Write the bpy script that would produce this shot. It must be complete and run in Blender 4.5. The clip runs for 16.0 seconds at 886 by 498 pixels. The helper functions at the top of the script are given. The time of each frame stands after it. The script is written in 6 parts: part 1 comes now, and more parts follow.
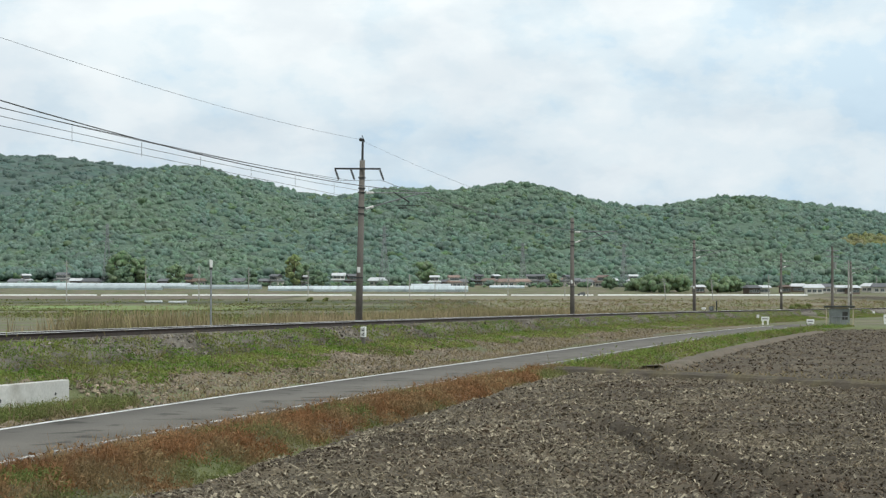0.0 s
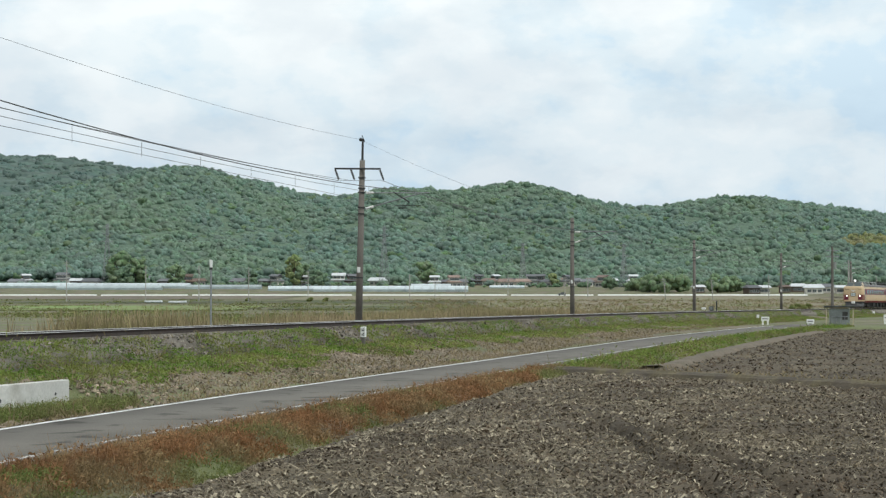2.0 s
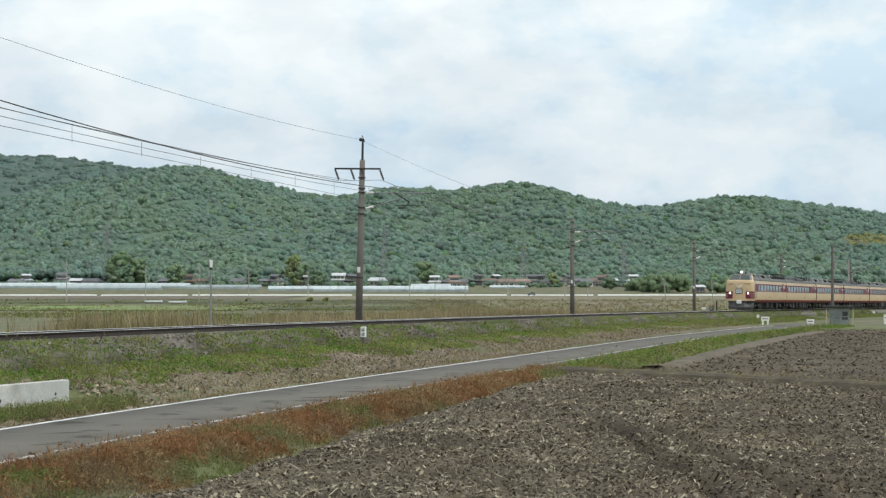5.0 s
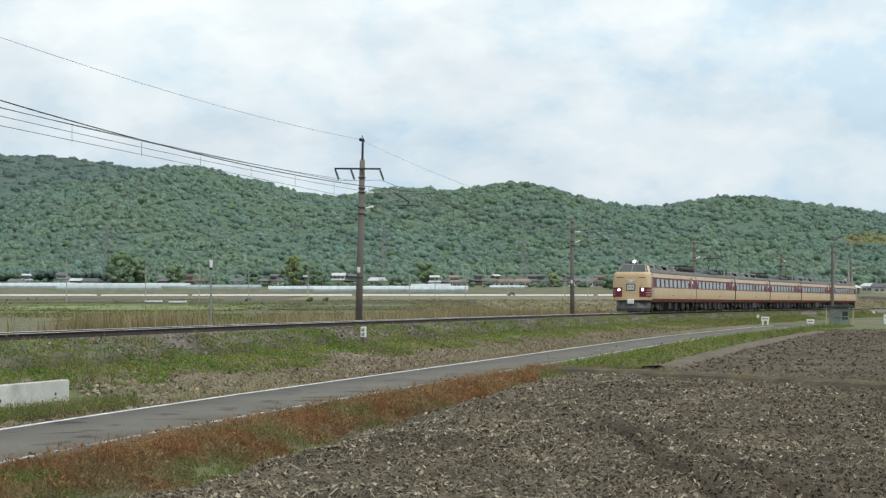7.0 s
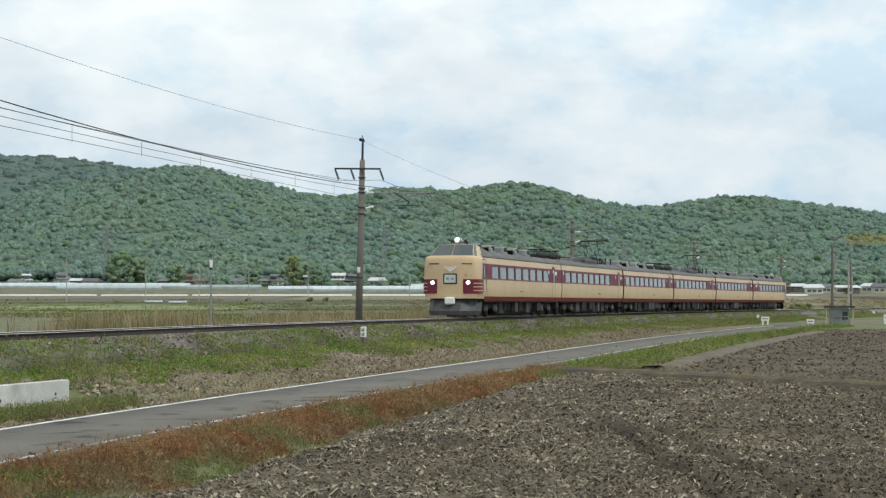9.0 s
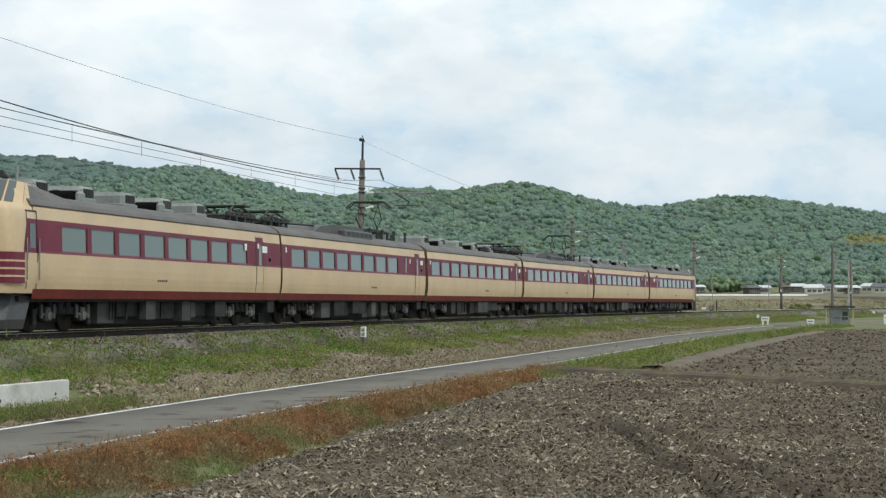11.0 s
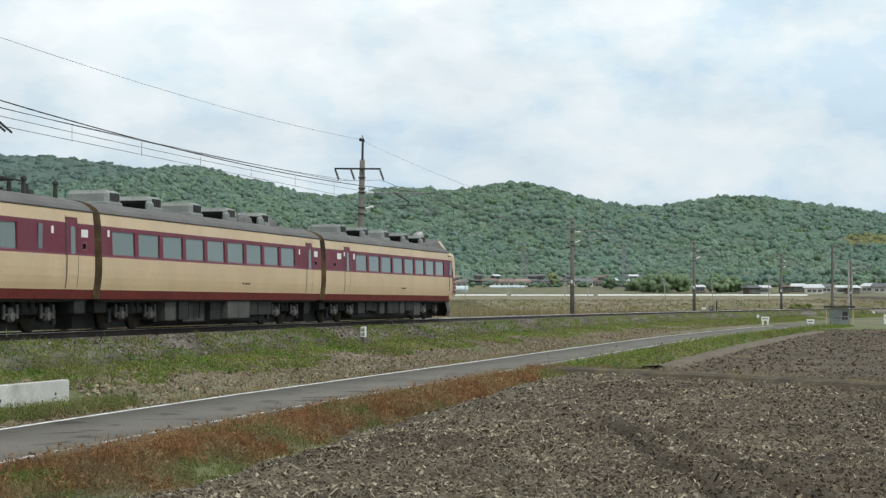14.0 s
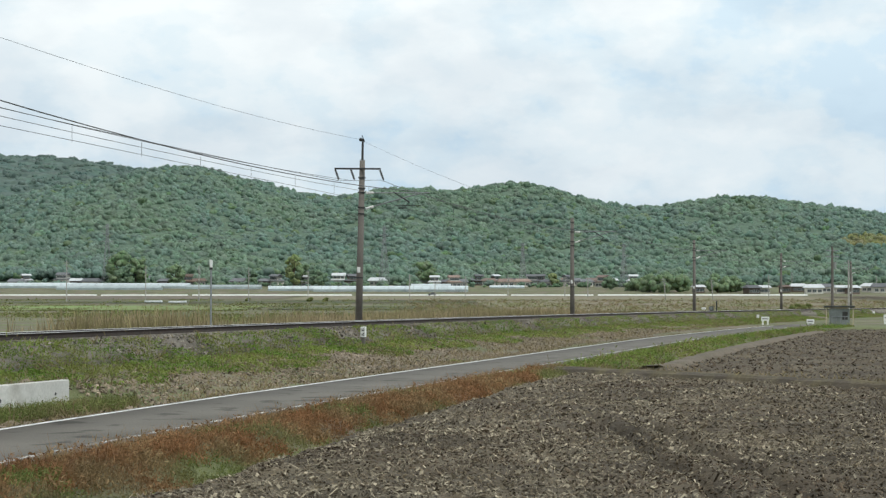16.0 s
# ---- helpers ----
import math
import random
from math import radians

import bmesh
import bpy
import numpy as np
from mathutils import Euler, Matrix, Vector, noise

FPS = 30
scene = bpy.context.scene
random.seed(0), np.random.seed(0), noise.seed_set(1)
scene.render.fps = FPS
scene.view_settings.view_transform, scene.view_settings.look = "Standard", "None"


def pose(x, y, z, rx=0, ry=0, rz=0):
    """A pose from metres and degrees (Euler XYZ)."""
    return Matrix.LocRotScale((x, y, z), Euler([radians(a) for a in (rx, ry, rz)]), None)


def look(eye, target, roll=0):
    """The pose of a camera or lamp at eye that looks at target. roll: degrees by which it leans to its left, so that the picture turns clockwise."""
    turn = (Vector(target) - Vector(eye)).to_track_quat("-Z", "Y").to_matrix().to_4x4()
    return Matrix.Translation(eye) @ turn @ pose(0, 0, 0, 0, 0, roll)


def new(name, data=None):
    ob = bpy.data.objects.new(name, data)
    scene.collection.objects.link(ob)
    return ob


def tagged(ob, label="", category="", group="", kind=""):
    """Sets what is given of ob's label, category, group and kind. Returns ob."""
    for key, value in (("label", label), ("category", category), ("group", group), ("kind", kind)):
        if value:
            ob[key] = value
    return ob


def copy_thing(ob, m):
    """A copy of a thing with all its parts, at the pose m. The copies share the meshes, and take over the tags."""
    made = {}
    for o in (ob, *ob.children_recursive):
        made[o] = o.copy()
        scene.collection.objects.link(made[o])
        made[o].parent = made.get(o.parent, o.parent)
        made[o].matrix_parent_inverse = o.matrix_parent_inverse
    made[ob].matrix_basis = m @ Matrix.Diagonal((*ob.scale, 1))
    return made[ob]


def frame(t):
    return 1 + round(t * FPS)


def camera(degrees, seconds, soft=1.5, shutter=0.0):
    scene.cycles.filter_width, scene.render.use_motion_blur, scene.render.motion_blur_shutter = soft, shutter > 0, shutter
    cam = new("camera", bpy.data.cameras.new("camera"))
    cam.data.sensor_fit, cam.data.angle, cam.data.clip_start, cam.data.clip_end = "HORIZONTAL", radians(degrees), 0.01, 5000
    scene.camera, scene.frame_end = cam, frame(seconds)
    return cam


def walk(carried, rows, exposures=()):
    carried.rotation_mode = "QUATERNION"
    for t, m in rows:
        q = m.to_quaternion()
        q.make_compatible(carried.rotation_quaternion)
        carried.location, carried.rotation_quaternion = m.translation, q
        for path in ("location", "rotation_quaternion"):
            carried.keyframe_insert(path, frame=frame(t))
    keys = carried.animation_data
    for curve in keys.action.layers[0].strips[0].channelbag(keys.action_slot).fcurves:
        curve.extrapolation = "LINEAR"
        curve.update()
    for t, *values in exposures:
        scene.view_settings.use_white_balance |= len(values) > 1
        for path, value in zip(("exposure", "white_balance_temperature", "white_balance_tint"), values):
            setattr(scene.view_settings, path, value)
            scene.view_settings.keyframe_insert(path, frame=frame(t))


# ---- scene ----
cam = camera(26.855, 16.0, soft=1.3)
EYE = (0.0, 0.0, 2.3)
VIEW = look(EYE, (0.0, 100.0, 2.3 + 100.0 * 73.0 / 3284.0))
walk(cam, [(0.0, VIEW), (16.0, VIEW)], exposures=[(0.0, 0.0, 6290, 4.0), (16.0, 0.0, 6290, 4.0)])

# ------------------------------------------------------------------ light
world = bpy.data.worlds.new("sky")
scene.world = world
world.use_nodes = True
wn, wl = world.node_tree.nodes, world.node_tree.links
SUN_EL, SUN_AZ = 54.0, 128.0
sky = wn.new("ShaderNodeTexSky")
sky.sky_type, sky.sun_disc = "NISHITA", False
sky.sun_elevation, sky.sun_rotation = radians(SUN_EL), radians(SUN_AZ)
sky_dim = wn.new("ShaderNodeVectorMath")
sky_dim.operation = "SCALE"
sky_dim.inputs["Scale"].default_value = 0.12
wl.new(sky.outputs[0], sky_dim.inputs[0])
wco = wn.new("ShaderNodeTexCoord")
wnoise = wn.new("ShaderNodeTexNoise")
wnoise.inputs["Scale"].default_value, wnoise.inputs["Detail"].default_value = 2.2, 6.0
wl.new(wco.outputs["Generated"], wnoise.inputs["Vector"])
wramp = wn.new("ShaderNodeValToRGB")
wramp.color_ramp.elements[0].position, wramp.color_ramp.elements[1].position = 0.3, 0.5
wl.new(wnoise.outputs[0], wramp.inputs[0])
wmix = wn.new("ShaderNodeMix")
wmix.data_type = "RGBA"
wl.new(wramp.outputs[0], wmix.inputs[0])
wl.new(sky_dim.outputs[0], wmix.inputs[6])
wmix.inputs[7].default_value = (0.98, 0.99, 1.0, 1)
wl.new(wmix.outputs[2], wn["Background"].inputs[0])
wn["Background"].inputs[1].default_value = 0.72

sun = new("sun", bpy.data.lights.new("sun", "SUN"))
sun.data.energy, sun.data.angle, sun.data.color = 1.9, radians(9), (1.0, 0.95, 0.88)
_a, _e = radians(SUN_AZ), radians(SUN_EL)
sun.matrix_world = look((200 * math.sin(_a) * math.cos(_e), 200 * math.cos(_a) * math.cos(_e), 200 * math.sin(_e)), (0, 0, 0))

# ------------------------------------------------------------------ plan
HEAD, BEND, BEND2 = 0.26188, 0.00085, -1.0e-6
_ss = np.arange(-260.0, 520.1, 1.0)
_hh = HEAD + BEND * _ss + BEND2 * _ss * _ss / 2
_i0 = int(np.argmin(abs(_ss)))
_tx = np.concatenate([[0], np.cumsum((np.sin(_hh[1:]) + np.sin(_hh[:-1])) / 2)])
_ty = np.concatenate([[0], np.cumsum((np.cos(_hh[1:]) + np.cos(_hh[:-1])) / 2)])
_tx, _ty = _tx - _tx[_i0] + 2.268, _ty - _ty[_i0] + 100.46


def rail_z(y):
    """Height of the rail head: the line falls gently away from the viewer."""
    return 1.556 - 0.00694 * y


def track(s, lat=0.0, up=0.0):
    """A point by the line: s along it, lat to the near side, up over the rail head."""
    x, y, h = np.interp(s, _ss, _tx), np.interp(s, _ss, _ty), np.interp(s, _ss, _hh)
    return np.array([x + lat * np.cos(h), y - lat * np.sin(h), rail_z(y) + up]).T


def heading(s):
    return float(np.interp(s, _ss, _hh))


def track_sl(x, y):
    """The nearest s and the lateral distance of plan points."""
    x, y = np.asarray(x, float), np.asarray(y, float)
    s = (y - 100.46) / np.cos(HEAD)
    for _ in range(8):
        px, py, h = np.interp(s, _ss, _tx), np.interp(s, _ss, _ty), np.interp(s, _ss, _hh)
        s = np.clip(s + (x - px) * np.sin(h) + (y - py) * np.cos(h), -259, 519)
    px, py, h = np.interp(s, _ss, _tx), np.interp(s, _ss, _ty), np.interp(s, _ss, _hh)
    return s, (x - px) * np.cos(h) - (y - py) * np.sin(h)


def plain_z(y):
    """Level of the flat land: sinks a little past the near fields, rises again to the hills' foot."""
    y = np.asarray(y, float)
    return np.interp(y, [-300, 40, 130, 300, 450, 650, 820, 950, 1060, 1500, 5000], [0, 0, -0.35, -1.55, -1.6, -1.0, 0.0, 3.2, 5.2, 7.5, 7.5])


# farm road: centre line through the plan, half width 1.45
RY = np.array([-60.0, -20, 10, 20, 30.7, 43.1, 57.6, 68.2, 78.9, 90, 101.7, 118.9, 132.9, 160, 190])
RX = np.array([-22.5, -15.2, -9.7, -7.9, -5.75, -2.5, 1.15, 3.9, 6.75, 10.2, 14.2, 20.0, 24.5, 33.5, 43.5])
ROAD_HALF = 1.48


def road_x(y):
    return np.interp(y, _ry, _rx)


_ry = np.linspace(-60, 190, 501)
_c = np.polyfit(RY, RX, 6)
_bend = np.interp(_ry, [10, 25, 30, 33, 38, 44, 50, 57, 68, 83, 99, 128, 144, 190], [-0.5, -0.38, -0.25, -0.1, 0.15, 0.38, 0.47, 0.58, 0.5, 0.1, -0.5, -0.8, -0.6, -0.2])
_bend = np.convolve(np.pad(_bend, 12, "edge"), np.ones(25) / 25, "valid")
_rx = np.polyval(_c, _ry) + _bend


def road_side(x, y):
    """Distance from the road's centre line, positive on the field side."""
    slope = np.interp(y, _ry, np.gradient(_rx, _ry))
    return (np.asarray(x) - road_x(y)) / np.sqrt(1 + slope ** 2)


def smooth(a, b, x):
    t = np.clip((np.asarray(x, float) - a) / (b - a), 0, 1)
    return t * t * (3 - 2 * t)


def wave(x, y, seed=0, scale=1.0, octaves=4):
    """Cheap rolling noise in the plan, about -1 to 1."""
    rng = np.random.RandomState(seed)
    x, y = np.asarray(x, float) / scale, np.asarray(y, float) / scale
    out, amp = 0.0, 1.0
    for _ in range(octaves):
        for _k in range(3):
            a, p = rng.rand() * 6.283, rng.rand() * 6.283
            w = 0.8 + 0.5 * rng.rand()
            out = out + amp * np.sin((x * np.cos(a) + y * np.sin(a)) * w * 6.283 + p + 1.3 * np.sin((x * np.sin(a) - y * np.cos(a)) * 3.1 + p * 3)) / 3
        x, y, amp = x * 2.03, y * 2.03, amp * 0.55
    return out / 1.4


def land_z(x, y):
    """Height of the ground sheet: plain, railway bank, road bed and hills."""
    x, y = np.asarray(x, float), np.asarray(y, float)
    base = plain_z(y) + 0.04 * wave(x, y, 3, 9.0, 3)
    s, lat = track_sl(x, y)
    rz = rail_z(np.interp(s, _ss, _ty))
    top = rz - 0.75
    near = np.where(lat > 0, smooth(6.2, 1.9, lat), smooth(-6.5, -2.2, lat))
    near = near ** 0.8
    bank = base + (top - base) * near
    ok = (s > -255) & (s < 515)
    z = np.where(ok & (abs(lat) < 8), bank + 0.06 * wave(x, y, 5, 1.7, 3) * near, base)
    d = road_side(x, y)
    on = smooth(3.4, 1.7, abs(d)) * (y < 185)
    z = z * (1 - on) + (plain_z(y) - 0.10) * on
    fz = smooth(2.6, 3.6, d) * (y < 132) * (y > -50) * smooth(135, 128, y)
    z = z - 0.45 * fz
    u, v = (x + 7.74) * 0.945 - (y - 38.5) * 0.325, (x + 7.74) * 0.325 + (y - 38.5) * 0.945
    cut = smooth(-0.95, -0.7, u) * smooth(0.9, 0.3, v) * smooth(-10.5, -9.5, v) * smooth(3.0, 2.0, u)
    z = z * (1 - cut) + np.minimum(z, -0.12) * cut
    return z + hill_z(x, y)


# summits and saddles of the ridge: plan x, height
HX = np.array([-1500, -900, -560, -420, -345, -290, -222, -190, -156, -125, -99, -72, -37, -10, 20, 42, 64, 86, 113, 148, 184, 210, 232, 259, 289, 316, 346, 420, 600, 900, 1500])
HZ = np.array([40, 70, 80, 72, 66, 78, 91, 94, 82, 76, 69, 68, 77, 73, 74, 80, 81, 76, 65, 60, 63, 68, 70, 66, 61, 60, 51, 40, 22, 12, 9])


def hill_z(x, y):
    x, y = np.asarray(x, float), np.asarray(y, float)
    xs = x
    r = np.interp(xs, HX, HZ)
    for o in (-14, 14):
        r = r + np.interp(xs + o, HX, HZ)
    r = r / 3 - 8.4
    spur = 0.5 + 0.5 * wave(x, y * 0.35, 11, 260.0, 2)
    foot = 1090 + 90 * wave(x, 0 * y, 12, 420.0, 2) - 50 * spur
    up = smooth(0, 1, (y - foot) / (1450 - foot))
    up = up * (0.8 + 0.2 * up) + 0.10 * (spur - 0.5) * np.sin(np.pi * np.clip((y - foot) / (1450 - foot), 0, 1))
    down = smooth(2000, 1520, y)
    near = np.clip(r * up, 0, None) * down
    back = (139 + 5 * wave(x, y, 31, 150.0, 2)) * np.exp(-((x + 580) / 390) ** 4) * smooth(1500, 2100, y) * smooth(2900, 2300, y)
    return np.maximum(near, back)


# ------------------------------------------------------------------ materials
def colour(c):
    return (c[0], c[1], c[2], 1.0)


def mat(name, base, rough=0.8, metal=0.0, vary=0.25, scale=3.0, fine=40.0, bump=0.3, bump_scale=60.0, island=0.0, obj=0.0, second=None, patch=1.5, patch_lo=0.45, patch_hi=0.6, spec=0.5):
    """A surface with variation at two scales, patches of a second colour and fine relief."""
    m = bpy.data.materials.new(name)
    m.use_nodes = True
    n, l = m.node_tree.nodes, m.node_tree.links
    b = n["Principled BSDF"]
    b.inputs["Roughness"].default_value, b.inputs["Metallic"].default_value = rough, metal
    b.inputs["Specular IOR Level"].default_value = spec
    co = n.new("ShaderNodeTexCoord")

    def tex(s, detail=4.0):
        t = n.new("ShaderNodeTexNoise")
        t.inputs["Scale"].default_value, t.inputs["Detail"].default_value = s, detail
        l.new(co.outputs["Object"], t.inputs["Vector"])
        return t.outputs[0]

    def rng(v, lo, hi, a, c):
        r = n.new("ShaderNodeMapRange")
        l.new(v, r.inputs[0])
        for i, q in enumerate((lo, hi, a, c)):
            r.inputs[i + 1].default_value = q
        return r.outputs[0]

    def times(p, q):
        t = n.new("ShaderNodeMath")
        t.operation = "MULTIPLY"
        l.new(p, t.inputs[0]), l.new(q, t.inputs[1])
        return t.outputs[0]

    col = n.new("ShaderNodeRGB")
    col.outputs[0].default_value = colour(base)
    c = col.outputs[0]
    if second:
        mx = n.new("ShaderNodeMix")
        mx.data_type = "RGBA"
        l.new(rng(tex(patch, 5.0), patch_lo, patch_hi, 0, 1), mx.inputs[0])
        l.new(c, mx.inputs[6])
        mx.inputs[7].default_value = colour(second)
        c = mx.outputs[2]
    v = times(rng(tex(scale), 0.3, 0.7, 1 - vary, 1 + vary), rng(tex(fine), 0.3, 0.7, 1 - vary * 0.7, 1 + vary * 0.7))
    if island:
        g = n.new("ShaderNodeNewGeometry")
        v = times(v, rng(g.outputs["Random Per Island"], 0, 1, 1 - island, 1 + island))
    if obj:
        g = n.new("ShaderNodeObjectInfo")
        v = times(v, rng(g.outputs["Random"], 0, 1, 1 - obj, 1 + obj))
    sc = n.new("ShaderNodeVectorMath")
    sc.operation = "SCALE"
    l.new(c, sc.inputs[0]), l.new(v, sc.inputs["Scale"])
    l.new(sc.outputs[0], b.inputs["Base Color"])
    if bump:
        bp = n.new("ShaderNodeBump")
        bp.inputs["Strength"].default_value = bump
        bp.inputs["Distance"].default_value = 0.6 / bump_scale
        l.new(tex(bump_scale, 5.0), bp.inputs["Height"])
        l.new(bp.outputs[0], b.inputs["Normal"])
    l.new(rng(tex(scale * 2), 0.3, 0.7, max(rough - 0.08, 0), min(rough + 0.08, 1)), b.inputs["Roughness"])
    return m


def glow(name, c, strength):
    m = bpy.data.materials.new(name)
    m.use_nodes = True
    b = m.node_tree.nodes["Principled BSDF"]
    b.inputs["Base Color"].default_value = colour(c)
    b.inputs["Emission Color"].default_value, b.inputs["Emission Strength"].default_value = colour(c), strength
    return m


def leafy(name, base, island=0.35, second=None, patch=0.02, trans=0.25, vary=0.2, bump=0.0, bump_scale=30.0, fine=6.0):
    """Leaves and grass: diffuse with light coming through."""
    m = mat(name, base, 0.75, 0, vary, 0.3, fine, bump, bump_scale, island, 0, second, patch, 0.42, 0.6, 0.25)
    b = m.node_tree.nodes["Principled BSDF"]
    n, l = m.node_tree.nodes, m.node_tree.links
    t = n.new("ShaderNodeBsdfTranslucent")
    l.new(b.inputs["Base Color"].links[0].from_socket, t.inputs["Color"])
    mx = n.new("ShaderNodeMixShader")
    mx.inputs[0].default_value = trans
    l.new(b.outputs[0], mx.inputs[1]), l.new(t.outputs[0], mx.inputs[2])
    l.new(mx.outputs[0], n["Material Output"].inputs[0])
    return m


M_soil = mat("ploughed_soil", (0.082, 0.064, 0.042), 0.95, 0, 0.35, 0.5, 16, 0.9, 22, second=(0.118, 0.096, 0.064), patch=0.3)
M_land = mat("plain_grass_and_soil", (0.125, 0.14, 0.06), 0.95, 0, 0.3, 0.15, 2.5, 0.4, 10, second=(0.17, 0.14, 0.10), patch=0.11)
M_asphalt = mat("worn_asphalt", (0.160, 0.149, 0.132), 0.92, 0, 0.15, 0.5, 25, 0.4, 90, second=(0.085, 0.079, 0.07), patch=1.3, patch_lo=0.58, patch_hi=0.66, spec=0.2)
M_line = mat("road_paint", (0.72, 0.72, 0.70), 0.7, 0, 0.12, 2, 20, 0.2, 60, second=(0.38, 0.37, 0.35), patch=5, patch_lo=0.52, patch_hi=0.66)
M_line_worn = mat("worn_road_paint", (0.60, 0.59, 0.56), 0.8, 0, 0.15, 2, 20, 0.2, 60, second=(0.19, 0.185, 0.175), patch=1.6, patch_lo=0.42, patch_hi=0.56)
M_ballast = mat("ballast_stone", (0.205, 0.185, 0.152), 0.92, 0, 0.3, 1.0, 22, 0.9, 30, 0.4, second=(0.13, 0.11, 0.09), patch=0.6)
M_rubble = mat("rubble_stone", (0.225, 0.182, 0.132), 0.92, 0, 0.25, 1.0, 18, 0.6, 30, 0.45)
M_rail_side = mat("rusty_steel", (0.036, 0.024, 0.018), 0.75, 0.3, 0.25, 2, 30, 0.3, 60)
M_rail_top = mat("polished_rail_head", (0.72, 0.70, 0.67), 0.42, 0.55, 0.08, 2, 30, 0.05, 80)
M_sleeper = mat("concrete_sleeper", (0.17, 0.15, 0.125), 0.9, 0, 0.2, 3, 30, 0.4, 60, 0, 0.15)
M_concrete = mat("aged_concrete", (0.36, 0.35, 0.32), 0.9, 0, 0.15, 1.2, 20, 0.35, 50, 0, 0.1)
M_pole = mat("pole_concrete", (0.15, 0.135, 0.12), 0.9, 0, 0.15, 1.2, 15, 0.3, 50, 0, 0.12)
M_white = mat("white_paint", (0.78, 0.78, 0.76), 0.6, 0, 0.07, 2, 20, 0.1, 50)
M_dark = mat("black_painted_steel", (0.03, 0.03, 0.03), 0.6, 0, 0.2, 4, 30, 0.1, 50)
# flat black that stands in for the shade inside openings
M_void = mat("shade_black_opening", (0.008, 0.008, 0.008), 0.95, 0, 0.2, 4, 30, 0.0, 50, spec=0.05)
M_steel = mat("galvanised_steel", (0.30, 0.31, 0.32), 0.5, 0.6, 0.12, 3, 30, 0.1, 60)
M_wire = mat("weathered_wire", (0.10, 0.10, 0.10), 0.6, 0.4, 0.1, 2, 20, 0.0, 50)
M_wall = mat("culvert_concrete", (0.56, 0.55, 0.52), 0.9, 0, 0.14, 1.1, 16, 0.3, 40, second=(0.40, 0.38, 0.34), patch=1.3, patch_lo=0.52, patch_hi=0.72)
M_cream = mat("cream_coach_paint", (0.60, 0.445, 0.268), 0.42, 0, 0.06, 0.5, 9, 0.02, 20, second=(0.56, 0.41, 0.245), patch=0.7)
M_maroon = mat("maroon_coach_paint", (0.150, 0.020, 0.040), 0.5, 0, 0.10, 0.6, 9, 0.02, 20, spec=0.3)
M_skirt = mat("grimy_maroon_paint", (0.125, 0.020, 0.014), 0.75, 0, 0.2, 0.8, 9, 0.05, 20, spec=0.25)
M_roof = mat("grey_roof_paint", (0.13, 0.125, 0.12), 0.8, 0, 0.2, 0.8, 10, 0.15, 30)
M_unit = mat("grey_air_conditioner_paint", (0.235, 0.252, 0.238), 0.7, 0, 0.16, 1.5, 12, 0.08, 30, 0, 0.1)
# underframe and box colours are darkened to hold the deep shade below the bodies
M_grime = mat("dusty_shade_black_underframe", (0.011, 0.0105, 0.010), 0.8, 0, 0.35, 2.2, 16, 0.2, 30, 0, 0.3)
M_box = mat("dusty_grey_equipment_box", (0.046, 0.044, 0.041), 0.8, 0, 0.3, 1.4, 12, 0.15, 30, 0, 0.6)
# axle box grey: dust, and the light on the outer faces put into the colour
M_dust = mat("dusty_lit_axle_box_steel", (0.115, 0.108, 0.098), 0.85, 0, 0.35, 2.5, 14, 0.15, 30, 0, 0.4)
M_frame = mat("window_frame_aluminium", (0.42, 0.41, 0.40), 0.45, 0.5, 0.06, 3, 20, 0.0, 50)
M_bellows = mat("brown_canvas_bellows", (0.19, 0.125, 0.062), 0.9, 0, 0.25, 2, 16, 0.2, 20, second=(0.06, 0.045, 0.03), patch=0.8)


def glass(name, tint, rough=0.06):
    m = bpy.data.materials.new(name)
    m.use_nodes = True
    b = m.node_tree.nodes["Principled BSDF"]
    b.inputs["Base Color"].default_value = colour(tint)
    b.inputs["Roughness"].default_value, b.inputs["IOR"].default_value = rough, 1.5
    b.inputs["Specular IOR Level"].default_value = 0.55
    return m


M_glass = glass("coach_window_glass", (0.132, 0.165, 0.138))
M_cabglass = glass("cab_window_glass", (0.085, 0.10, 0.10))
M_lamp_on = glow("headlamp_lens", (1.0, 0.97, 0.92), 2.6)
M_lens_red = mat("red_tail_lamp_lens", (0.35, 0.02, 0.02), 0.3, 0, 0.05, 2, 10, 0, 20)

# ------------------------------------------------------------------ mesh helpers
def box(bm, x0, x1, y0, y1, z0, z1, bevel=0.0, m=None):
    """A box in bm, its edges rounded by bevel."""
    r = bmesh.ops.create_cube(bm, size=1.0)
    vs = r["verts"]
    bmesh.ops.scale(bm, vec=(x1 - x0, y1 - y0, z1 - z0), verts=vs)
    bmesh.ops.translate(bm, vec=((x0 + x1) / 2, (y0 + y1) / 2, (z0 + z1) / 2), verts=vs)
    if m is not None:
        bmesh.ops.transform(bm, matrix=m, verts=vs)
    if bevel:
        es = list({e for v in vs for e in v.link_edges})
        bmesh.ops.bevel(bm, geom=es, offset=bevel, segments=1, affect="EDGES")
    return bm


def rod(bm, a, b, r0, r1=None, n=8):
    """A round bar from a to b."""
    a, b = Vector(a), Vector(b)
    q = (b - a).to_track_quat("Z", "Y").to_matrix().to_4x4()
    r = bmesh.ops.create_cone(bm, cap_ends=True, segments=n, radius1=r0, radius2=r0 if r1 is None else r1, depth=(b - a).length)
    bmesh.ops.transform(bm, matrix=Matrix.Translation((a + b) / 2) @ q, verts=r["verts"])
    return bm


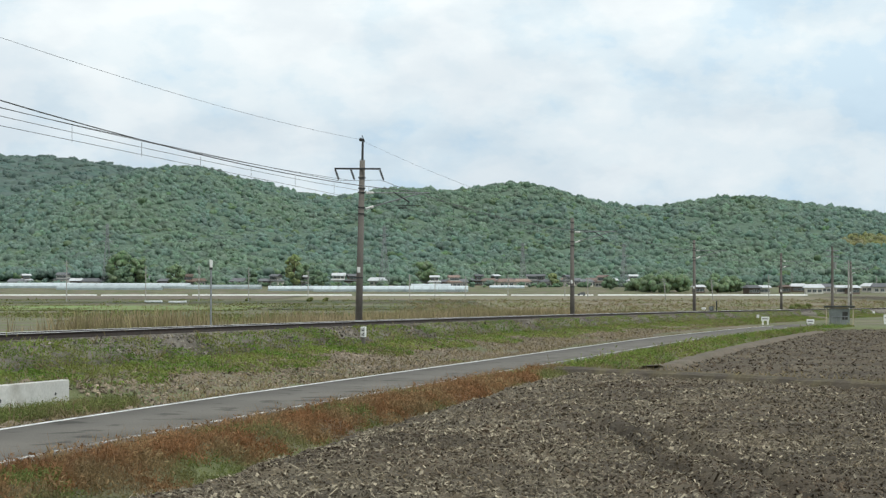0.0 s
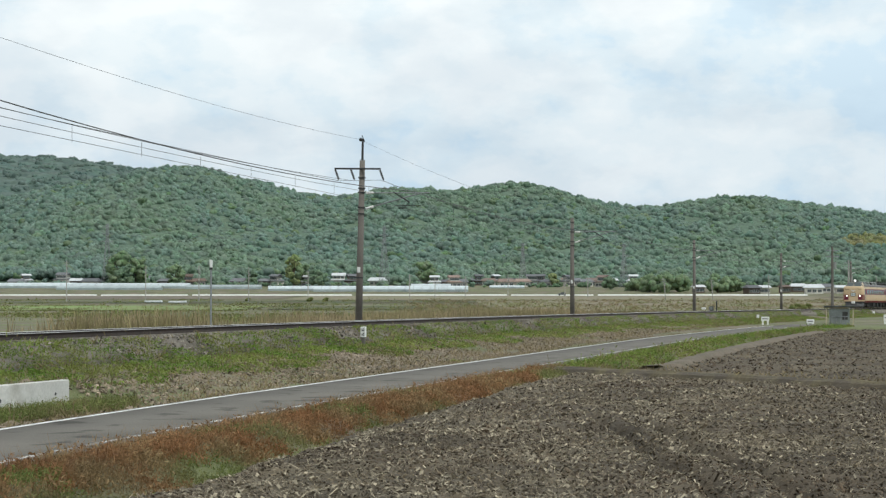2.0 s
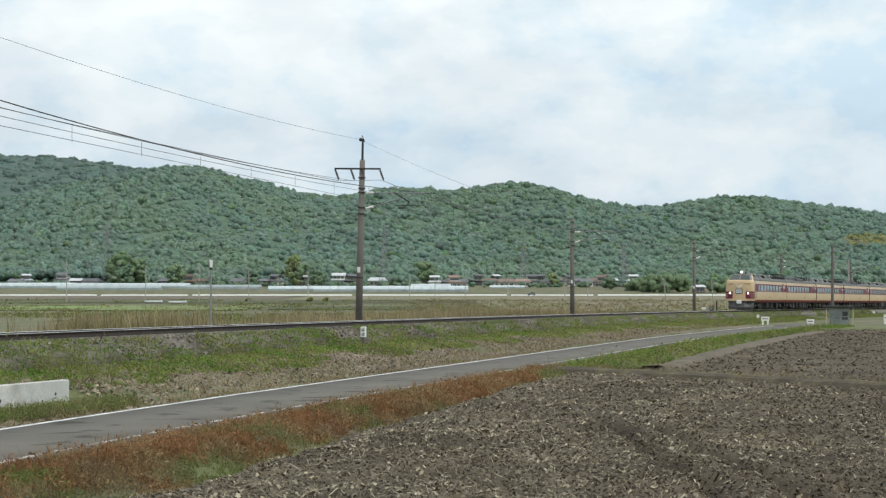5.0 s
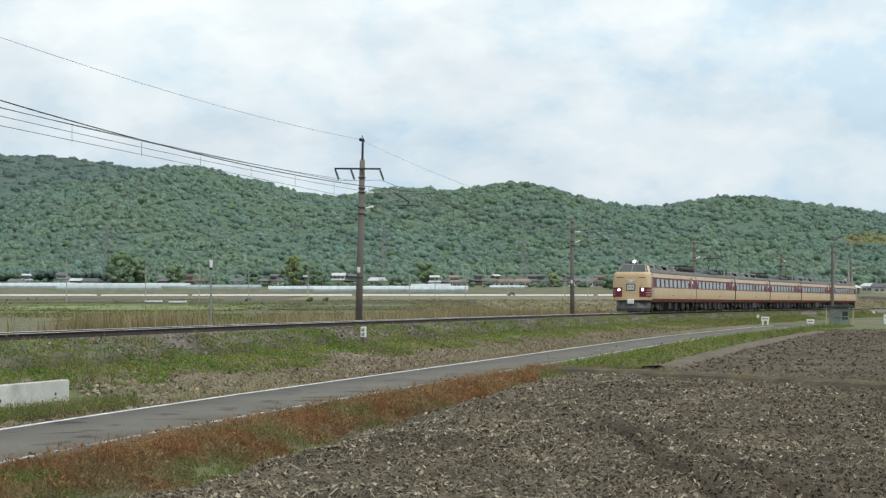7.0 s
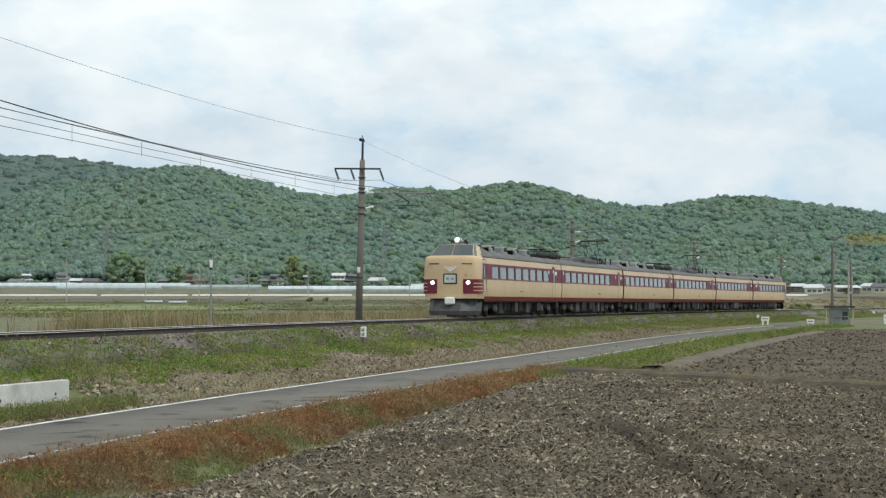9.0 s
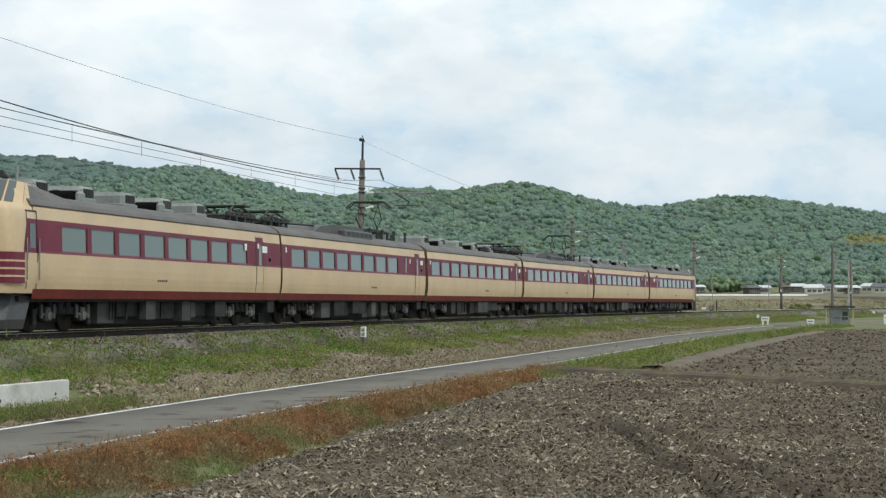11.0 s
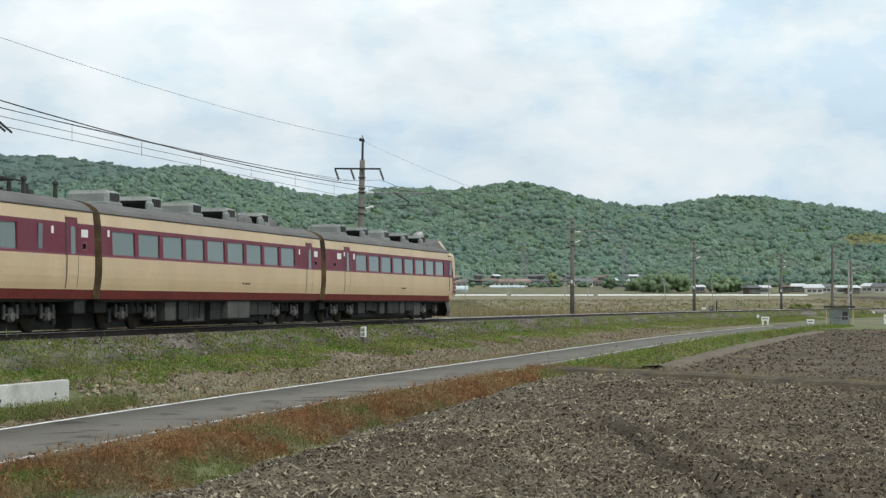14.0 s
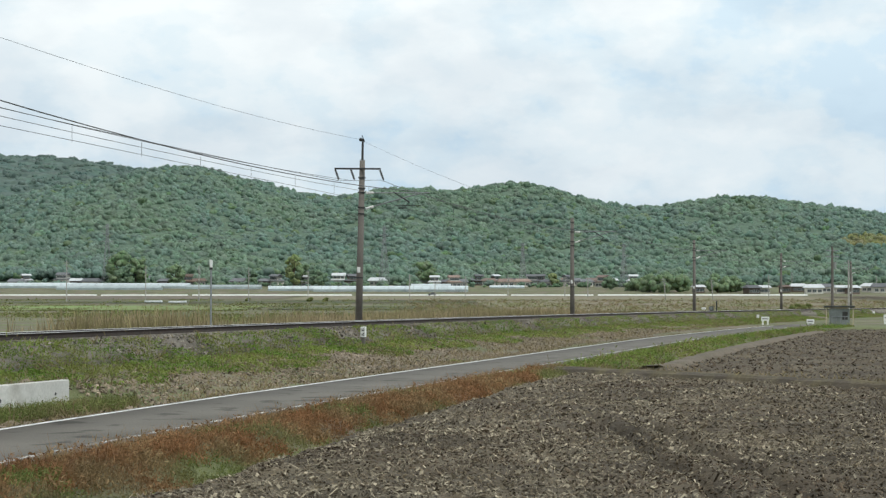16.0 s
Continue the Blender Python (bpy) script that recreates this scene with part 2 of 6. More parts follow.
def ball(bm, c, r, sx=1.0, sy=1.0, sz=1.0, sub=1):
    q = bmesh.ops.create_icosphere(bm, subdivisions=sub, radius=r)
    bmesh.ops.transform(bm, matrix=Matrix.Translation(c) @ Matrix.Diagonal((sx, sy, sz, 1)), verts=q["verts"])
    return bm


def quad(bm, pts):
    return bm.faces.new([bm.verts.new(p) for p in pts])


def mesh_of(name, bm, material, shade=False):
    me = bpy.data.meshes.new(name)
    bmesh.ops.recalc_face_normals(bm, faces=bm.faces[:])
    bm.to_mesh(me)
    bm.free()
    if shade:
        me.polygons.foreach_set("use_smooth", [True] * len(me.polygons))
    for x in material if isinstance(material, (list, tuple)) else [material]:
        me.materials.append(x)
    return me


def part(name, bm, material, parent, label="", shade=False):
    ob = new(name, mesh_of(name, bm, material, shade) if isinstance(bm, bmesh.types.BMesh) else bm)
    ob.parent = parent
    if label:
        ob["label"] = label
    return ob


def thing(name, label, category, group="", kind="", at=None):
    ob = tagged(new(name), label, category, group, kind)
    if at is not None:
        ob.matrix_world = at
    return ob


def raw(name, verts, faces, material, shade=False):
    """A mesh from arrays: verts n x 3, faces all of one size."""
    verts, faces = np.asarray(verts, np.float32), np.asarray(faces, np.int32)
    me = bpy.data.meshes.new(name)
    k = faces.shape[1]
    me.vertices.add(len(verts)), me.loops.add(faces.size), me.polygons.add(len(faces))
    me.vertices.foreach_set("co", verts.ravel())
    me.loops.foreach_set("vertex_index", faces.ravel())
    me.polygons.foreach_set("loop_start", np.arange(0, faces.size, k, dtype=np.int32))
    if shade:
        me.polygons.foreach_set("use_smooth", np.ones(len(faces), bool))
    me.update(calc_edges=True)
    for x in material if isinstance(material, (list, tuple)) else [material]:
        me.materials.append(x)
    return me


def grid(name, X, Y, Z, material, shade=True):
    """A sheet over a grid of plan points."""
    r, c = X.shape
    i = np.arange(r * c).reshape(r, c)
    f = np.stack([i[:-1, :-1], i[:-1, 1:], i[1:, 1:], i[1:, :-1]], -1).reshape(-1, 4)
    return raw(name, np.stack([X, Y, Z], -1).reshape(-1, 3), f, material, shade)


def stamp(name, kinds, places, sizes, material, rng, tilt=0.25, stretch=None, shade=False):
    """Many small pieces in one mesh: kinds is a list of (verts, tris), one picked for each place and turned at random."""
    V, F, off = [], [], 0
    pick = rng.randint(0, len(kinds), len(places))
    for k, (v, f) in enumerate(kinds):
        sel = np.where(pick == k)[0]
        if not len(sel):
            continue
        a = rng.rand(len(sel)) * 6.283
        tx, ty = rng.randn(len(sel)) * tilt, rng.randn(len(sel)) * tilt
        p = v[None] * (np.asarray(sizes)[sel].reshape(len(sel), 1, -1))
        x, y, z = p[..., 0], p[..., 1], p[..., 2]
        x, z = x + z * tx[:, None], z - x * tx[:, None]
        y, z = y + z * ty[:, None], z - y * ty[:, None]
        ca, sa = np.cos(a)[:, None], np.sin(a)[:, None]
        p = np.stack([x * ca - y * sa, x * sa + y * ca, z], -1) + np.asarray(places)[sel][:, None]
        V.append(p.reshape(-1, 3))
        F.append((f[None] + (np.arange(len(sel)) * len(v))[:, None, None] + off).reshape(-1, 3))
        off += len(sel) * len(v)
    return raw(name, np.concatenate(V), np.concatenate(F), material, shade)


def lump(rng, sub=1, rough=0.3, flat=1.0):
    """An irregular stone, clod or crown as (verts, tris)."""
    bm = bmesh.new()
    bmesh.ops.create_icosphere(bm, subdivisions=sub, radius=1.0)
    o = Vector(rng.rand(3) * 50)
    v = np.array([tuple(w.co * (1 + rough * noise.noise(w.co * 1.3 + o) * 1.6 + rough * 0.6 * noise.noise(w.co * 3.1 + o))) for w in bm.verts])
    f = np.array([[w.index for w in g.verts] for g in bm.faces])
    bm.free()
    v[:, 2] *= flat
    return v, f


def tuft(rng, n=8, spread=0.5, lean=0.5, width=0.06):
    """A bunch of bent blades, unit height."""
    V, F = [], []
    for _ in range(n):
        a, l, h = rng.rand() * 6.283, lean * rng.rand(), 0.5 + 0.5 * rng.rand()
        o = np.array([rng.randn() * spread * 0.4, rng.randn() * spread * 0.4, -0.03])
        d, w = np.array([np.cos(a), np.sin(a), 0]), np.array([-np.sin(a), np.cos(a), 0]) * width
        k = len(V)
        V += [o - w, o + w, o + d * l * 0.35 * h + np.array([0, 0, 0.6 * h]) - w * 0.7, o + d * l * 0.35 * h + np.array([0, 0, 0.6 * h]) + w * 0.7, o + d * l * h + np.array([0, 0, h])]
        F += [[k, k + 1, k + 3], [k, k + 3, k + 2], [k + 2, k + 3, k + 4]]
    return np.array(V), np.array(F)


def scrub(rng, n=34, leaf=0.13):
    """A fuzzy low bush of many small leaves and twigs, unit height."""
    V, F = [], []
    for _ in range(n):
        d = rng.randn(3)
        d[2] = abs(d[2])
        d *= rng.rand() ** 0.4 / np.linalg.norm(d)
        c = d * np.array([1.0, 1.0, 0.95])
        t, b = rng.randn(3), rng.randn(3)
        t, b = t / np.linalg.norm(t), b / np.linalg.norm(b)
        s = leaf * rng.uniform(0.6, 1.5)
        k = len(V)
        V += [c - t * s, c + t * s * 0.8 + b * s * 0.4, c + b * s * 0.9]
        F.append([k, k + 1, k + 2])
    for _ in range(4):
        a, h = rng.rand() * 6.283, rng.uniform(0.9, 1.5)
        o, w = np.array([np.cos(a), np.sin(a), 0]) * 0.5 * rng.rand(), np.array([-np.sin(a), np.cos(a), 0]) * 0.02
        k = len(V)
        V += [o - w, o + w, o * 1.8 + np.array([0, 0, h])]
        F.append([k, k + 1, k + 2])
    return np.array(V), np.array(F)


def wire(name, pts, r, material, parent=None, label="", category=""):
    cu = bpy.data.curves.new(name, "CURVE")
    cu.dimensions, cu.bevel_depth, cu.bevel_resolution = "3D", r, 1
    sp = cu.splines.new("POLY")
    sp.points.add(len(pts) - 1)
    for q, p in zip(sp.points, pts):
        q.co = (*p, 1)
    cu.materials.append(material)
    ob = new(name, cu)
    if parent:
        ob.parent = parent
    return tagged(ob, label, category)


# ------------------------------------------------------------------ ground
def spaced(*runs):
    return np.unique(np.round(np.concatenate([np.arange(a, b + st / 2, st) for a, b, st in runs]), 4))


gx = spaced((-4200, -1000, 400), (-1000, -400, 40), (-400, -60, 12), (-60, -26, 2), (-26, 62, 0.8), (62, 100, 4), (100, 400, 12), (400, 1000, 40), (1000, 4200, 400))
gy = spaced((-600, -40, 40), (-40, 8, 4), (8, 140, 0.8), (140, 320, 3), (320, 960, 16), (960, 1560, 10), (1560, 2400, 40), (2400, 4600, 220))
GX, GY = np.meshgrid(gx, gy)
ground = tagged(new("ground", grid("ground", GX, GY, land_z(GX, GY), M_land)), "flat farmland with rough grass, soil and wooded hills behind", "ground", kind="structure")

# farm road: asphalt slab with two painted edge lines
def strip(name, ys, off0, off1, z0, z1, material):
    """A raised band along the road between two offsets."""
    sl = np.interp(ys, _ry, np.gradient(_rx, _ry))
    k = 1 / np.sqrt(1 + sl ** 2)
    rows = []
    for o, z in ((off0, z0), (off0, z1), (off1, z1), (off1, z0)):
        rows.append(np.stack([road_x(ys) + o * k, ys - o * sl * k, plain_z(ys) + z], -1))
    v = np.stack(rows, 1)
    n = len(ys)
    i = np.arange(n * 4).reshape(n, 4)
    f = np.concatenate([np.stack([i[:-1, j], i[1:, j], i[1:, (j + 1) % 4], i[:-1, (j + 1) % 4]], -1) for j in range(4)])
    return raw(name, v.reshape(-1, 3), f, material)


ry = np.arange(-55, 150, 0.8)
road = tagged(new("road", strip("road", ry, -ROAD_HALF, ROAD_HALF, -0.3, 0.03, M_asphalt)), "narrow grey asphalt farm road with white edge lines", "road", kind="structure")
el = new("edge_line", strip("edge_line", np.arange(-50, 140, 0.8), -ROAD_HALF + 0.06, -ROAD_HALF + 0.18, 0.0, 0.034, M_line))
el.parent = road
el2 = new("edge_line", strip("edge_line", np.arange(-50, 140, 0.8), ROAD_HALF - 0.2, ROAD_HALF - 0.08, 0.0, 0.034, M_line_worn))
el2.parent = road

# railway: ballast bed, sleepers, two rails
S0, S1 = -250.0, 500.0
def along(name, sv, prof, material, shade=False):
    """Sweep a closed profile of (lateral, up) along the line."""
    prof = np.asarray(prof, float)
    v = np.stack([track(sv, a, b) for a, b in prof], 1)
    n, k = len(sv), len(prof)
    i = np.arange(n * k).reshape(n, k)
    f = np.concatenate([np.stack([i[:-1, j], i[1:, j], i[1:, (j + 1) % k], i[:-1, (j + 1) % k]], -1) for j in range(k)])
    return raw(name, v.reshape(-1, 3), f, material, shade)


sv = np.arange(S0, S1 + 1, 2.0)
ballast = tagged(new("ballast_bed", along("ballast_bed", sv, [(-2.7, -1.0), (-1.8, -0.26), (-1.2, -0.20), (1.2, -0.20), (1.75, -0.26), (2.4, -0.80)], M_ballast)), "bed of grey brown crushed stone under the railway line", "railway bed", kind="structure")
RAIL = [(-0.062, -0.155), (0.062, -0.155), (0.062, -0.14), (0.010, -0.115), (0.010, -0.045), (0.032, -0.035), (0.032, -0.004), (-0.032, -0.004), (-0.032, -0.035), (-0.010, -0.045), (-0.010, -0.115), (-0.062, -0.14)]
for side in (-0.566, 0.566):
    r = tagged(new("rail", along("rail", sv, [(a + side, b) for a, b in RAIL], M_rail_side)), "rusty steel rail with a polished head", "rail", "rails of the line", "structure")
    h = new("rail_head", along("rail_head", sv, [(a + side, b) for a, b in ((-0.0345, -0.012), (0.0345, -0.012), (0.0345, -0.006), (0.027, 0.0), (-0.027, 0.0), (-0.0345, -0.006))], M_rail_top))
    h.parent = r
    tagged(h, "bright worn rail head")
bm = bmesh.new()
box(bm, -0.12, 0.12, -1.0, 1.0, -0.30, -0.158, 0.015)
sl_mesh = mesh_of("sleeper", bm, M_sleeper)
bed = tagged(new("sleeper_row"), "row of concrete sleepers in ballast", "sleepers", kind="structure")
for i in range(290):
    s = -75 + i * 0.72
    p = track(s)
    o = new("sleeper", sl_mesh)
    o.parent = bed
    o.matrix_local = pose(*p, 0, 0, math.degrees(math.pi / 2 - heading(s)))

# ------------------------------------------------------------------ wooded hills
def canopy(name, base, second, cell=0.17):
    """Leaves of a wood: every tree has a tone of its own, and stands of trees differ."""
    m = leafy(name, base, 0.10, second, 0.012, 0.36, 0.14, 0.35, 1.1, 1.4)
    n, l = m.node_tree.nodes, m.node_tree.links
    b = n["Principled BSDF"]
    src = b.inputs["Base Color"].links[0].from_socket
    co = n.new("ShaderNodeTexCoord")
    vor = n.new("ShaderNodeTexVoronoi")
    vor.inputs["Scale"].default_value = cell
    l.new(co.outputs["Object"], vor.inputs["Vector"])
    sp = n.new("ShaderNodeSeparateColor")
    l.new(vor.outputs["Color"], sp.inputs[0])
    hsv = n.new("ShaderNodeHueSaturation")
    for i, (sock, lo, hi) in enumerate((("Hue", 0.475, 0.52), ("Saturation", 0.80, 1.18), ("Value", 0.80, 1.22))):
        r = n.new("ShaderNodeMapRange")
        r.inputs[3].default_value, r.inputs[4].default_value = lo, hi
        l.new(sp.outputs[i], r.inputs[0]), l.new(r.outputs[0], hsv.inputs[sock])
    l.new(src, hsv.inputs["Color"])
    for q in list(n):
        if q.type == "BSDF_TRANSLUCENT":
            l.new(hsv.outputs[0], q.inputs["Color"])
    l.new(hsv.outputs[0], b.inputs["Base Color"])
    return m


# distance haze is mixed into the next two leaf colours: bluer and lighter
M_forest = canopy("mixed_woodland_hazed_leaves", (0.198, 0.290, 0.238), (0.216, 0.304, 0.220))
M_forest_b = canopy("hazed_ridge_leaves", (0.150, 0.215, 0.192), (0.156, 0.222, 0.190), 0.10)
M_forest_y = canopy("yellow_spring_leaves", (0.27, 0.29, 0.135), (0.30, 0.27, 0.14), 0.25)
M_forest_l = canopy("fresh_light_leaves", (0.195, 0.285, 0.160), (0.175, 0.255, 0.155), 0.2)
# bright leaf tone for the sheet that keeps crown gaps from going dark
M_forest_u = leafy("gap_lightening_leaves", (0.160, 0.235, 0.175), 0.1, (0.175, 0.25, 0.172), 0.05, 0.3, 0.25, 0.6, 0.8, 1.0)


def crown(rng, leaves=12, lobes=4):
    """A tree crown: a small core, billowing lobes and leaf clumps that break the outline; unit radius."""
    v, f = lump(rng, 1, 0.3)
    V, F = list(v * np.array([0.62, 0.62, 0.7])), list(f)
    spots = []
    for i in range(lobes):
        a, e = i * 6.283 / lobes + rng.uniform(-0.6, 0.6), rng.uniform(-0.25, 1.1)
        c = np.array([np.cos(a) * np.cos(e), np.sin(a) * np.cos(e), np.sin(e) * 0.9]) * 0.52
        r = rng.uniform(0.36, 0.56)
        w, g = lump(rng, 1, 0.32)
        k = len(V)
        V += list(w * r + c)
        F += list(g + k)
        spots.append((c, r))
    for _ in range(leaves):
        c, r = spots[rng.randint(len(spots))]
        d = rng.randn(3)
        d[2] = abs(d[2]) - 0.15
        d /= np.linalg.norm(d)
        q = c + d * r * rng.uniform(0.92, 1.15)
        t = np.cross(d, rng.randn(3) + d * 0.3)
        t /= np.linalg.norm(t)
        b = np.cross(d, t)
        s = rng.uniform(0.10, 0.2)
        k = len(V)
        V += [q - t * s, q + b * s * 0.8 + d * s * 0.4, q + t * s, q - b * s * 0.7 + d * s * 0.1]
        F += [[k, k + 1, k + 2], [k, k + 2, k + 3]]
    return np.array(V), np.array(F)


def woods(name, n, xr, yr, rad, material, seed, test, label, leaves=10):
    rg = np.random.RandomState(seed)
    x, y = rg.uniform(*xr, n), rg.uniform(*yr, n)
    keep = test(x, y)
    x, y = x[keep], y[keep]
    r = rg.uniform(*rad, len(x)) * (0.85 + 0.3 * rg.rand(len(x)))
    p = np.stack([x, y, land_z(x, y) + r * 0.5 + rg.uniform(1.6, 3.8, len(x))], -1)
    me = stamp(name, [crown(rg, leaves) for _ in range(14)], p, np.stack([r, r, r * rg.uniform(0.78, 1.1, len(x))], -1), material, rg, 0.12, shade=True)
    return tagged(new(name, me), label, "woodland", kind="stuff")


def orchard(x, y):
    return ((x - 300) / 26) ** 2 + ((y - 1265) / 22) ** 2 < 1


on_hill = lambda x, y: (hill_z(x, y) > 1.0) & (abs(x) < 0.27 * y + 30) & (y < 1478) & ~orchard(x, y)
woods("hillside_woods", 23000, (-440, 440), (1030, 1530), (2.2, 4.6), M_forest, 21, on_hill, "dense broadleaf trees covering the hillside, haze mixed into their green")
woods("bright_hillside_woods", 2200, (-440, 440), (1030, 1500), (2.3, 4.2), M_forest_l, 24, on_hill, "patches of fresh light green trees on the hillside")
woods("far_hill_woods", 3600, (-800, -240), (1750, 2350), (3.6, 6), M_forest_b, 22, lambda x, y: (hill_z(x, y) > 15) & (x > -0.28 * y), "conifers on the farther ridge, haze mixed into their blue-green")
woods("yellow_grove", 420, (250, 335), (1225, 1305), (3, 4.5), M_forest_y, 23, orchard, "grove of yellowish spring trees on the hillside")


# raised leaf-coloured sheet, added so the gaps between the crowns stay light
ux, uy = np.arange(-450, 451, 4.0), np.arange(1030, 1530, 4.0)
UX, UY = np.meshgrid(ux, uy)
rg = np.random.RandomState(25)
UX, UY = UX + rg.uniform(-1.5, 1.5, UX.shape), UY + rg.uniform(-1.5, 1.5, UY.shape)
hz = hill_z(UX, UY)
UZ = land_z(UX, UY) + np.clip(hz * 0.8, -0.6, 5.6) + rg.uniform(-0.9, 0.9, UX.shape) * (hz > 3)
tagged(new("woodland_undergrowth", grid("woodland_undergrowth", UX, UY, UZ, M_forest_u)), "raised green sheet added to lighten the gaps between hillside crowns", "woodland", kind="stuff")
# the same kind of added sheet, in the hazed ridge colour
fx, fy = np.arange(-820, -200, 9.0), np.arange(1750, 2360, 9.0)
FX, FY = np.meshgrid(fx, fy)
hz = hill_z(FX, FY)
FZ = land_z(FX, FY) + np.clip(hz * 0.5, -0.6, 7.0) + rg.uniform(-1.5, 1.5, FX.shape)
tagged(new("far_undergrowth", grid("far_undergrowth", FX, FY, FZ, M_forest_b)), "raised blue-green sheet added under the crowns of the farther ridge", "woodland", kind="stuff")


def shrubs(name, n, y0, y1, rad, material, seed, label, keep=None):
    rg = np.random.RandomState(seed)
    y = rg.uniform(y0, y1, n)
    x = rg.uniform(-0.245, 0.245, n) * y
    ok = wave(x, y, seed, 60.0, 3) > -0.05 if keep is None else keep(x, y)
    x, y = x[ok], y[ok]
    r = rg.uniform(*rad, len(x))
    p = np.stack([x, y, land_z(x, y) + r * 0.45], -1)
    return tagged(new(name, stamp(name, [crown(rg, 16) for _ in range(8)], p, np.stack([r, r, r * 0.9], -1), material, rg, 0.1, shade=True)), label, "shrubs", kind="stuff")


shrubs("village_shrubs", 700, 975, 1070, (0.9, 2.4), M_forest_l, 33, "light green garden shrubs between the village houses")
shrubs("village_hedges", 500, 985, 1075, (1.0, 3.0), M_forest, 34, "green hedges and garden trees of the village")
shrubs("foot_of_hill_trees", 700, 1055, 1100, (3.0, 5.5), M_forest, 35, "taller green trees along the foot of the hills", lambda x, y: hill_z(x, y) < 6)
# ------------------------------------------------------------------ overhead line
def sag(a, b, drop, n=16):
    t = np.linspace(0, 1, n)[:, None]
    p = np.asarray(a)[None] * (1 - t) + np.asarray(b)[None] * t
    p[:, 2] -= (4 * drop * t * (1 - t))[:, 0]
    return [tuple(q) for q in p]


POLE_S = [-114.5, -64.5, -14.5, 35.5, 85.5, 135.5, 185.5, 235.5]
POLE_LAT = -2.65


def line_pole(s, crossarm):
    """A tapered concrete pole with a bracket that carries the contact wire over the track; local x points to the track."""
    h = heading(s)
    lean = 1.3 if s == -14.5 else 0.0
    p = track(s, POLE_LAT)
    base = float(land_z(p[0], p[1]))
    dz = float(rail_z(np.interp(s, _ss, _ty))) - base
    t = thing("line_pole", "brown-grey concrete railway pole with wire bracket" + (" and steel crossarm" if crossarm else ""), "pole", "poles of the overhead line", at=pose(p[0], p[1], base, 0, lean, -math.degrees(h)))
    top = 7.45 if crossarm else 6.95
    bm = bmesh.new()
    rod(bm, (0, 0, -0.5), (0, 0, dz + top), 0.175, 0.125, 14)
    part("shaft", bm, M_pole, t, shade=True)
    for zz in (1.9, 4.9, 5.2, 5.9, 6.1, 6.6):
        bm = bmesh.new()
        rod(bm, (0, 0, dz + zz), (0, 0, dz + zz + 0.06), 0.175, 0.175, 12)
        part("pole_band", bm, M_dark, t)
    bm = bmesh.new()
    rod(bm, (0.1, 0, dz + 5.92), (3.3, 0, dz + 5.95), 0.028)
    rod(bm, (0.1, 0, dz + 5.15), (2.75, 0, dz + 5.90), 0.028)
    part("bracket_tube", bm, M_steel, t)
    bm = bmesh.new()
    rod(bm, (1.55, 0, dz + 5.97), (2.35, 0, dz + 5.50), 0.03)
    rod(bm, (1.6, 0, dz + 5.36), (2.9, 0, dz + 5.34), 0.016)
    rod(bm, (2.3, 0, dz + 5.50), (2.1, 0, dz + 5.2), 0.016)
    part("steady_arm", bm, M_dark, t)
    for z0, z1 in ((5.92, 5.925), (5.17, 5.27)):
        bm = bmesh.new()
        for k in range(5):
            a = 0.24 + k * 0.075
            z = z0 + (z1 - z0) * k / 4 * 1.0
            rod(bm, (a, 0, dz + z), (a + 0.05, 0, dz + z + (z1 - z0) / 5), 0.075, 0.045, 10)
        part("insulator", bm, M_white, t, "white porcelain insulator")
    bm = bmesh.new()
    box(bm, -0.075, 0.075, -0.205, -0.175, dz + 2.17, dz + 2.43, 0.01)
    part("number_plate", bm, M_white, t, "small white plate on the pole")
    if crossarm:
        bm = bmesh.new()
        rod(bm, (0.0, 0.0, dz + 7.2), (0, 0, dz + 8.45), 0.06, 0.05)
        part("top_mast", bm, M_dark, t)
        bm = bmesh.new()
        ball(bm, (-0.09, 0, dz + 8.42), 0.1)
        rod(bm, (0.1, 0, dz + 8.3), (-0.05, 0, dz + 8.62), 0.02)
        part("mast_clamp", bm, M_dark, t)
        bm = bmesh.new()
        box(bm, -1.3, 0.95, -0.2, -0.13, dz + 7.0, dz + 7.08, 0.008)
        part("crossarm", bm, M_dark, t)
        for a in (-1.27, -0.5, 0.92):
            bm = bmesh.new()
            for k in range(6):
                rod(bm, (a + 0.03 * k, -0.16, dz + 6.98 - k * 0.075), (a + 0.03 * k + 0.02, -0.16, dz + 6.93 - k * 0.075), 0.045, 0.06, 8)
            rod(bm, (a, -0.16, dz + 7.0), (a + 0.2, -0.16, dz + 6.5), 0.02)
            part("hanging_insulator", bm, M_dark, t, "dark string of insulators")
    return t


for i, s in enumerate(POLE_S):
    line_pole(s, i <= 2)


def span_pts(lat0, up0, lat1, up1, s0, s1, drop):
    return sag(track(s0, lat0, up0), track(s1, lat1, up1), drop)


catenary = thing("overhead_wire_system", "dark overhead contact wire with carrier wire and droppers", "overhead wires")
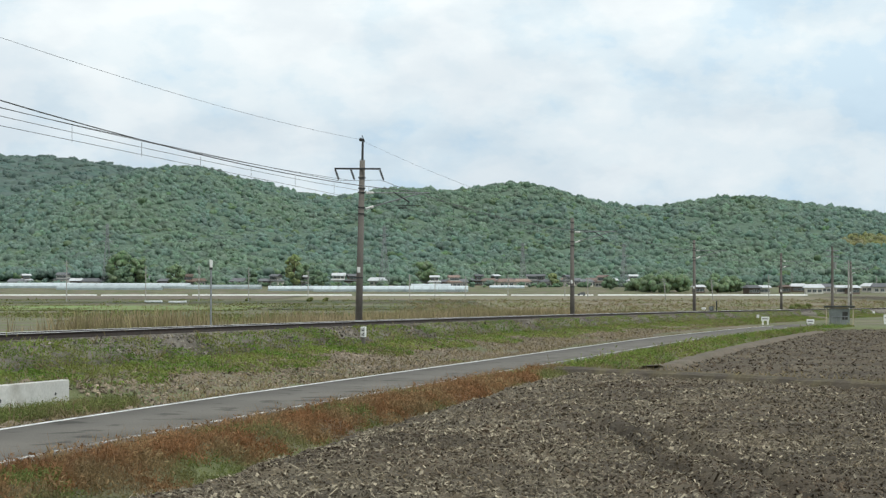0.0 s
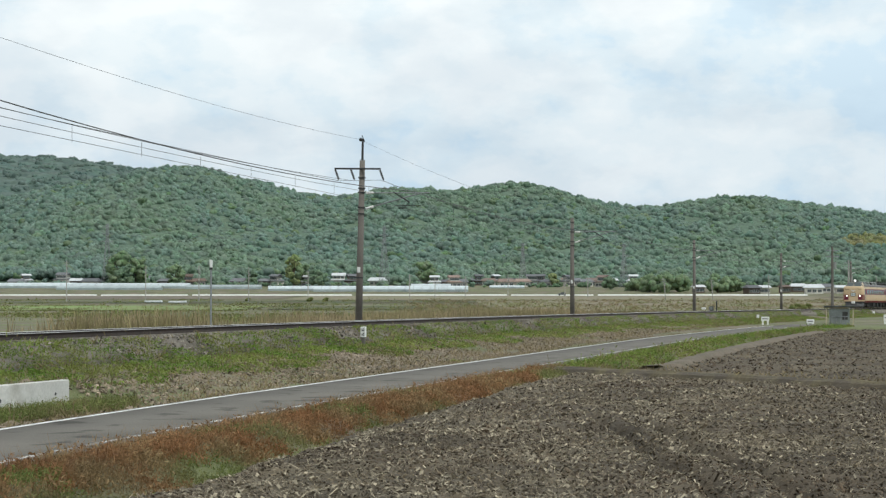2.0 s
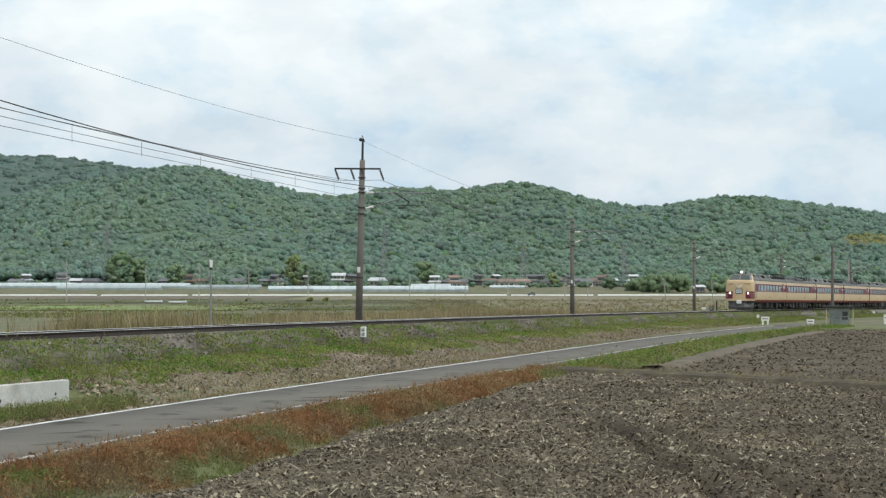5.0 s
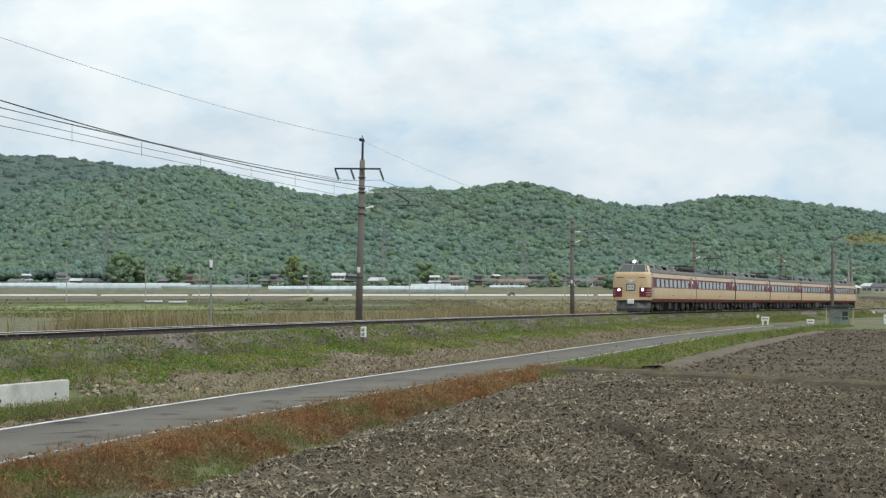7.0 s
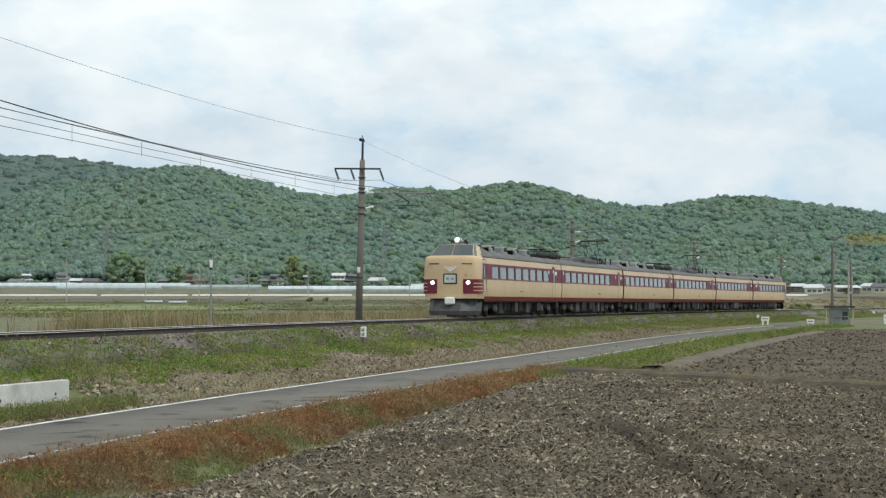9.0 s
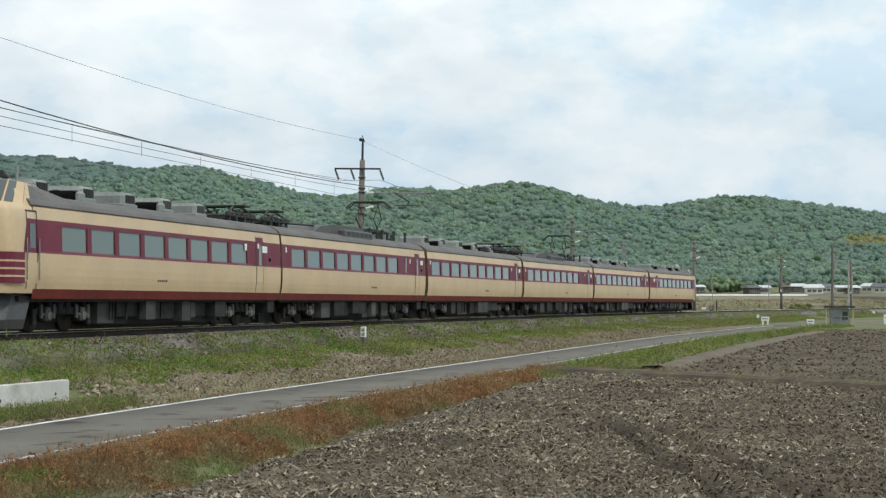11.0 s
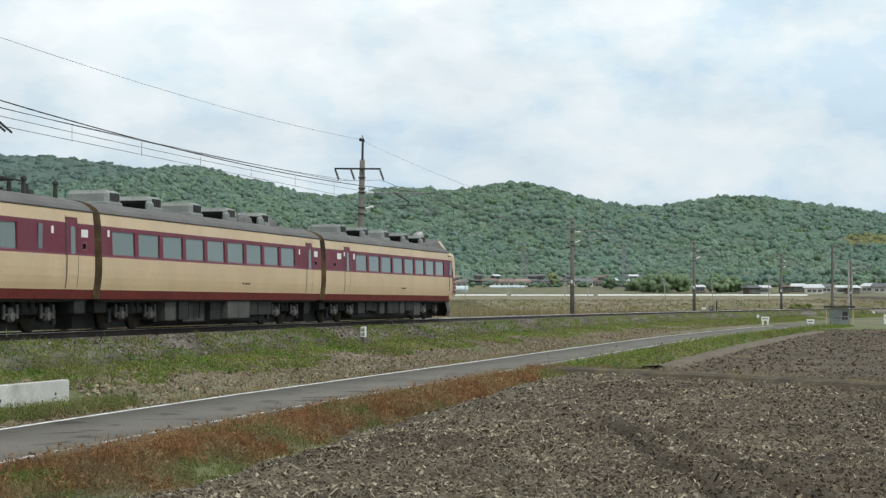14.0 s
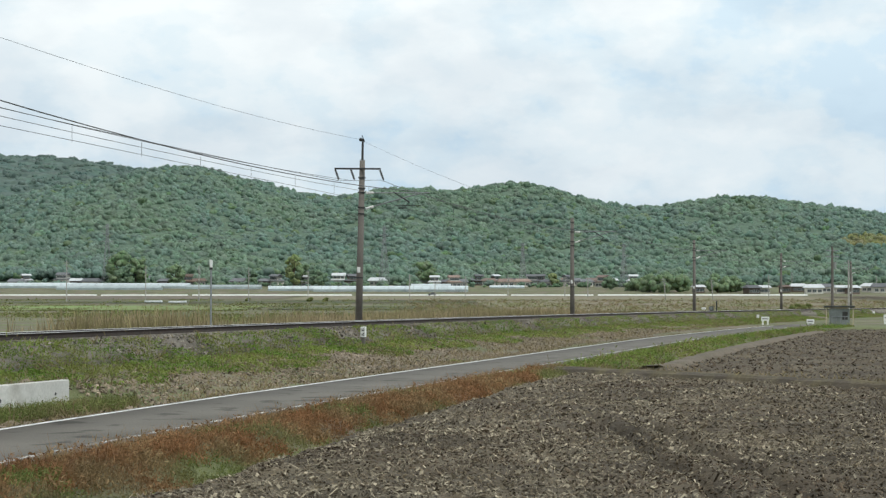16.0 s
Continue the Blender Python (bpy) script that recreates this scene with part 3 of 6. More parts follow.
for i in range(len(POLE_S) - 1):
    s0, s1 = POLE_S[i], POLE_S[i + 1]
    za, zb = (0.22, 0.1) if i % 2 else (0.1, 0.22)
    wire("carrier_wire", span_pts(za - 0.1, 5.97, zb - 0.1, 5.97, s0, s1, 0.52), 0.017, M_wire, catenary)
    wire("contact_wire", span_pts(za - 0.1, 5.08, zb - 0.1, 5.08, s0, s1, 0.0), 0.008, M_wire, catenary)
    for k in range(10):
        u = (k + 0.5) / 10
        s = s0 + (s1 - s0) * u
        zt = 5.97 - 0.52 * 4 * u * (1 - u)
        wire("dropper", [tuple(track(s, 0.06, 5.08)), tuple(track(s, 0.06, zt))], 0.006, M_wire, catenary)
feeders = thing("feeder_lines", "thick black feeder cables strung between the poles", "cables")
for i in (0, 1):
    s0, s1 = POLE_S[i], POLE_S[i + 1]
    wire("feeder_cable", span_pts(-3.6, 6.5, -3.6, 6.5, s0, s1, 0.16), 0.012, M_wire, feeders)
    wire("feeder_cable", span_pts(-2.95, 6.5, -2.95, 6.5, s0, s1, 0.34), 0.009, M_wire, feeders)
    wire("return_wire", span_pts(-2.55, 6.02, -2.55, 6.02, s0, s1, 0.16), 0.009, M_wire, feeders)
for i in range(0, 5):
    a = 8.45 if i <= 2 else 7.1
    b = 8.45 if i <= 1 else 7.1
    wire("ground_wire", span_pts(POLE_LAT, a, POLE_LAT, b, POLE_S[i], POLE_S[i + 1], 0.45), 0.006 if i < 2 else 0.005, M_wire, feeders)
wire("jumper", [tuple(track(POLE_S[2], l, 6.5)) for l in (-3.72, -2.95, -1.55)], 0.01, M_wire, feeders)
wire("return_wire", span_pts(-1.55, 6.5, -1.9, 6.0, POLE_S[2], POLE_S[3], 0.5), 0.010, M_wire, feeders)
# ------------------------------------------------------------------ the train
SIDE = [(1.385, 0.85), (1.42, 1.09), (1.448, 1.25), (1.466, 1.42), (1.474, 1.62), (1.474, 1.95), (1.46, 2.0), (1.44, 2.665), (1.432, 2.765), (1.40, 3.05), (1.37, 3.10)]
ROOF = [(1.385, 3.10), (1.30, 3.22), (1.10, 3.345), (0.80, 3.43), (0.40, 3.485), (0.0, 3.505)]
BODY = 20.0
B0, B1 = -BODY / 2, BODY / 2
WZ0, WZ1 = 2.0, 2.665


def side_y(z):
    return float(np.interp(z, [b for a, b in SIDE], [a for a, b in SIDE]))


def shell(x0, x1, holes, sg):
    """Side walls of a coach between x0 and x1: skirt, cream, maroon band pierced by windows, cream; materials 0 cream, 1 maroon, 2 skirt."""
    bm = bmesh.new()
    cuts = sorted({x0, x1, *[c for h in holes for c in h if x0 < c < x1]})
    mats = [2, 0, 0, 0, 0, 1, 1, 1, 0, 0]
    for k in range(len(SIDE) - 1):
        (ya, za), (yb, zb) = SIDE[k], SIDE[k + 1]
        for c0, c1 in zip(cuts[:-1], cuts[1:]):
            mid = (c0 + c1) / 2
            inside = any(h0 < mid < h1 for h0, h1 in holes)
            if k == 6 and inside:
                r = 0.05
                for p in (((c0, ya, za), (c1, ya, za), (c1, ya - r, za), (c0, ya - r, za)), ((c0, yb, zb), (c1, yb, zb), (c1, yb - r, zb), (c0, yb - r, zb)), ((c0, ya, za), (c0, yb, zb), (c0, yb - r, zb), (c0, ya - r, za)), ((c1, ya, za), (c1, yb, zb), (c1, yb - r, zb), (c1, ya - r, za))):
                    quad(bm, [(a, sg * b, c) for a, b, c in p]).material_index = 1
                continue
            quad(bm, [(c0, sg * ya, za), (c1, sg * ya, za), (c1, sg * yb, zb), (c0, sg * yb, zb)]).material_index = mats[k]
    return bm


def roof_mesh(x0, x1):
    bm = bmesh.new()
    pr = [(-a, b) for a, b in ROOF] + [(a, b) for a, b in ROOF[-2::-1]]
    for (ya, za), (yb, zb) in zip(pr[:-1], pr[1:]):
        quad(bm, [(x0, ya, za), (x1, ya, za), (x1, yb, zb), (x0, yb, zb)])
    for sg in (1, -1):
        box(bm, x0, x1, min(sg * 1.36, sg * 1.41), max(sg * 1.36, sg * 1.41), 3.085, 3.125)
    return bm


def end_wall(x, sg):
    bm = bmesh.new()
    pr = [(a, b) for a, b in SIDE] + ROOF[1:]
    pts = [(x, a, b) for a, b in pr] + [(x, -a, b) for a, b in pr[-2::-1]]
    quad(bm, pts)
    return bm


_bits = {}


def shared(key, make, material, shade=False):
    if key not in _bits:
        _bits[key] = mesh_of(key.split("/")[0], make(), material, shade)
    return _bits[key]


def window_frame_mesh(w):
    bm = bmesh.new()
    y0, y1, d = side_y(WZ0), side_y(WZ1), 0.03
    for x0, x1, z0, z1 in ((-w / 2, -w / 2 + d, WZ0, WZ1), (w / 2 - d, w / 2, WZ0, WZ1), (-w / 2 + d, w / 2 - d, WZ0, WZ0 + d), (-w / 2 + d, w / 2 - d, WZ1 - d, WZ1)):
        ya, yb = side_y(z0), side_y(z1)
        for a, b in (((x0, ya - 0.008, z0), (x1, ya - 0.008, z0)),):
            quad(bm, [(x0, ya - 0.012, z0), (x1, ya - 0.012, z0), (x1, yb - 0.012, z1), (x0, yb - 0.012, z1)])
            quad(bm, [(x0, ya - 0.05, z0), (x1, ya - 0.05, z0), (x1, ya - 0.012, z0), (x0, ya - 0.012, z0)])
            quad(bm, [(x0, yb - 0.05, z1), (x1, yb - 0.05, z1), (x1, yb - 0.012, z1), (x0, yb - 0.012, z1)])
    return bm


def pane_mesh(w):
    bm = bmesh.new()
    box(bm, -w / 2 + 0.02, w / 2 - 0.02, -0.004, 0.004, 0, 1)
    for v in bm.verts:
        z = WZ0 + 0.02 + v.co.z * (WZ1 - WZ0 - 0.04)
        v.co = (v.co.x, v.co.y + side_y(z) - 0.036, z)
    return bm


def add_windows(car, holes):
    for h0, h1 in holes:
        w = round(h1 - h0, 3)
        for sg in (1, -1):
            o = add(car, "window", shared("window/%s" % w, lambda: window_frame_mesh(w), M_winframe), "", ((h0 + h1) / 2, 0, 0), 0 if sg > 0 else math.pi)
            add(o, "pane", shared("pane/%s" % w, lambda: pane_mesh(w), M_glass))


def add(car, name, mesh, label="", at=(0, 0, 0), turn=0.0):
    o = new(name, mesh)
    o.parent = car
    o.location, o.rotation_euler = at, (0, 0, turn)
    if label:
        o["label"] = label
    return o


def door_mesh(w=0.72):
    """A recessed folding door with a narrow window hole, set in the near wall at x = 0."""
    bm = bmesh.new()
    zs = [1.12, 1.45, 1.95, 2.0, 2.72, 2.9]
    for z0, z1 in zip(zs[:-1], zs[1:]):
        ya, yb = side_y(z0) + 0.004, side_y(z1) + 0.004
        q = quad(bm, [(-w / 2, ya, z0), (w / 2, ya, z0), (w / 2, yb, z1), (-w / 2, yb, z1)])
        q.material_index = 1 if 1.9 < z0 < 2.75 else 0
    for x, hw in ((-w / 2, 0.012), (w / 2, 0.03)):
        for z0, z1 in zip(zs[:-1], zs[1:]):
            ya, yb = side_y(z0) + 0.005, side_y(z1) + 0.005
            quad(bm, [(x - hw, ya + 0.003, z0), (x + hw, ya + 0.003, z0), (x + hw, yb + 0.003, z1), (x - hw, yb + 0.003, z1)]).material_index = 2
    box(bm, -w / 2 - 0.03, w / 2 + 0.03, side_y(2.9) - 0.02, side_y(2.9) + 0.022, 2.9, 2.94)
    return bm


def door_pane_mesh():
    bm = bmesh.new()
    z0, z1 = 1.98, 2.68
    rows = [(0.10, z0), (0.14, z0 + 0.05), (0.14, z1 - 0.05), (0.10, z1)]
    for (wa, za), (wb, zb) in zip(rows[:-1], rows[1:]):
        quad(bm, [(-wa - 0.05, side_y(za) + 0.009, za), (wa - 0.05, side_y(za) + 0.009, za), (wb - 0.05, side_y(zb) + 0.009, zb), (-wb - 0.05, side_y(zb) + 0.009, zb)])
    return bm


def ac_mesh():
    """Roof cooling unit: a low grey cover with rounded shoulders."""
    bm = bmesh.new()
    box(bm, -0.50, 0.50, -0.62, 0.62, -0.06, 0.36, 0.10)
    box(bm, -0.52, 0.52, -0.64, 0.64, -0.08, 0.04, 0.02)
    return bm


def grille_mesh():
    bm = bmesh.new()
    box(bm, -0.33, 0.33, -0.02, 0.02, 0.06, 0.29, 0.01)
    for k in range(5):
        box(bm, -0.30 + k * 0.14, -0.27 + k * 0.14, -0.03, 0.03, 0.08, 0.27)
    return bm


def mouth_mesh():
    bm = bmesh.new()
    # solid block; its black is the painted shade of the intake's inside
    box(bm, 0.46, 0.80, -0.10, 0.54, -0.08, 0.21, 0.08)
    return bm


def cowl_mesh():
    bm = bmesh.new()
    box(bm, 0.42, 0.76, 0.54, 0.74, -0.12, 0.20, 0.07)
    box(bm, 0.44, 0.74, -0.12, 0.58, 0.20, 0.25, 0.02)
    return bm


def fan_mesh():
    bm = bmesh.new()
    box(bm, -0.32, 0.32, -0.2, 0.2, -0.04, 0.30, 0.09)
    return bm


def wheelset_mesh():
    bm = bmesh.new()
    for sg in (1, -1):
        rod(bm, (0, sg * 0.51, 0.43), (0, sg * 0.63, 0.43), 0.43, 0.43, 20)
    rod(bm, (0, -0.75, 0.43), (0, 0.75, 0.43), 0.08)
    return bm


def bogie_mesh():
    bm = bmesh.new()
    for sg in (1, -1):
        y = sg * 0.98
        box(bm, -1.55, 1.55, y - 0.07, y + 0.07, 0.46, 0.66, 0.03)
        for x in (-1.05, 1.05):
            box(bm, x - 0.17, x + 0.17, y - 0.13, y + 0.13, 0.28, 0.58, 0.04)
            rod(bm, (x - 0.3, y, 0.4), (x - 0.3, y, 0.78), 0.09)
            rod(bm, (x + 0.3, y, 0.4), (x + 0.3, y, 0.78), 0.09)
        rod(bm, (-0.25, y, 0.5), (-0.25, y, 0.95), 0.15)
        rod(bm, (0.25, y, 0.5), (0.25, y, 0.95), 0.15)
        box(bm, -1.75, -1.55, y - 0.06, y + 0.06, 0.2, 0.6, 0.02)
        box(bm, 1.55, 1.75, y - 0.06, y + 0.06, 0.2, 0.6, 0.02)
    box(bm, -0.3, 0.3, -1.0, 1.0, 0.55, 0.85, 0.03)
    box(bm, -0.9, 0.9, -0.6, 0.6, 0.25, 0.65, 0.05)
    return bm


def axle_box_mesh():
    bm = bmesh.new()
    y = 1.12
    rod(bm, (0, y - 0.03, 0.43), (0, y + 0.05, 0.43), 0.15, 0.12, 12)
    box(bm, -0.13, 0.13, y - 0.05, y + 0.02, 0.30, 0.64, 0.03)
    box(bm, -0.42, 0.42, y - 0.055, y + 0.0, 0.44, 0.50, 0.01)
    box(bm, -0.42, -0.30, y - 0.06, y + 0.01, 0.36, 0.72, 0.02)
    box(bm, 0.30, 0.42, y - 0.06, y + 0.01, 0.36, 0.72, 0.02)
    return bm


def add_running_gear(car, gear, seed):
    rg = random.Random(seed)
    for x in (-6.8, 6.8):
        b = add(car, "bogie", shared("bogie", bogie_mesh, M_grime), "dusty black wheel bogie", (x, 0, 0))
        for dx in (-1.05, 1.05):
            add(b, "wheelset", shared("wheelset", wheelset_mesh, M_wheel, True), "", (dx, 0, 0))
            for side_turn in (0.0, math.pi):
                add(b, "axle_box", shared("axle_box", axle_box_mesh, M_dust), "dusty grey axle box", (dx, 0, 0), side_turn)
    bm = bmesh.new()
    box(bm, B0 + 0.1, B1 - 0.1, -1.3, 1.3, 0.80, 0.92)
    # two dark blocks added in place of the shade beneath the floor
    box(bm, B0 + 0.3, B1 - 0.3, -0.5, 0.5, 0.06, 0.82)
    box(bm, -4.9, 4.9, -0.9, 0.9, 0.17, 0.82)
    part("underframe", bm, M_grime, car)
    for x0, x1, z0, tone in gear:
        for sg in (1, -1):
            bm = bmesh.new()
            y0, y1 = sorted((sg * 0.55, sg * (1.20 + rg.uniform(-0.16, 0.14))))
            z0 = z0 + rg.uniform(-0.03, 0.14)
            box(bm, x0, x1, y0, y1, z0, 0.84, 0.025)
            n = max(1, int((x1 - x0) / 0.8))
            for k in range(n + 1):
                xx = x0 + (x1 - x0) * k / n
                box(bm, xx - 0.012, xx + 0.012, y0 - 0.01, y1 + 0.01, z0 + 0.03, 0.80)
            part("equipment_box", bm, M_box if tone else M_grime, car)
    bm = bmesh.new()
    for sg in (1, -1):
        rod(bm, (B0 + 0.5, sg * 1.2, 0.8), (B1 - 0.5, sg * 1.2, 0.8), 0.03)
        for k in range(7):
            x = rg.uniform(-4.5, 4.5)
            rod(bm, (x, sg * 1.1, 0.84), (x + 0.15, sg * 1.15, 0.3), 0.03)
    part("brake_pipes", bm, M_grime, car)


def coupler_and_bellows(car, x, sg):
    bm = bmesh.new()
    for k in range(2):
        xx = x + sg * (0.03 + k * 0.055)
        d = 0.0 if k % 2 else 0.05
        box(bm, xx - 0.026, xx + 0.026, -0.62 + d, 0.62 - d, 1.05 + d, 3.05 - d)
    part("gangway_bellows", bm, M_bellows, car, "brown canvas gangway bellows")
    bm = bmesh.new()
    box(bm, min(x, x + sg * 0.25), max(x, x + sg * 0.25), -0.13, 0.13, 0.62, 0.95, 0.03)
    for y in (-0.95, 0.95):
        rod(bm, (x, y, 1.2), (x + sg * 0.1, y * 0.9, 0.5), 0.03)
    part("coupler", bm, M_grime, car)
    bm = bmesh.new()
    for y in (-1.0, 1.0, -1.25, 1.25):
        rod(bm, (x + sg * 0.03, y, 0.95), (x + sg * 0.03, y * 0.93, 3.1), 0.025)
    part("end_pipes", bm, M_bellows, car)


def small_plates(car, xs):
    """Number and destination plates: plain white tablets on the band."""
    for x, z, w, h in xs:
        for sg in (1, -1):
            bm = bmesh.new()
            y = side_y(z)
            box(bm, x - w / 2, x + w / 2, y - 0.01, y + 0.012, z - h / 2, z + h / 2, 0.004)
            o = part("plate", bm, M_white, car, "small white plate")
            if sg < 0:
                o.location, o.rotation_euler = (2 * x, 0, 0), (0, 0, math.pi)


def jack_recess(car, x):
    """Small dark pocket in the band near the coach end."""
    for sg in (1, -1):
        bm = bmesh.new()
        y = side_y(2.2)
        box(bm, x - 0.15, x + 0.15, y - 0.02, y + 0.008, 2.10, 2.30, 0.004)
        o = part("step_pocket", bm, M_winframe, car, "small dark recessed pocket")
        # black block laid on the plate as the pocket's inner shade
        part("pocket_hole", box(bmesh.new(), x - 0.07, x + 0.13, y - 0.01, y + 0.012, 2.13, 2.26), M_void, o)
        if sg < 0:
            o.location, o.rotation_euler = (2 * x, 0, 0), (0, 0, math.pi)


def number_bar(car, x):
    for sg in (1, -1):
        bm = bmesh.new()
        for k in range(5):
            a = x - 0.36 + k * 0.16
            box(bm, a, a + 0.10, 1.45, 1.4672, 1.345, 1.405)
        o = part("number_bars", bm, M_bellows, car, "row of dark painted marks")
        if sg < 0:
            o.location, o.rotation_euler = (2 * x, 0, 0), (0, 0, math.pi)


def roof_units(car, xs, fans):
    for x, face in xs:
        u = add(car, "cooling_unit", shared("cooling_unit", ac_mesh, M_unit), "grey roof cooling unit", (x, 0, 3.50))
        for gy_ in (-0.61, 0.61):
            add(u, "grille", shared("grille", grille_mesh, M_box), "dark side grille", (0, gy_, 0))
        if face:
            for sg in (1, -1):
                k = Matrix.Diagonal((face, sg, 1, 1))
                for nm, mk, mm in (("intake_mouth", mouth_mesh, M_void), ("intake_cowl", cowl_mesh, M_unit)):
                    key = "%s/%d%d" % (nm, face, sg)
                    if key not in _bits:
                        bm = mk()
                        bmesh.ops.transform(bm, matrix=k, verts=bm.verts[:])
                        _bits[key] = mesh_of(nm, bm, mm)
                    add(u, nm, _bits[key])
    for x in fans:
        for y in (-0.72, 0.72):
            add(car, "fan_intake", shared("fan_intake", fan_mesh, M_dark), "black roof air intake", (x, y, 3.42))


def saloon(name, label, holes, units, fans, door_x, gear, seed, x0=B0, x1=B1):
    car = thing(name, label, "train car", "cars of the train")
    for sg in (1, -1):
        part("side_wall", shell(x0, x1, holes, sg), [M_cream, M_maroon, M_skirt], car, "cream side with maroon window band")
    part("roof", roof_mesh(x0, x1), M_roof, car, "dark grey roof", True)
    add_windows(car, holes)
    for dx in door_x:
        for sg in (1, -1):
            d = add(car, "door", shared("door", door_mesh, [M_cream, M_maroon, M_dark]), "narrow folding door", (dx, 0, 0), 0 if sg > 0 else math.pi)
            add(d, "door_pane", shared("door_pane", door_pane_mesh, M_glass))
    roof_units(car, units, fans)
    add_running_gear(car, gear, seed)
    return car


def holes_from(x0, n, w=1.56, pitch=1.82):
    return [(x0 + k * pitch, x0 + k * pitch + w) for k in range(n)]


GEAR_A = [(-4.9, -3.5, 0.26, 1), (-3.3, -2.5, 0.22, 0), (-2.3, -0.2, 0.18, 1), (0.0, 1.0, 0.22, 0), (1.15, 3.0, 0.17, 1), (3.1, 3.9, 0.26, 0), (4.05, 4.9, 0.24, 1), (-9.7, -9.0, 0.35, 0), (8.9, 9.7, 0.35, 0)]
GEAR_B = [(-4.9, -3.9, 0.20, 1), (-3.7, -2.6, 0.26, 0), (-2.5, -1.9, 0.2, 1), (-1.8, -1.1, 0.17, 1), (-0.9, 0.9, 0.22, 0), (1.1, 1.8, 0.18, 1), (2.0, 3.4, 0.26, 0), (3.6, 4.7, 0.19, 1), (-9.7, -9.0, 0.35, 0)]
M_winframe = mat("maroon_window_surround", (0.17, 0.05, 0.055), 0.45, 0, 0.08, 1, 9, 0.0, 20)
M_wheel = mat("worn_wheel_steel", (0.05, 0.044, 0.038), 0.6, 0.5, 0.2, 2, 20, 0.1, 30)


def end_equipment(car, x):
    """Folded spare collector, insulators and cable boxes at a roof's end."""
    bm = bmesh.new()
    for y in (-0.62, 0.62):
        rod(bm, (x - 1.4, y, 3.62), (x + 1.2, y, 3.62), 0.04)
        for k in (-1.3, -0.45, 0.4, 1.1):
            rod(bm, (x + k, y, 3.40), (x + k, y, 3.62), 0.07, 0.05)
        arc = [(x - 1.35 + 2.5 * q / 8, y * (1 - 0.25 * math.sin(math.pi * q / 8)), 3.64 + 0.34 * math.sin(math.pi * q / 8) ** 0.7) for q in range(9)]
        for p, q in zip(arc[:-1], arc[1:]):
            rod(bm, p, q, 0.04)
        rod(bm, (x - 1.1, y, 3.66), (x + 0.6, y * 0.6, 3.90), 0.03)
        rod(bm, (x + 1.0, y, 3.66), (x - 0.7, y * 0.6, 3.90), 0.03)
    for k in (-0.35, -0.15, 0.1, 0.3):
        rod(bm, (x + k, -0.85, 3.97), (x + k, 0.85, 3.97), 0.035)
    for k in (-1.4, -0.5, 0.4, 1.1):
        rod(bm, (x + k, -0.62, 3.63), (x + k, 0.62, 3.63), 0.035)
    box(bm, x - 1.2, x - 0.2, -0.45, 0.5, 3.45, 3.74, 0.08)
    box(bm, x + 0.0, x + 0.8, -0.5, 0.4, 3.45, 3.70, 0.08)
    for k in range(6):
        ball(bm, (x - 1.3 + 0.5 * k, 0.62, 3.66), 0.13)
        ball(bm, (x - 1.3 + 0.5 * k, -0.62, 3.66), 0.13)
    part("roof_equipment", bm, M_gear, car, "black electrical equipment on the roof end")


M_gear = mat("sooty_roof_equipment", (0.045, 0.05, 0.045), 0.75, 0.2, 0.3, 3, 16, 0.1, 30)


def pantograph(car, x, raised):
    """Crossed-arm current collector on insulators."""
    bm = bmesh.new()
    for a in (-0.8, 0.8):
        for y in (-0.6, 0.6):
            rod(bm, (x + a, y, 3.40), (x + a, y, 3.72), 0.07, 0.05)
    for y in (-0.6, 0.6):
        rod(bm, (x - 1.0, y, 3.75), (x + 1.0, y, 3.75), 0.035)
    for a in (-1.0, -0.3, 0.3, 1.0):
        rod(bm, (x + a, -0.6, 3.75), (x + a, 0.6, 3.75), 0.03)
    box(bm, x - 0.35, x + 0.35, -0.25, 0.25, 3.72, 3.92, 0.04)
    base = part("pantograph", bm, M_gear, car, "dark steel pantograph, " + ("raised" if raised else "folded"))
    top = 5.02 if raised else 4.0
    knee = 4.32 if raised else 3.93
    for sg in (1, -1):
        for y in (-0.35, 0.35):
            bm = bmesh.new()
            rod(bm, (x + sg * 0.25, y, 3.80), (x - sg * (0.62 if raised else 1.1), y * 1.1, knee), 0.03, 0.025)
            part("lower_arm", bm, M_gear, base)
            bm = bmesh.new()
            rod(bm, (x - sg * (0.62 if raised else 1.1), y * 1.1, knee), (x + sg * (0.12 if raised else 0.3), y * 1.2, top), 0.022, 0.02)
            part("upper_arm", bm, M_gear, base)
    bm = bmesh.new()
    for a in (-0.18, 0.18):
        rod(bm, (x + a, -0.66, top + 0.04), (x + a, 0.66, top + 0.04), 0.042)
        for sg in (1, -1):
            rod(bm, (x + a, sg * 0.66, top + 0.04), (x + a, sg * 0.95, top - 0.2), 0.028)
    part("collector_head", bm, M_gear, base)


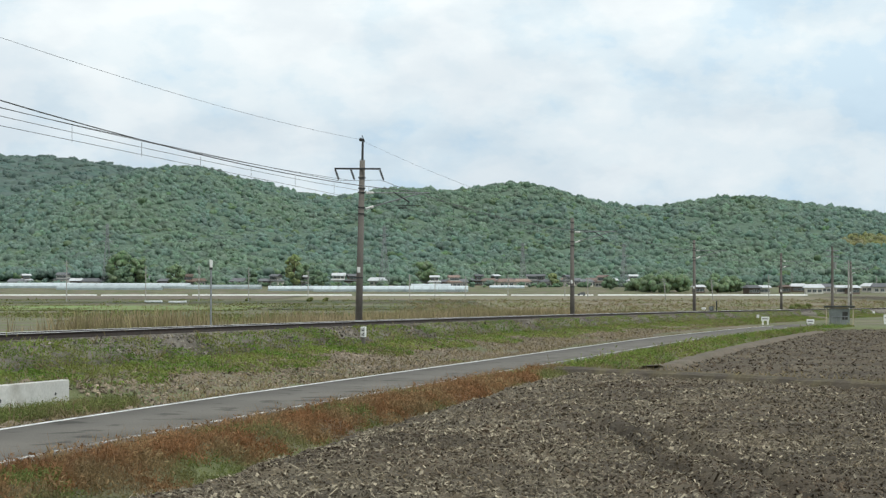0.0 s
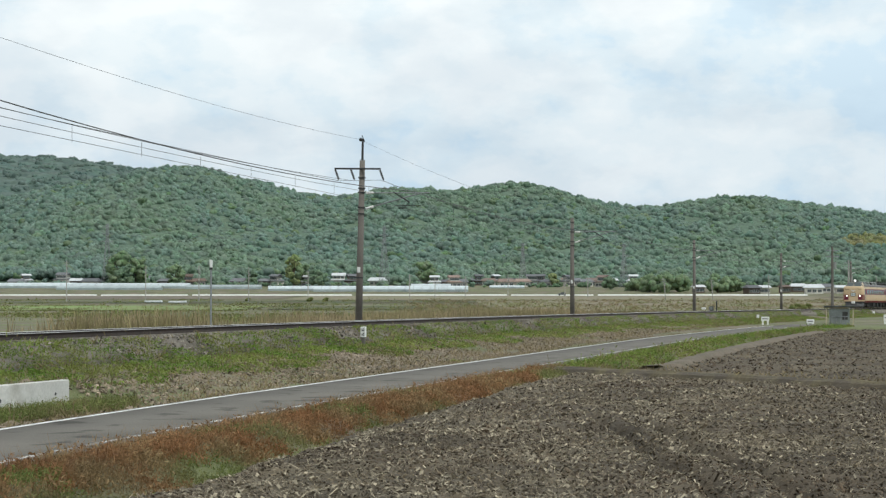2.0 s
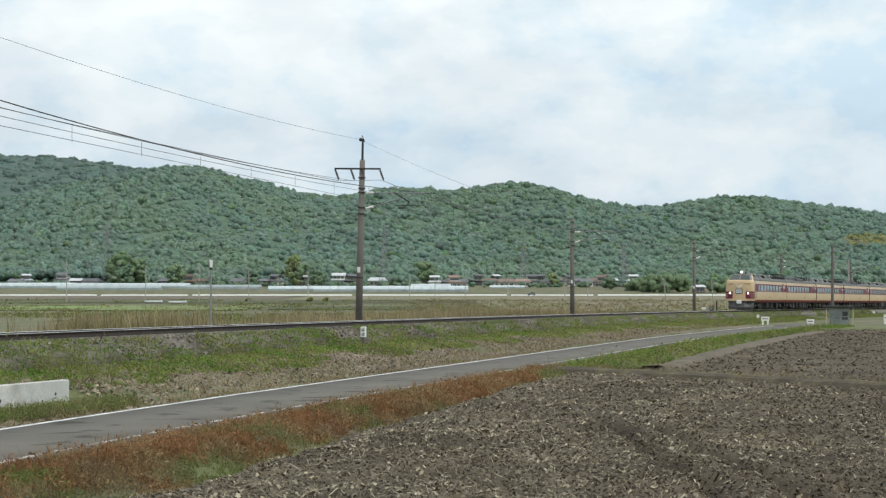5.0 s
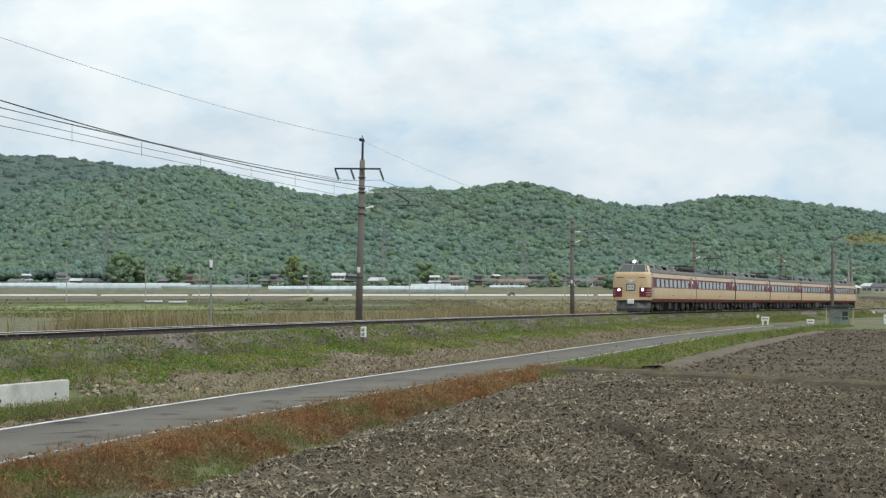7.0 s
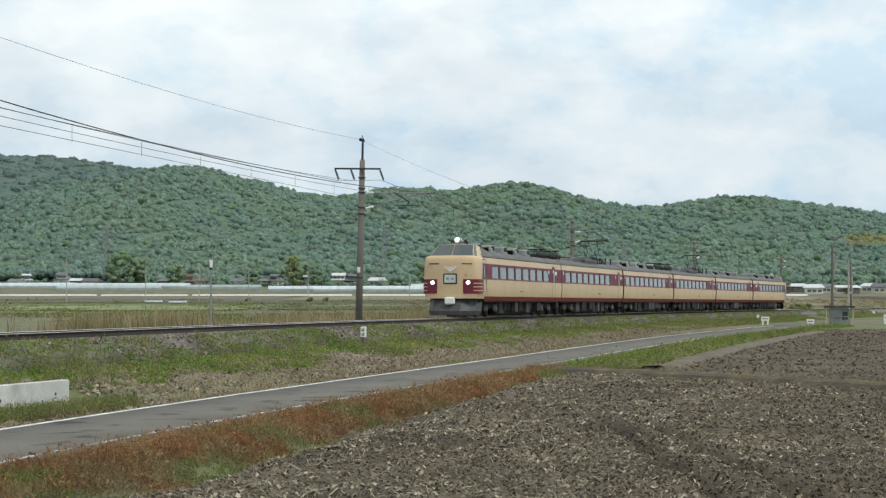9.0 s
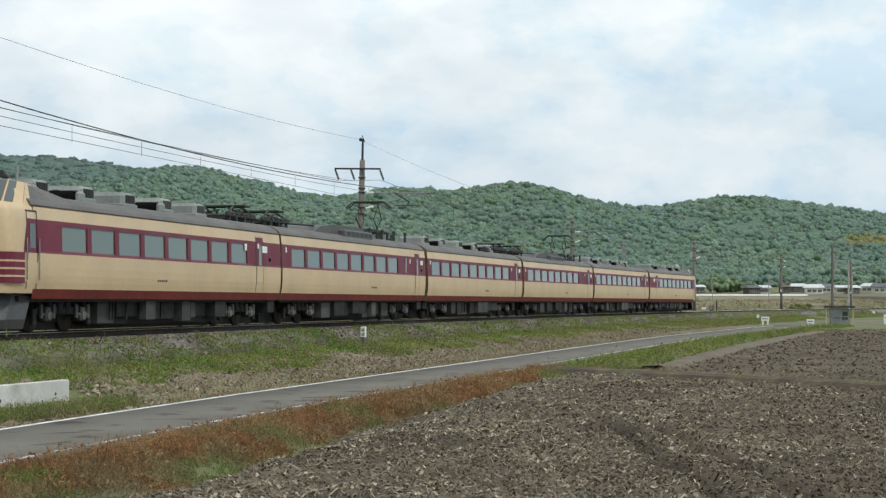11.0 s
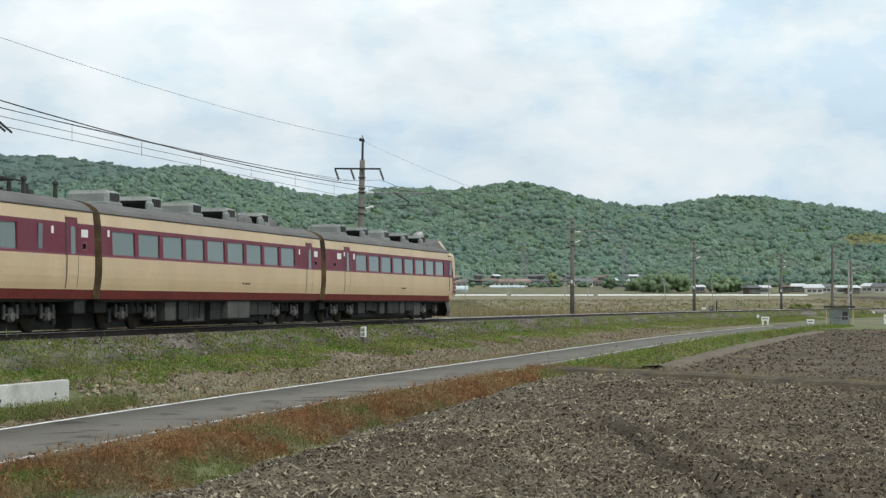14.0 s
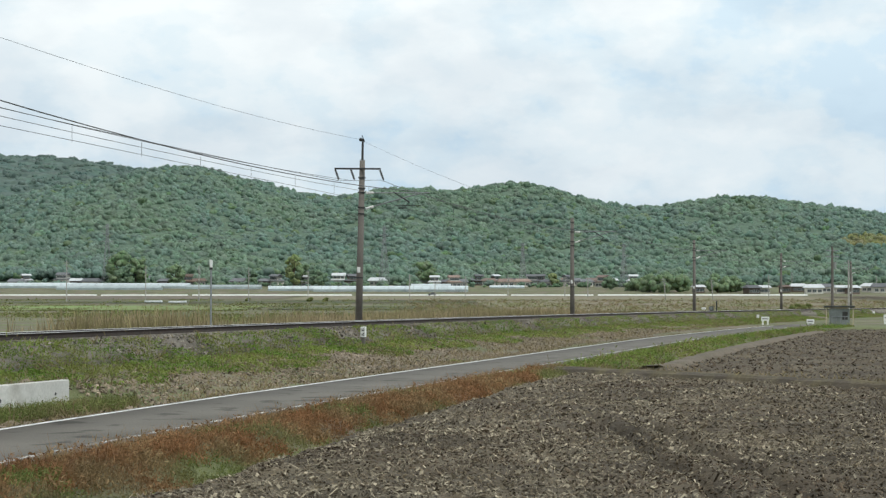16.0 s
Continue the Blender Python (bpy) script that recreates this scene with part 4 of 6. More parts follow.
def panto_car():
    holes = holes_from(B0 + 1.05, 8)
    holes = [(-b, -a) for a, b in holes][::-1]
    car = saloon("panto_motor_car", "cream and maroon motor car with raised pantograph", holes, [], [], [-8.55], GEAR_B, 4)
    # low shroud over the resistors
    bm = bmesh.new()
    pr = [(0.0, 3.42), (0.8, 3.64), (2.2, 3.76), (5.6, 3.80), (6.6, 3.72), (7.3, 3.42)]
    for (xa, za), (xb, zb) in zip(pr[:-1], pr[1:]):
        quad(bm, [(4.5 - xa, -0.85, za), (4.5 - xb, -0.85, zb), (4.5 - xb, 0.85, zb), (4.5 - xa, 0.85, za)])
    for sg in (1, -1):
        quad(bm, [(4.5 - a, sg * 0.85, b) for a, b in pr])
        box(bm, -2.6, 1.4, min(sg * 0.8, sg * 1.12), max(sg * 0.8, sg * 1.12), 3.28, 3.62, 0.06)
    part("roof_shroud", bm, M_roof2, car, "dark curved equipment shroud")
    bm = bmesh.new()
    for k in range(6):
        for sg in (1, -1):
            box(bm, -2.4 + k * 0.6, -2.0 + k * 0.6, min(sg * 1.0, sg * 1.13), max(sg * 1.0, sg * 1.13), 3.40, 3.54)
    rod(bm, (9.6, 0.5, 3.6), (3.8, 0.6, 3.66), 0.04)
    rod(bm, (9.6, -0.5, 3.6), (3.8, -0.6, 3.66), 0.04)
    part("louvre", bm, M_dark, car)
    end_equipment(car, 8.4)
    pantograph(car, -5.9, True)
    bm = bmesh.new()
    for k in range(7):
        rod(bm, (-3.4 - k * 0.95, 0.75 * (-1) ** k, 3.42), (-3.4 - k * 0.95, 0.75 * (-1) ** k, 3.78), 0.07, 0.05)
        ball(bm, (-3.4 - k * 0.95, 0.75 * (-1) ** k, 3.8), 0.09)
    rod(bm, (-4.4, 0.75, 3.8), (-7.2, 0.72, 3.74), 0.022)
    for k in range(9):
        x, y = -3.6 - 0.66 * k, 0.45 * math.sin(k * 2.1)
        rod(bm, (x, y, 3.40), (x + 0.05, y, 3.62 + 0.12 * (k % 3)), 0.085, 0.05)
        box(bm, x - 0.16, x + 0.16, y - 0.1, y + 0.12, 3.44, 3.56 + 0.05 * (k % 2), 0.03)
    part("roof_insulators", bm, M_gear, car)
    bm = bmesh.new()
    box(bm, -6.75, -6.5, side_y(2.3) - 0.004, side_y(2.3) + 0.012, 2.05, 2.68, 0.01)
    part("slit_window", bm, M_cabglass, car)
    return car


M_roof2 = mat("dark_roof_shroud_paint", (0.085, 0.085, 0.085), 0.6, 0, 0.2, 0.8, 10, 0.1, 30)


def trailer_car(rear_gear):
    holes = [(-b, -a) for a, b in holes_from(B0 + 0.72, 9)][::-1]
    car = saloon("saloon_car", "cream and maroon saloon car with grey roof coolers", holes, [(7.2, 0), (4.1, 1), (0.7, 0), (-2.5, 1), (-6.0, 1)], [], [-8.55], GEAR_A, 5)
    if rear_gear:
        end_equipment(car, -8.0)
        roof_units(car, [], [-4.2])
    else:
        bm = bmesh.new()
        for x in (-4.3, -5.7, -7.0):
            ball(bm, (x, 0.35, 3.46), 0.42, 1.0, 0.9, 0.7, 2)
        rod(bm, (-4.0, 0.3, 3.4), (-4.0, 0.3, 4.05), 0.02)
        part("roof_vents", bm, M_roof, car)
    return car


UNITS_FRONT = [(-4.4, 0), (-1.5, 1), (1.4, 0), (4.3, 1), (7.2, 1)]
UNITS_REAR = [(-5.1, 0), (-1.9, -1), (1.3, 0), (4.5, -1), (7.6, -1)]


def cab_car(front):
    """Driving car: the cab end is towards +x."""
    holes = holes_from(-6.5 if front else -6.05, 8)
    car = saloon("cab_car", "cream and maroon driving car with flat nose and raised cab", holes, UNITS_FRONT if front else UNITS_REAR, [], [-7.75 if front else -7.25], GEAR_B, 6, B0, 9.4)
    # nose: plan outline swept through the heights
    out = [(9.4, 1.0), (9.95, 0.999), (10.45, 0.99), (10.63, 0.965), (10.71, 0.90), (10.75, 0.80), (10.79, 0.6), (10.81, 0.3), (10.82, 0.0)]
    out = out + [(a, -b) for a, b in out[-2::-1]]
    lev = [(0.98, 1.40), (1.09, 1.42), (1.45, 1.474), (1.95, 1.474), (2.35, 1.455), (2.75, 1.435), (2.95, 1.41), (3.06, 1.37), (3.12, 1.27)]
    bm = bmesh.new()
    back = [0, 0, 0.0, 0.0, -0.005, -0.02, -0.04, -0.08, -0.17]
    rows = [[bm.verts.new((9.4 + (x - 9.4) * (1 + b / 1.33), w * hw, z)) for x, w in out] for (z, hw), b in zip(lev, back)]
    for ra, rb in zip(rows[:-1], rows[1:]):
        for i in range(len(out) - 1):
            bm.faces.new((ra[i], ra[i + 1], rb[i + 1], rb[i]))
    bm.faces.new(rows[-1])
    part("nose", bm, M_cream, car, "cream painted flat nose", True)
    # raised cab roof and windscreen posts
    bm = bmesh.new()
    base = [(7.5, 1.36, 3.1), (9.72, 1.30, 3.08), (10.46, 1.13, 3.11), (10.58, 0.4, 3.115)]
    topp = [(6.8, 1.05, 3.40), (9.02, 1.02, 3.66), (9.68, 0.92, 3.71), (9.78, 0.35, 3.73)]
    ring0 = [bm.verts.new(p) for p in base] + [bm.verts.new((x, -y, z)) for x, y, z in base[::-1]]
    ring1 = [bm.verts.new(p) for p in topp] + [bm.verts.new((x, -y, z)) for x, y, z in topp[::-1]]
    for i in range(7):
        bm.faces.new((ring0[i], ring0[i + 1], ring1[i + 1], ring1[i])).material_index = 1 if i in (0, 6) else 0
    ridge = [bm.verts.new(p) for p in ((6.1, 0, 3.505), (8.9, 0, 3.78), (9.6, 0, 3.81))]
    for f in ((ring1[0], ring1[1], ridge[1], ridge[0]), (ring1[1], ring1[2], ridge[2], ridge[1]), (ring1[2], ring1[3], ring1[4], ridge[2]), (ring1[7], ring1[6], ridge[1], ridge[0]), (ring1[6], ring1[5], ridge[2], ridge[1]), (ring1[5], ring1[4], ridge[2]), ):
        bm.faces.new(f).material_index = 1
    part("cab_roof", bm, [M_cream, M_roof], car, "raised cab roof")
    r2 = bmesh.new()
    pr = [(-a, b) for a, b in ROOF] + [(a, b) for a, b in ROOF[-2::-1]]
    quad(r2, [(9.4, a, b - 0.01) for a, b in pr])
    part("roof_end", r2, M_roof, car)

    def on_cab(i, u, v, off=0.012):
        """A point on the cab's slanted side i."""
        b = base + [(x, -y, z) for x, y, z in base[::-1]]
        t = topp + [(x, -y, z) for x, y, z in topp[::-1]]
        lo, hi = Vector(b[i]).lerp(Vector(b[i + 1]), u), Vector(t[i]).lerp(Vector(t[i + 1]), u)
        nrm = (Vector(b[i + 1]) - Vector(b[i])).cross(Vector(t[i]) - Vector(b[i])).normalized()
        if nrm.z < 0:
            nrm = -nrm
        return lo.lerp(hi, v) + nrm * off

    for i, ua, ub in ((1, 0.52, 0.97), (2, 0.05, 1.0), (3, 0.0, 0.48), (3, 0.52, 1.0), (4, 0.0, 0.95), (5, 0.03, 0.48)):
        bm = bmesh.new()
        quad(bm, [on_cab(i, ua, 0.07), on_cab(i, ub, 0.07), on_cab(i, ub, 0.97), on_cab(i, ua, 0.97)])
        quad(bm, [on_cab(i, ua, 0.07, 0.002), on_cab(i, ub, 0.07, 0.002), on_cab(i, ub, 0.97, 0.002), on_cab(i, ua, 0.97, 0.002)])
        part("windscreen_pane", bm, M_cabglass, car, "dark cab windscreen pane")
    for i, ua, ub in ((0, 0.86, 1.0), (6, 0.0, 0.14)):
        bm = bmesh.new()
        quad(bm, [on_cab(i, ua, 0.0, 0.008), on_cab(i, ub, 0.0, 0.008), on_cab(i, ub, 1.0, 0.008), on_cab(i, ua, 1.0, 0.008)])
        part("cab_pillar", bm, M_cream, car, "cream windscreen pillar")
    # roof lamp in its egg-shaped housing, horns, whip aerial
    bm = bmesh.new()
    box(bm, 8.80, 9.36, -0.21, 0.21, 3.74, 4.10, 0.14)
    rod(bm, (9.2, 0.0, 3.97), (9.46, 0.0, 3.97), 0.17, 0.15, 18)
    box(bm, 8.9, 9.3, -0.12, 0.12, 3.66, 3.80, 0.03)
    part("roof_lamp_housing", bm, M_frame, car, "pale grey rounded lamp housing", True)
    bm = bmesh.new()
    rod(bm, (9.45, 0.0, 3.97), (9.49, 0.0, 3.97), 0.125, 0.10, 18)
    part("roof_lamp", bm, M_lamp_on if front else M_cabglass, car, "round roof headlamp" + (", lit" if front else ""))
    for hy in (-0.42, 0.30):
        bm = bmesh.new()
        rod(bm, (8.5, hy, 3.84), (8.85, hy, 3.90), 0.05, 0.10, 12)
        rod(bm, (8.6, hy, 3.66), (8.6, hy, 3.86), 0.035)
        part("horn", bm, M_dark, car, "black roof horn")
    bm = bmesh.new()
    rod(bm, (8.1, 0.35, 3.55), (8.02, 0.35, 4.18), 0.05, 0.02)
    part("aerial", bm, M_unit, car, "short grey aerial fin")
    # lamp cases with stripes, wrapping the corners
    for sg in (1, -1):
        bm = bmesh.new()
        ol = [(9.95, 0.999), (10.45, 0.99), (10.63, 0.965), (10.71, 0.90), (10.75, 0.80), (10.79, 0.6), (10.80, 0.45)]
        for (xa, wa), (xb, wb) in zip(ol[:-1], ol[1:]):
            for z0, z1 in ((1.22, 1.95),):
                quad(bm, [(xa + 0.018, sg * (wa * 1.474 + 0.014), z0), (xb + 0.018, sg * (wb * 1.474 + 0.014), z0), (xb + 0.018, sg * (wb * 1.474 + 0.014), z1), (xa + 0.018, sg * (wa * 1.474 + 0.014), z1)])
        lc = part("lamp_case", bm, M_maroon, car, "maroon lamp case with cream stripes")
        bm = bmesh.new()
        for (xa, wa), (xb, wb) in zip(ol[:-3], ol[1:-2]):
            for z0 in (1.36, 1.54, 1.72):
                quad(bm, [(xa + 0.022, sg * (wa * 1.474 + 0.02), z0), (xb + 0.022, sg * (wb * 1.474 + 0.02), z0), (xb + 0.022, sg * (wb * 1.474 + 0.02), z0 + 0.045), (xa + 0.022, sg * (wa * 1.474 + 0.02), z0 + 0.045)])
        part("stripe", bm, M_cream, lc)
        bm = bmesh.new()
        rod(bm, (10.68, sg * 0.92, 1.78), (10.80, sg * 0.92, 1.78), 0.15, 0.135, 18)
        part("lamp_bezel", bm, M_steel, lc)
        bm = bmesh.new()
        rod(bm, (10.78, sg * 0.92, 1.78), (10.825, sg * 0.92, 1.78), 0.115, 0.09, 18)
        part("headlamp", bm, M_lamp_on if front else M_lens_red, lc, "round lit headlamp" if front else "round red tail lamp")
        bm = bmesh.new()
        rod(bm, (10.72, sg * 0.82, 2.15), (10.80, sg * 0.82, 2.15), 0.10, 0.09, 14)
        part("marker_hook", bm, M_cream2, car)
        bm = bmesh.new()
        box(bm, 10.66, 10.79, sg * 0.85 - 0.27, sg * 0.85 + 0.27, 2.70, 2.76, 0.01)
        part("air_slot", bm, M_bellows, car)
        # slanting end of the maroon band beyond the crew door
        bm = bmesh.new()
        zz = [1.95, 2.2, 2.45, 2.69, 2.765]
        xx = [10.02, 9.95, 9.88, 9.81, 9.79]
        for k in range(4):
            ya, yb = side_y(zz[k]) + 0.009, side_y(zz[k + 1]) + 0.009
            quad(bm, [(9.4, sg * ya, zz[k]), (xx[k], sg * ya, zz[k]), (xx[k + 1], sg * yb, zz[k + 1]), (9.4, sg * yb, zz[k + 1])])
        part("band_end", bm, M_maroon, car, "slanting maroon end of the window band")
        # crew door by the nose
        bm = bmesh.new()
        for x in (9.25, 9.8):
            for z0, z1 in ((1.1, 1.95), (1.95, 2.95)):
                y0, y1 = side_y(z0), side_y(z1)
                quad(bm, [(x - 0.02, sg * (y0 + 0.014), z0), (x + 0.02, sg * (y0 + 0.014), z0), (x + 0.02, sg * (y1 + 0.014), z1), (x - 0.02, sg * (y1 + 0.014), z1)])
        box(bm, 9.23, 9.82, sg * 1.41 - 0.01, sg * 1.41 + 0.01, 2.93, 2.97)
        cd = part("crew_door", bm, M_dark, car, "narrow crew door outline")
        bm = bmesh.new()
        y0, y1 = side_y(2.05), side_y(2.65)
        quad(bm, [(9.36, sg * (y0 + 0.016), 2.05), (9.66, sg * (y0 + 0.016), 2.05), (9.66, sg * (y1 + 0.016), 2.65), (9.36, sg * (y1 + 0.016), 2.65)])
        part("crew_door_pane", bm, M_cabglass, cd)
        for x in (9.18, 9.86):
            bm = bmesh.new()
            rod(bm, (x, sg * 1.5, 1.3), (x, sg * 1.49, 2.3), 0.016)
            part("handrail", bm, M_steel, car)
    # head board case, winged badge, coupler cover, skirt
    bm = bmesh.new()
    box(bm, 10.785, 10.85, -0.36, 0.36, 1.70, 2.24, 0.04)
    hb = part("headboard_case", bm, M_gear, car, "dark rounded destination frame")
    bm = bmesh.new()
    box(bm, 10.845, 10.86, -0.29, 0.29, 1.77, 2.17, 0.01)
    part("headboard_face", bm, M_board, hb, "pale blue-grey headboard")
    bm = bmesh.new()
    for y0, y1 in ((-0.2, -0.06), (0.06, 0.2)):
        box(bm, 10.857, 10.865, y0, y1, 1.92, 2.03)
    part("headboard_marks", bm, M_unit, hb)
    bm = bmesh.new()
    for sg in (1, -1):
        quad(bm, [(10.845, 0, 2.42), (10.825, sg * 0.36, 2.64), (10.825, sg * 0.30, 2.54), (10.845, 0, 2.32)])
        quad(bm, [(10.845, 0, 2.53), (10.825, sg * 0.24, 2.66), (10.825, sg * 0.18, 2.58), (10.845, 0, 2.45)])
    part("wing_badge", bm, M_white, car, "silver winged badge shape")
    bm = bmesh.new()
    box(bm, 10.685, 11.05, -0.24, 0.24, 0.68, 1.04, 0.05)
    part("coupler_cover", bm, M_white, car, "white coupler cover")
    bm = bmesh.new()
    sk = [(9.3, 1.30), (10.2, 1.22), (10.55, 0.95), (10.785, 0.55), (10.785, -0.55), (10.55, -0.95), (10.2, -1.22), (9.3, -1.30)]
    lo = [bm.verts.new((x + 0.2, y * 0.94, 0.13)) for x, y in sk]
    mi = [bm.verts.new((x + 0.24, y, 0.36)) for x, y in sk]
    hi = [bm.verts.new((x - 0.18, y * 0.97, 0.97)) for x, y in sk]
    for p, q in ((lo, mi), (mi, hi)):
        for i in range(7):
            bm.faces.new((p[i], p[i + 1], q[i + 1], q[i]))
    part("skirt", bm, M_skirtgrey, car, "dark grey snow-plough skirt")
    small_plates(car, [(-6.35, 2.55, 0.2, 0.22), (-8.3, 2.52, 0.5, 0.22), (-7.62, 2.62, 0.13, 0.16)])
    coupler_and_bellows(car, B0, -1)
    part("end_wall", end_wall(B0, -1), M_bellows, car)
    jack_recess(car, -8.85)
    number_bar(car, 1.0)
    if front:
        end_equipment(car, -8.2)
    return car


M_cream2 = mat("aged_cream_fitting", (0.55, 0.38, 0.20), 0.5, 0, 0.1, 2, 10, 0.05, 20)
M_board = mat("headboard_enamel", (0.52, 0.56, 0.55), 0.4, 0, 0.08, 3, 12, 0.0, 20)
M_skirtgrey = mat("dark_grey_skirt_paint", (0.062, 0.062, 0.062), 0.6, 0, 0.25, 1.5, 12, 0.1, 20)


def close_ends(car, seed):
    for x, sg in ((B0, -1), (B1, 1)):
        part("end_wall", end_wall(x, sg), M_bellows, car)
        coupler_and_bellows(car, x, sg)
    small_plates(car, [(-7.35, 2.55, 0.14, 0.18), (-9.35, 2.52, 0.42, 0.2), (9.55, 2.58, 0.13, 0.18)])
    jack_recess(car, -9.35)
    number_bar(car, -1.6)
    return car


front_car = cab_car(True)
car_two = close_ends(panto_car(), 2)
car_three = close_ends(trailer_car(True), 3)
car_four = copy_thing(car_two, Matrix.Identity(4))
car_five = close_ends(trailer_car(False), 5)
rear_car = cab_car(False)
tagged(rear_car, "cream and maroon driving car at the train's tail")
# ------------------------------------------------------------------ fields
BA, BB = (3.4, 54.9), (10.7, 44.8)


def past_bund(x, y):
    """Distance past the bank between the two ploughed plots, positive on the farther plot."""
    return ((x - BA[0]) * 10.1 + (y - BA[1]) * 7.3) / 12.46


def field_z(x, y):
    rut = 0.0
    for c, g, e in ((3.02, -0.022, 37), (3.80, -0.053, 34)):
        off = x - c - g * (y - 27) - 0.07 * np.sin(y * 0.9) - 0.05 * np.sin(y * 2.3)
        rut = rut - 0.20 * np.exp(-(off / 0.13) ** 2) * smooth(e, e - 4, y)
        rut = rut + 0.07 * np.exp(-((off - 0.3) / 0.15) ** 2) * smooth(e, e - 4, y) + 0.05 * np.exp(-((off + 0.3) / 0.15) ** 2) * smooth(e, e - 4, y)
    rows = 0.022 * np.sin((x * 0.94 - y * 0.27) * 6.283 / 0.9 + 0.8 * wave(x, y, 41, 4.0, 2))
    return plain_z(y) - 0.06 + rows + rut + 0.03 * wave(x, y, 42, 1.4, 4) + 0.05 * wave(x, y, 43, 6.0, 2)


def ploughed(name, xs, ys, left, keep, seed, jitter, label):
    rg = np.random.RandomState(seed)
    Y = np.repeat(ys[:, None], len(xs), 1)
    X = left(ys)[:, None] + xs[None]
    X = X + rg.uniform(-0.3, 0.3, X.shape) * np.gradient(xs)[None] * 0.8
    X[:, 0] = left(ys) + 0.12 * wave(ys, ys * 0, 44, 1.3, 3)
    Z = field_z(X, Y) + rg.randn(*X.shape) * jitter * (xs[None] < 60)
    Z[:, 0] = field_z(X[:, 0], Y[:, 0]) - 0.15
    me = grid(name, X, Y, Z, M_soil, False)
    bm = bmesh.new()
    bm.from_mesh(me)
    gone = [f for f in bm.faces if not keep(f.calc_center_median())]
    bmesh.ops.delete(bm, geom=gone, context="FACES")
    bm.to_mesh(me)
    bm.free()
    return tagged(new(name, me), label, "field", kind="structure")


left_edge = lambda y: road_x(y) - np.interp(y, _ry, _bend) + np.interp(y, [0, 30, 37, 53, 58, 108, 130], [4.1, 4.15, 4.05, 3.65, 5.6, 4.3, 4.2])
ploughed("ploughed_field", spaced((0, 14, 0.10), (14, 20, 0.4), (20, 60, 2.0)), spaced((-12, 13, 1.0), (13, 40, 0.085), (40, 60, 0.14)), left_edge, lambda c: past_bund(c.x, c.y) < -0.15, 51, 0.013, "freshly ploughed brown-grey soil field with straw bits")
ploughed("ploughed_field", spaced((0, 20, 0.22), (20, 60, 1.5)), spaced((8, 40, 1.5), (40, 127, 0.26)), left_edge, lambda c: past_bund(c.x, c.y) > 0.15, 52, 0.02, "farther ploughed field of dark brown soil")

# low earth bank between the plots
bm = bmesh.new()
rg = np.random.RandomState(53)
prev = None
for k in range(90):
    t = -0.05 + k * 0.06
    x, y = BA[0] + (BB[0] - BA[0]) * t, BA[1] + (BB[1] - BA[1]) * t
    row = []
    for e, h in ((-0.40, -0.16), (-0.22, 0.05), (-0.05, 0.12), (0.25, 0.10), (0.6, -0.14)):
        j = rg.uniform(-0.05, 0.05)
        row.append(bm.verts.new((x + (e + j) * 0.81, y + (e + j) * 0.586, float(plain_z(y)) + h + rg.uniform(-0.025, 0.025))))
    if prev:
        for i in range(4):
            bm.faces.new((prev[i], prev[i + 1], row[i + 1], row[i]))
    prev = row
M_bund = mat("dry_earth_bank", (0.082, 0.068, 0.050), 0.95, 0, 0.3, 1.0, 14, 0.6, 20, second=(0.125, 0.105, 0.062), patch=1.2)
tagged(new("earth_bank", mesh_of("earth_bank", bm, M_bund)), "low dark earth bank with dry grass between two plots", "bank", kind="structure")

# trodden earth path along the farther plot
py_ = np.arange(57, 116, 0.5)
PX = np.stack([left_edge(py_) + o + 0.12 * wave(py_, py_ * 0, 45, 3.0, 2) for o in (-0.25, 0.15, 0.7, 1.15)], 1)
PZ = plain_z(py_)[:, None] + np.array([-0.2, 0.06, 0.07, -0.25])[None] + 0.015 * wave(PX, py_[:, None] + 0 * PX, 46, 1.2, 3)
M_path = mat("trodden_earth", (0.155, 0.125, 0.092), 0.95, 0, 0.2, 0.8, 12, 0.5, 20, second=(0.12, 0.10, 0.068), patch=0.7)
tagged(new("earth_path", grid("earth_path", PX, np.repeat(py_[:, None], 4, 1), PZ, M_path)), "narrow trodden earth path beside the farther plot", "path", kind="structure")

# field patches on the far plain
def patch(name, x0, x1, y0, y1, material, label, skew=0.0, lift=0.06):
    xs, ys = np.linspace(x0, x1, 30), np.linspace(y0, y1, 24)
    X, Y = np.meshgrid(xs, ys)
    Y = Y + skew * X
    Z = plain_z(Y) + lift + 0.10
    ob = new(name, grid(name, X, Y, Z, material))
    return tagged(ob, label, "field", kind="structure")


M_paddy = mat("young_green_crop", (0.185, 0.265, 0.075), 0.9, 0, 0.15, 0.05, 1.2, 0.3, 6, second=(0.17, 0.18, 0.075), patch=0.03)
M_dkgreen = mat("dark_grass_verge", (0.07, 0.09, 0.035), 0.95, 0, 0.2, 0.05, 1.0, 0.3, 6, second=(0.10, 0.09, 0.05), patch=0.04)
M_brown = mat("bare_far_soil", (0.15, 0.125, 0.095), 0.95, 0, 0.2, 0.03, 1.0, 0.3, 6, second=(0.18, 0.16, 0.11), patch=0.02)
M_tan = mat("dry_straw_field", (0.22, 0.185, 0.125), 0.95, 0, 0.18, 0.03, 1.0, 0.3, 6, second=(0.17, 0.165, 0.09), patch=0.03)
patch("green_crop_field", -110, -40, 350, 450, M_paddy, "strip of fresh green crop on the plain")
patch("green_crop_field", -35, -6, 360, 440, M_dkgreen, "strip of dull green grass on the plain")
patch("dark_verge", -150, 60, 520, 590, M_dkgreen, "dark green grass verge on the plain")
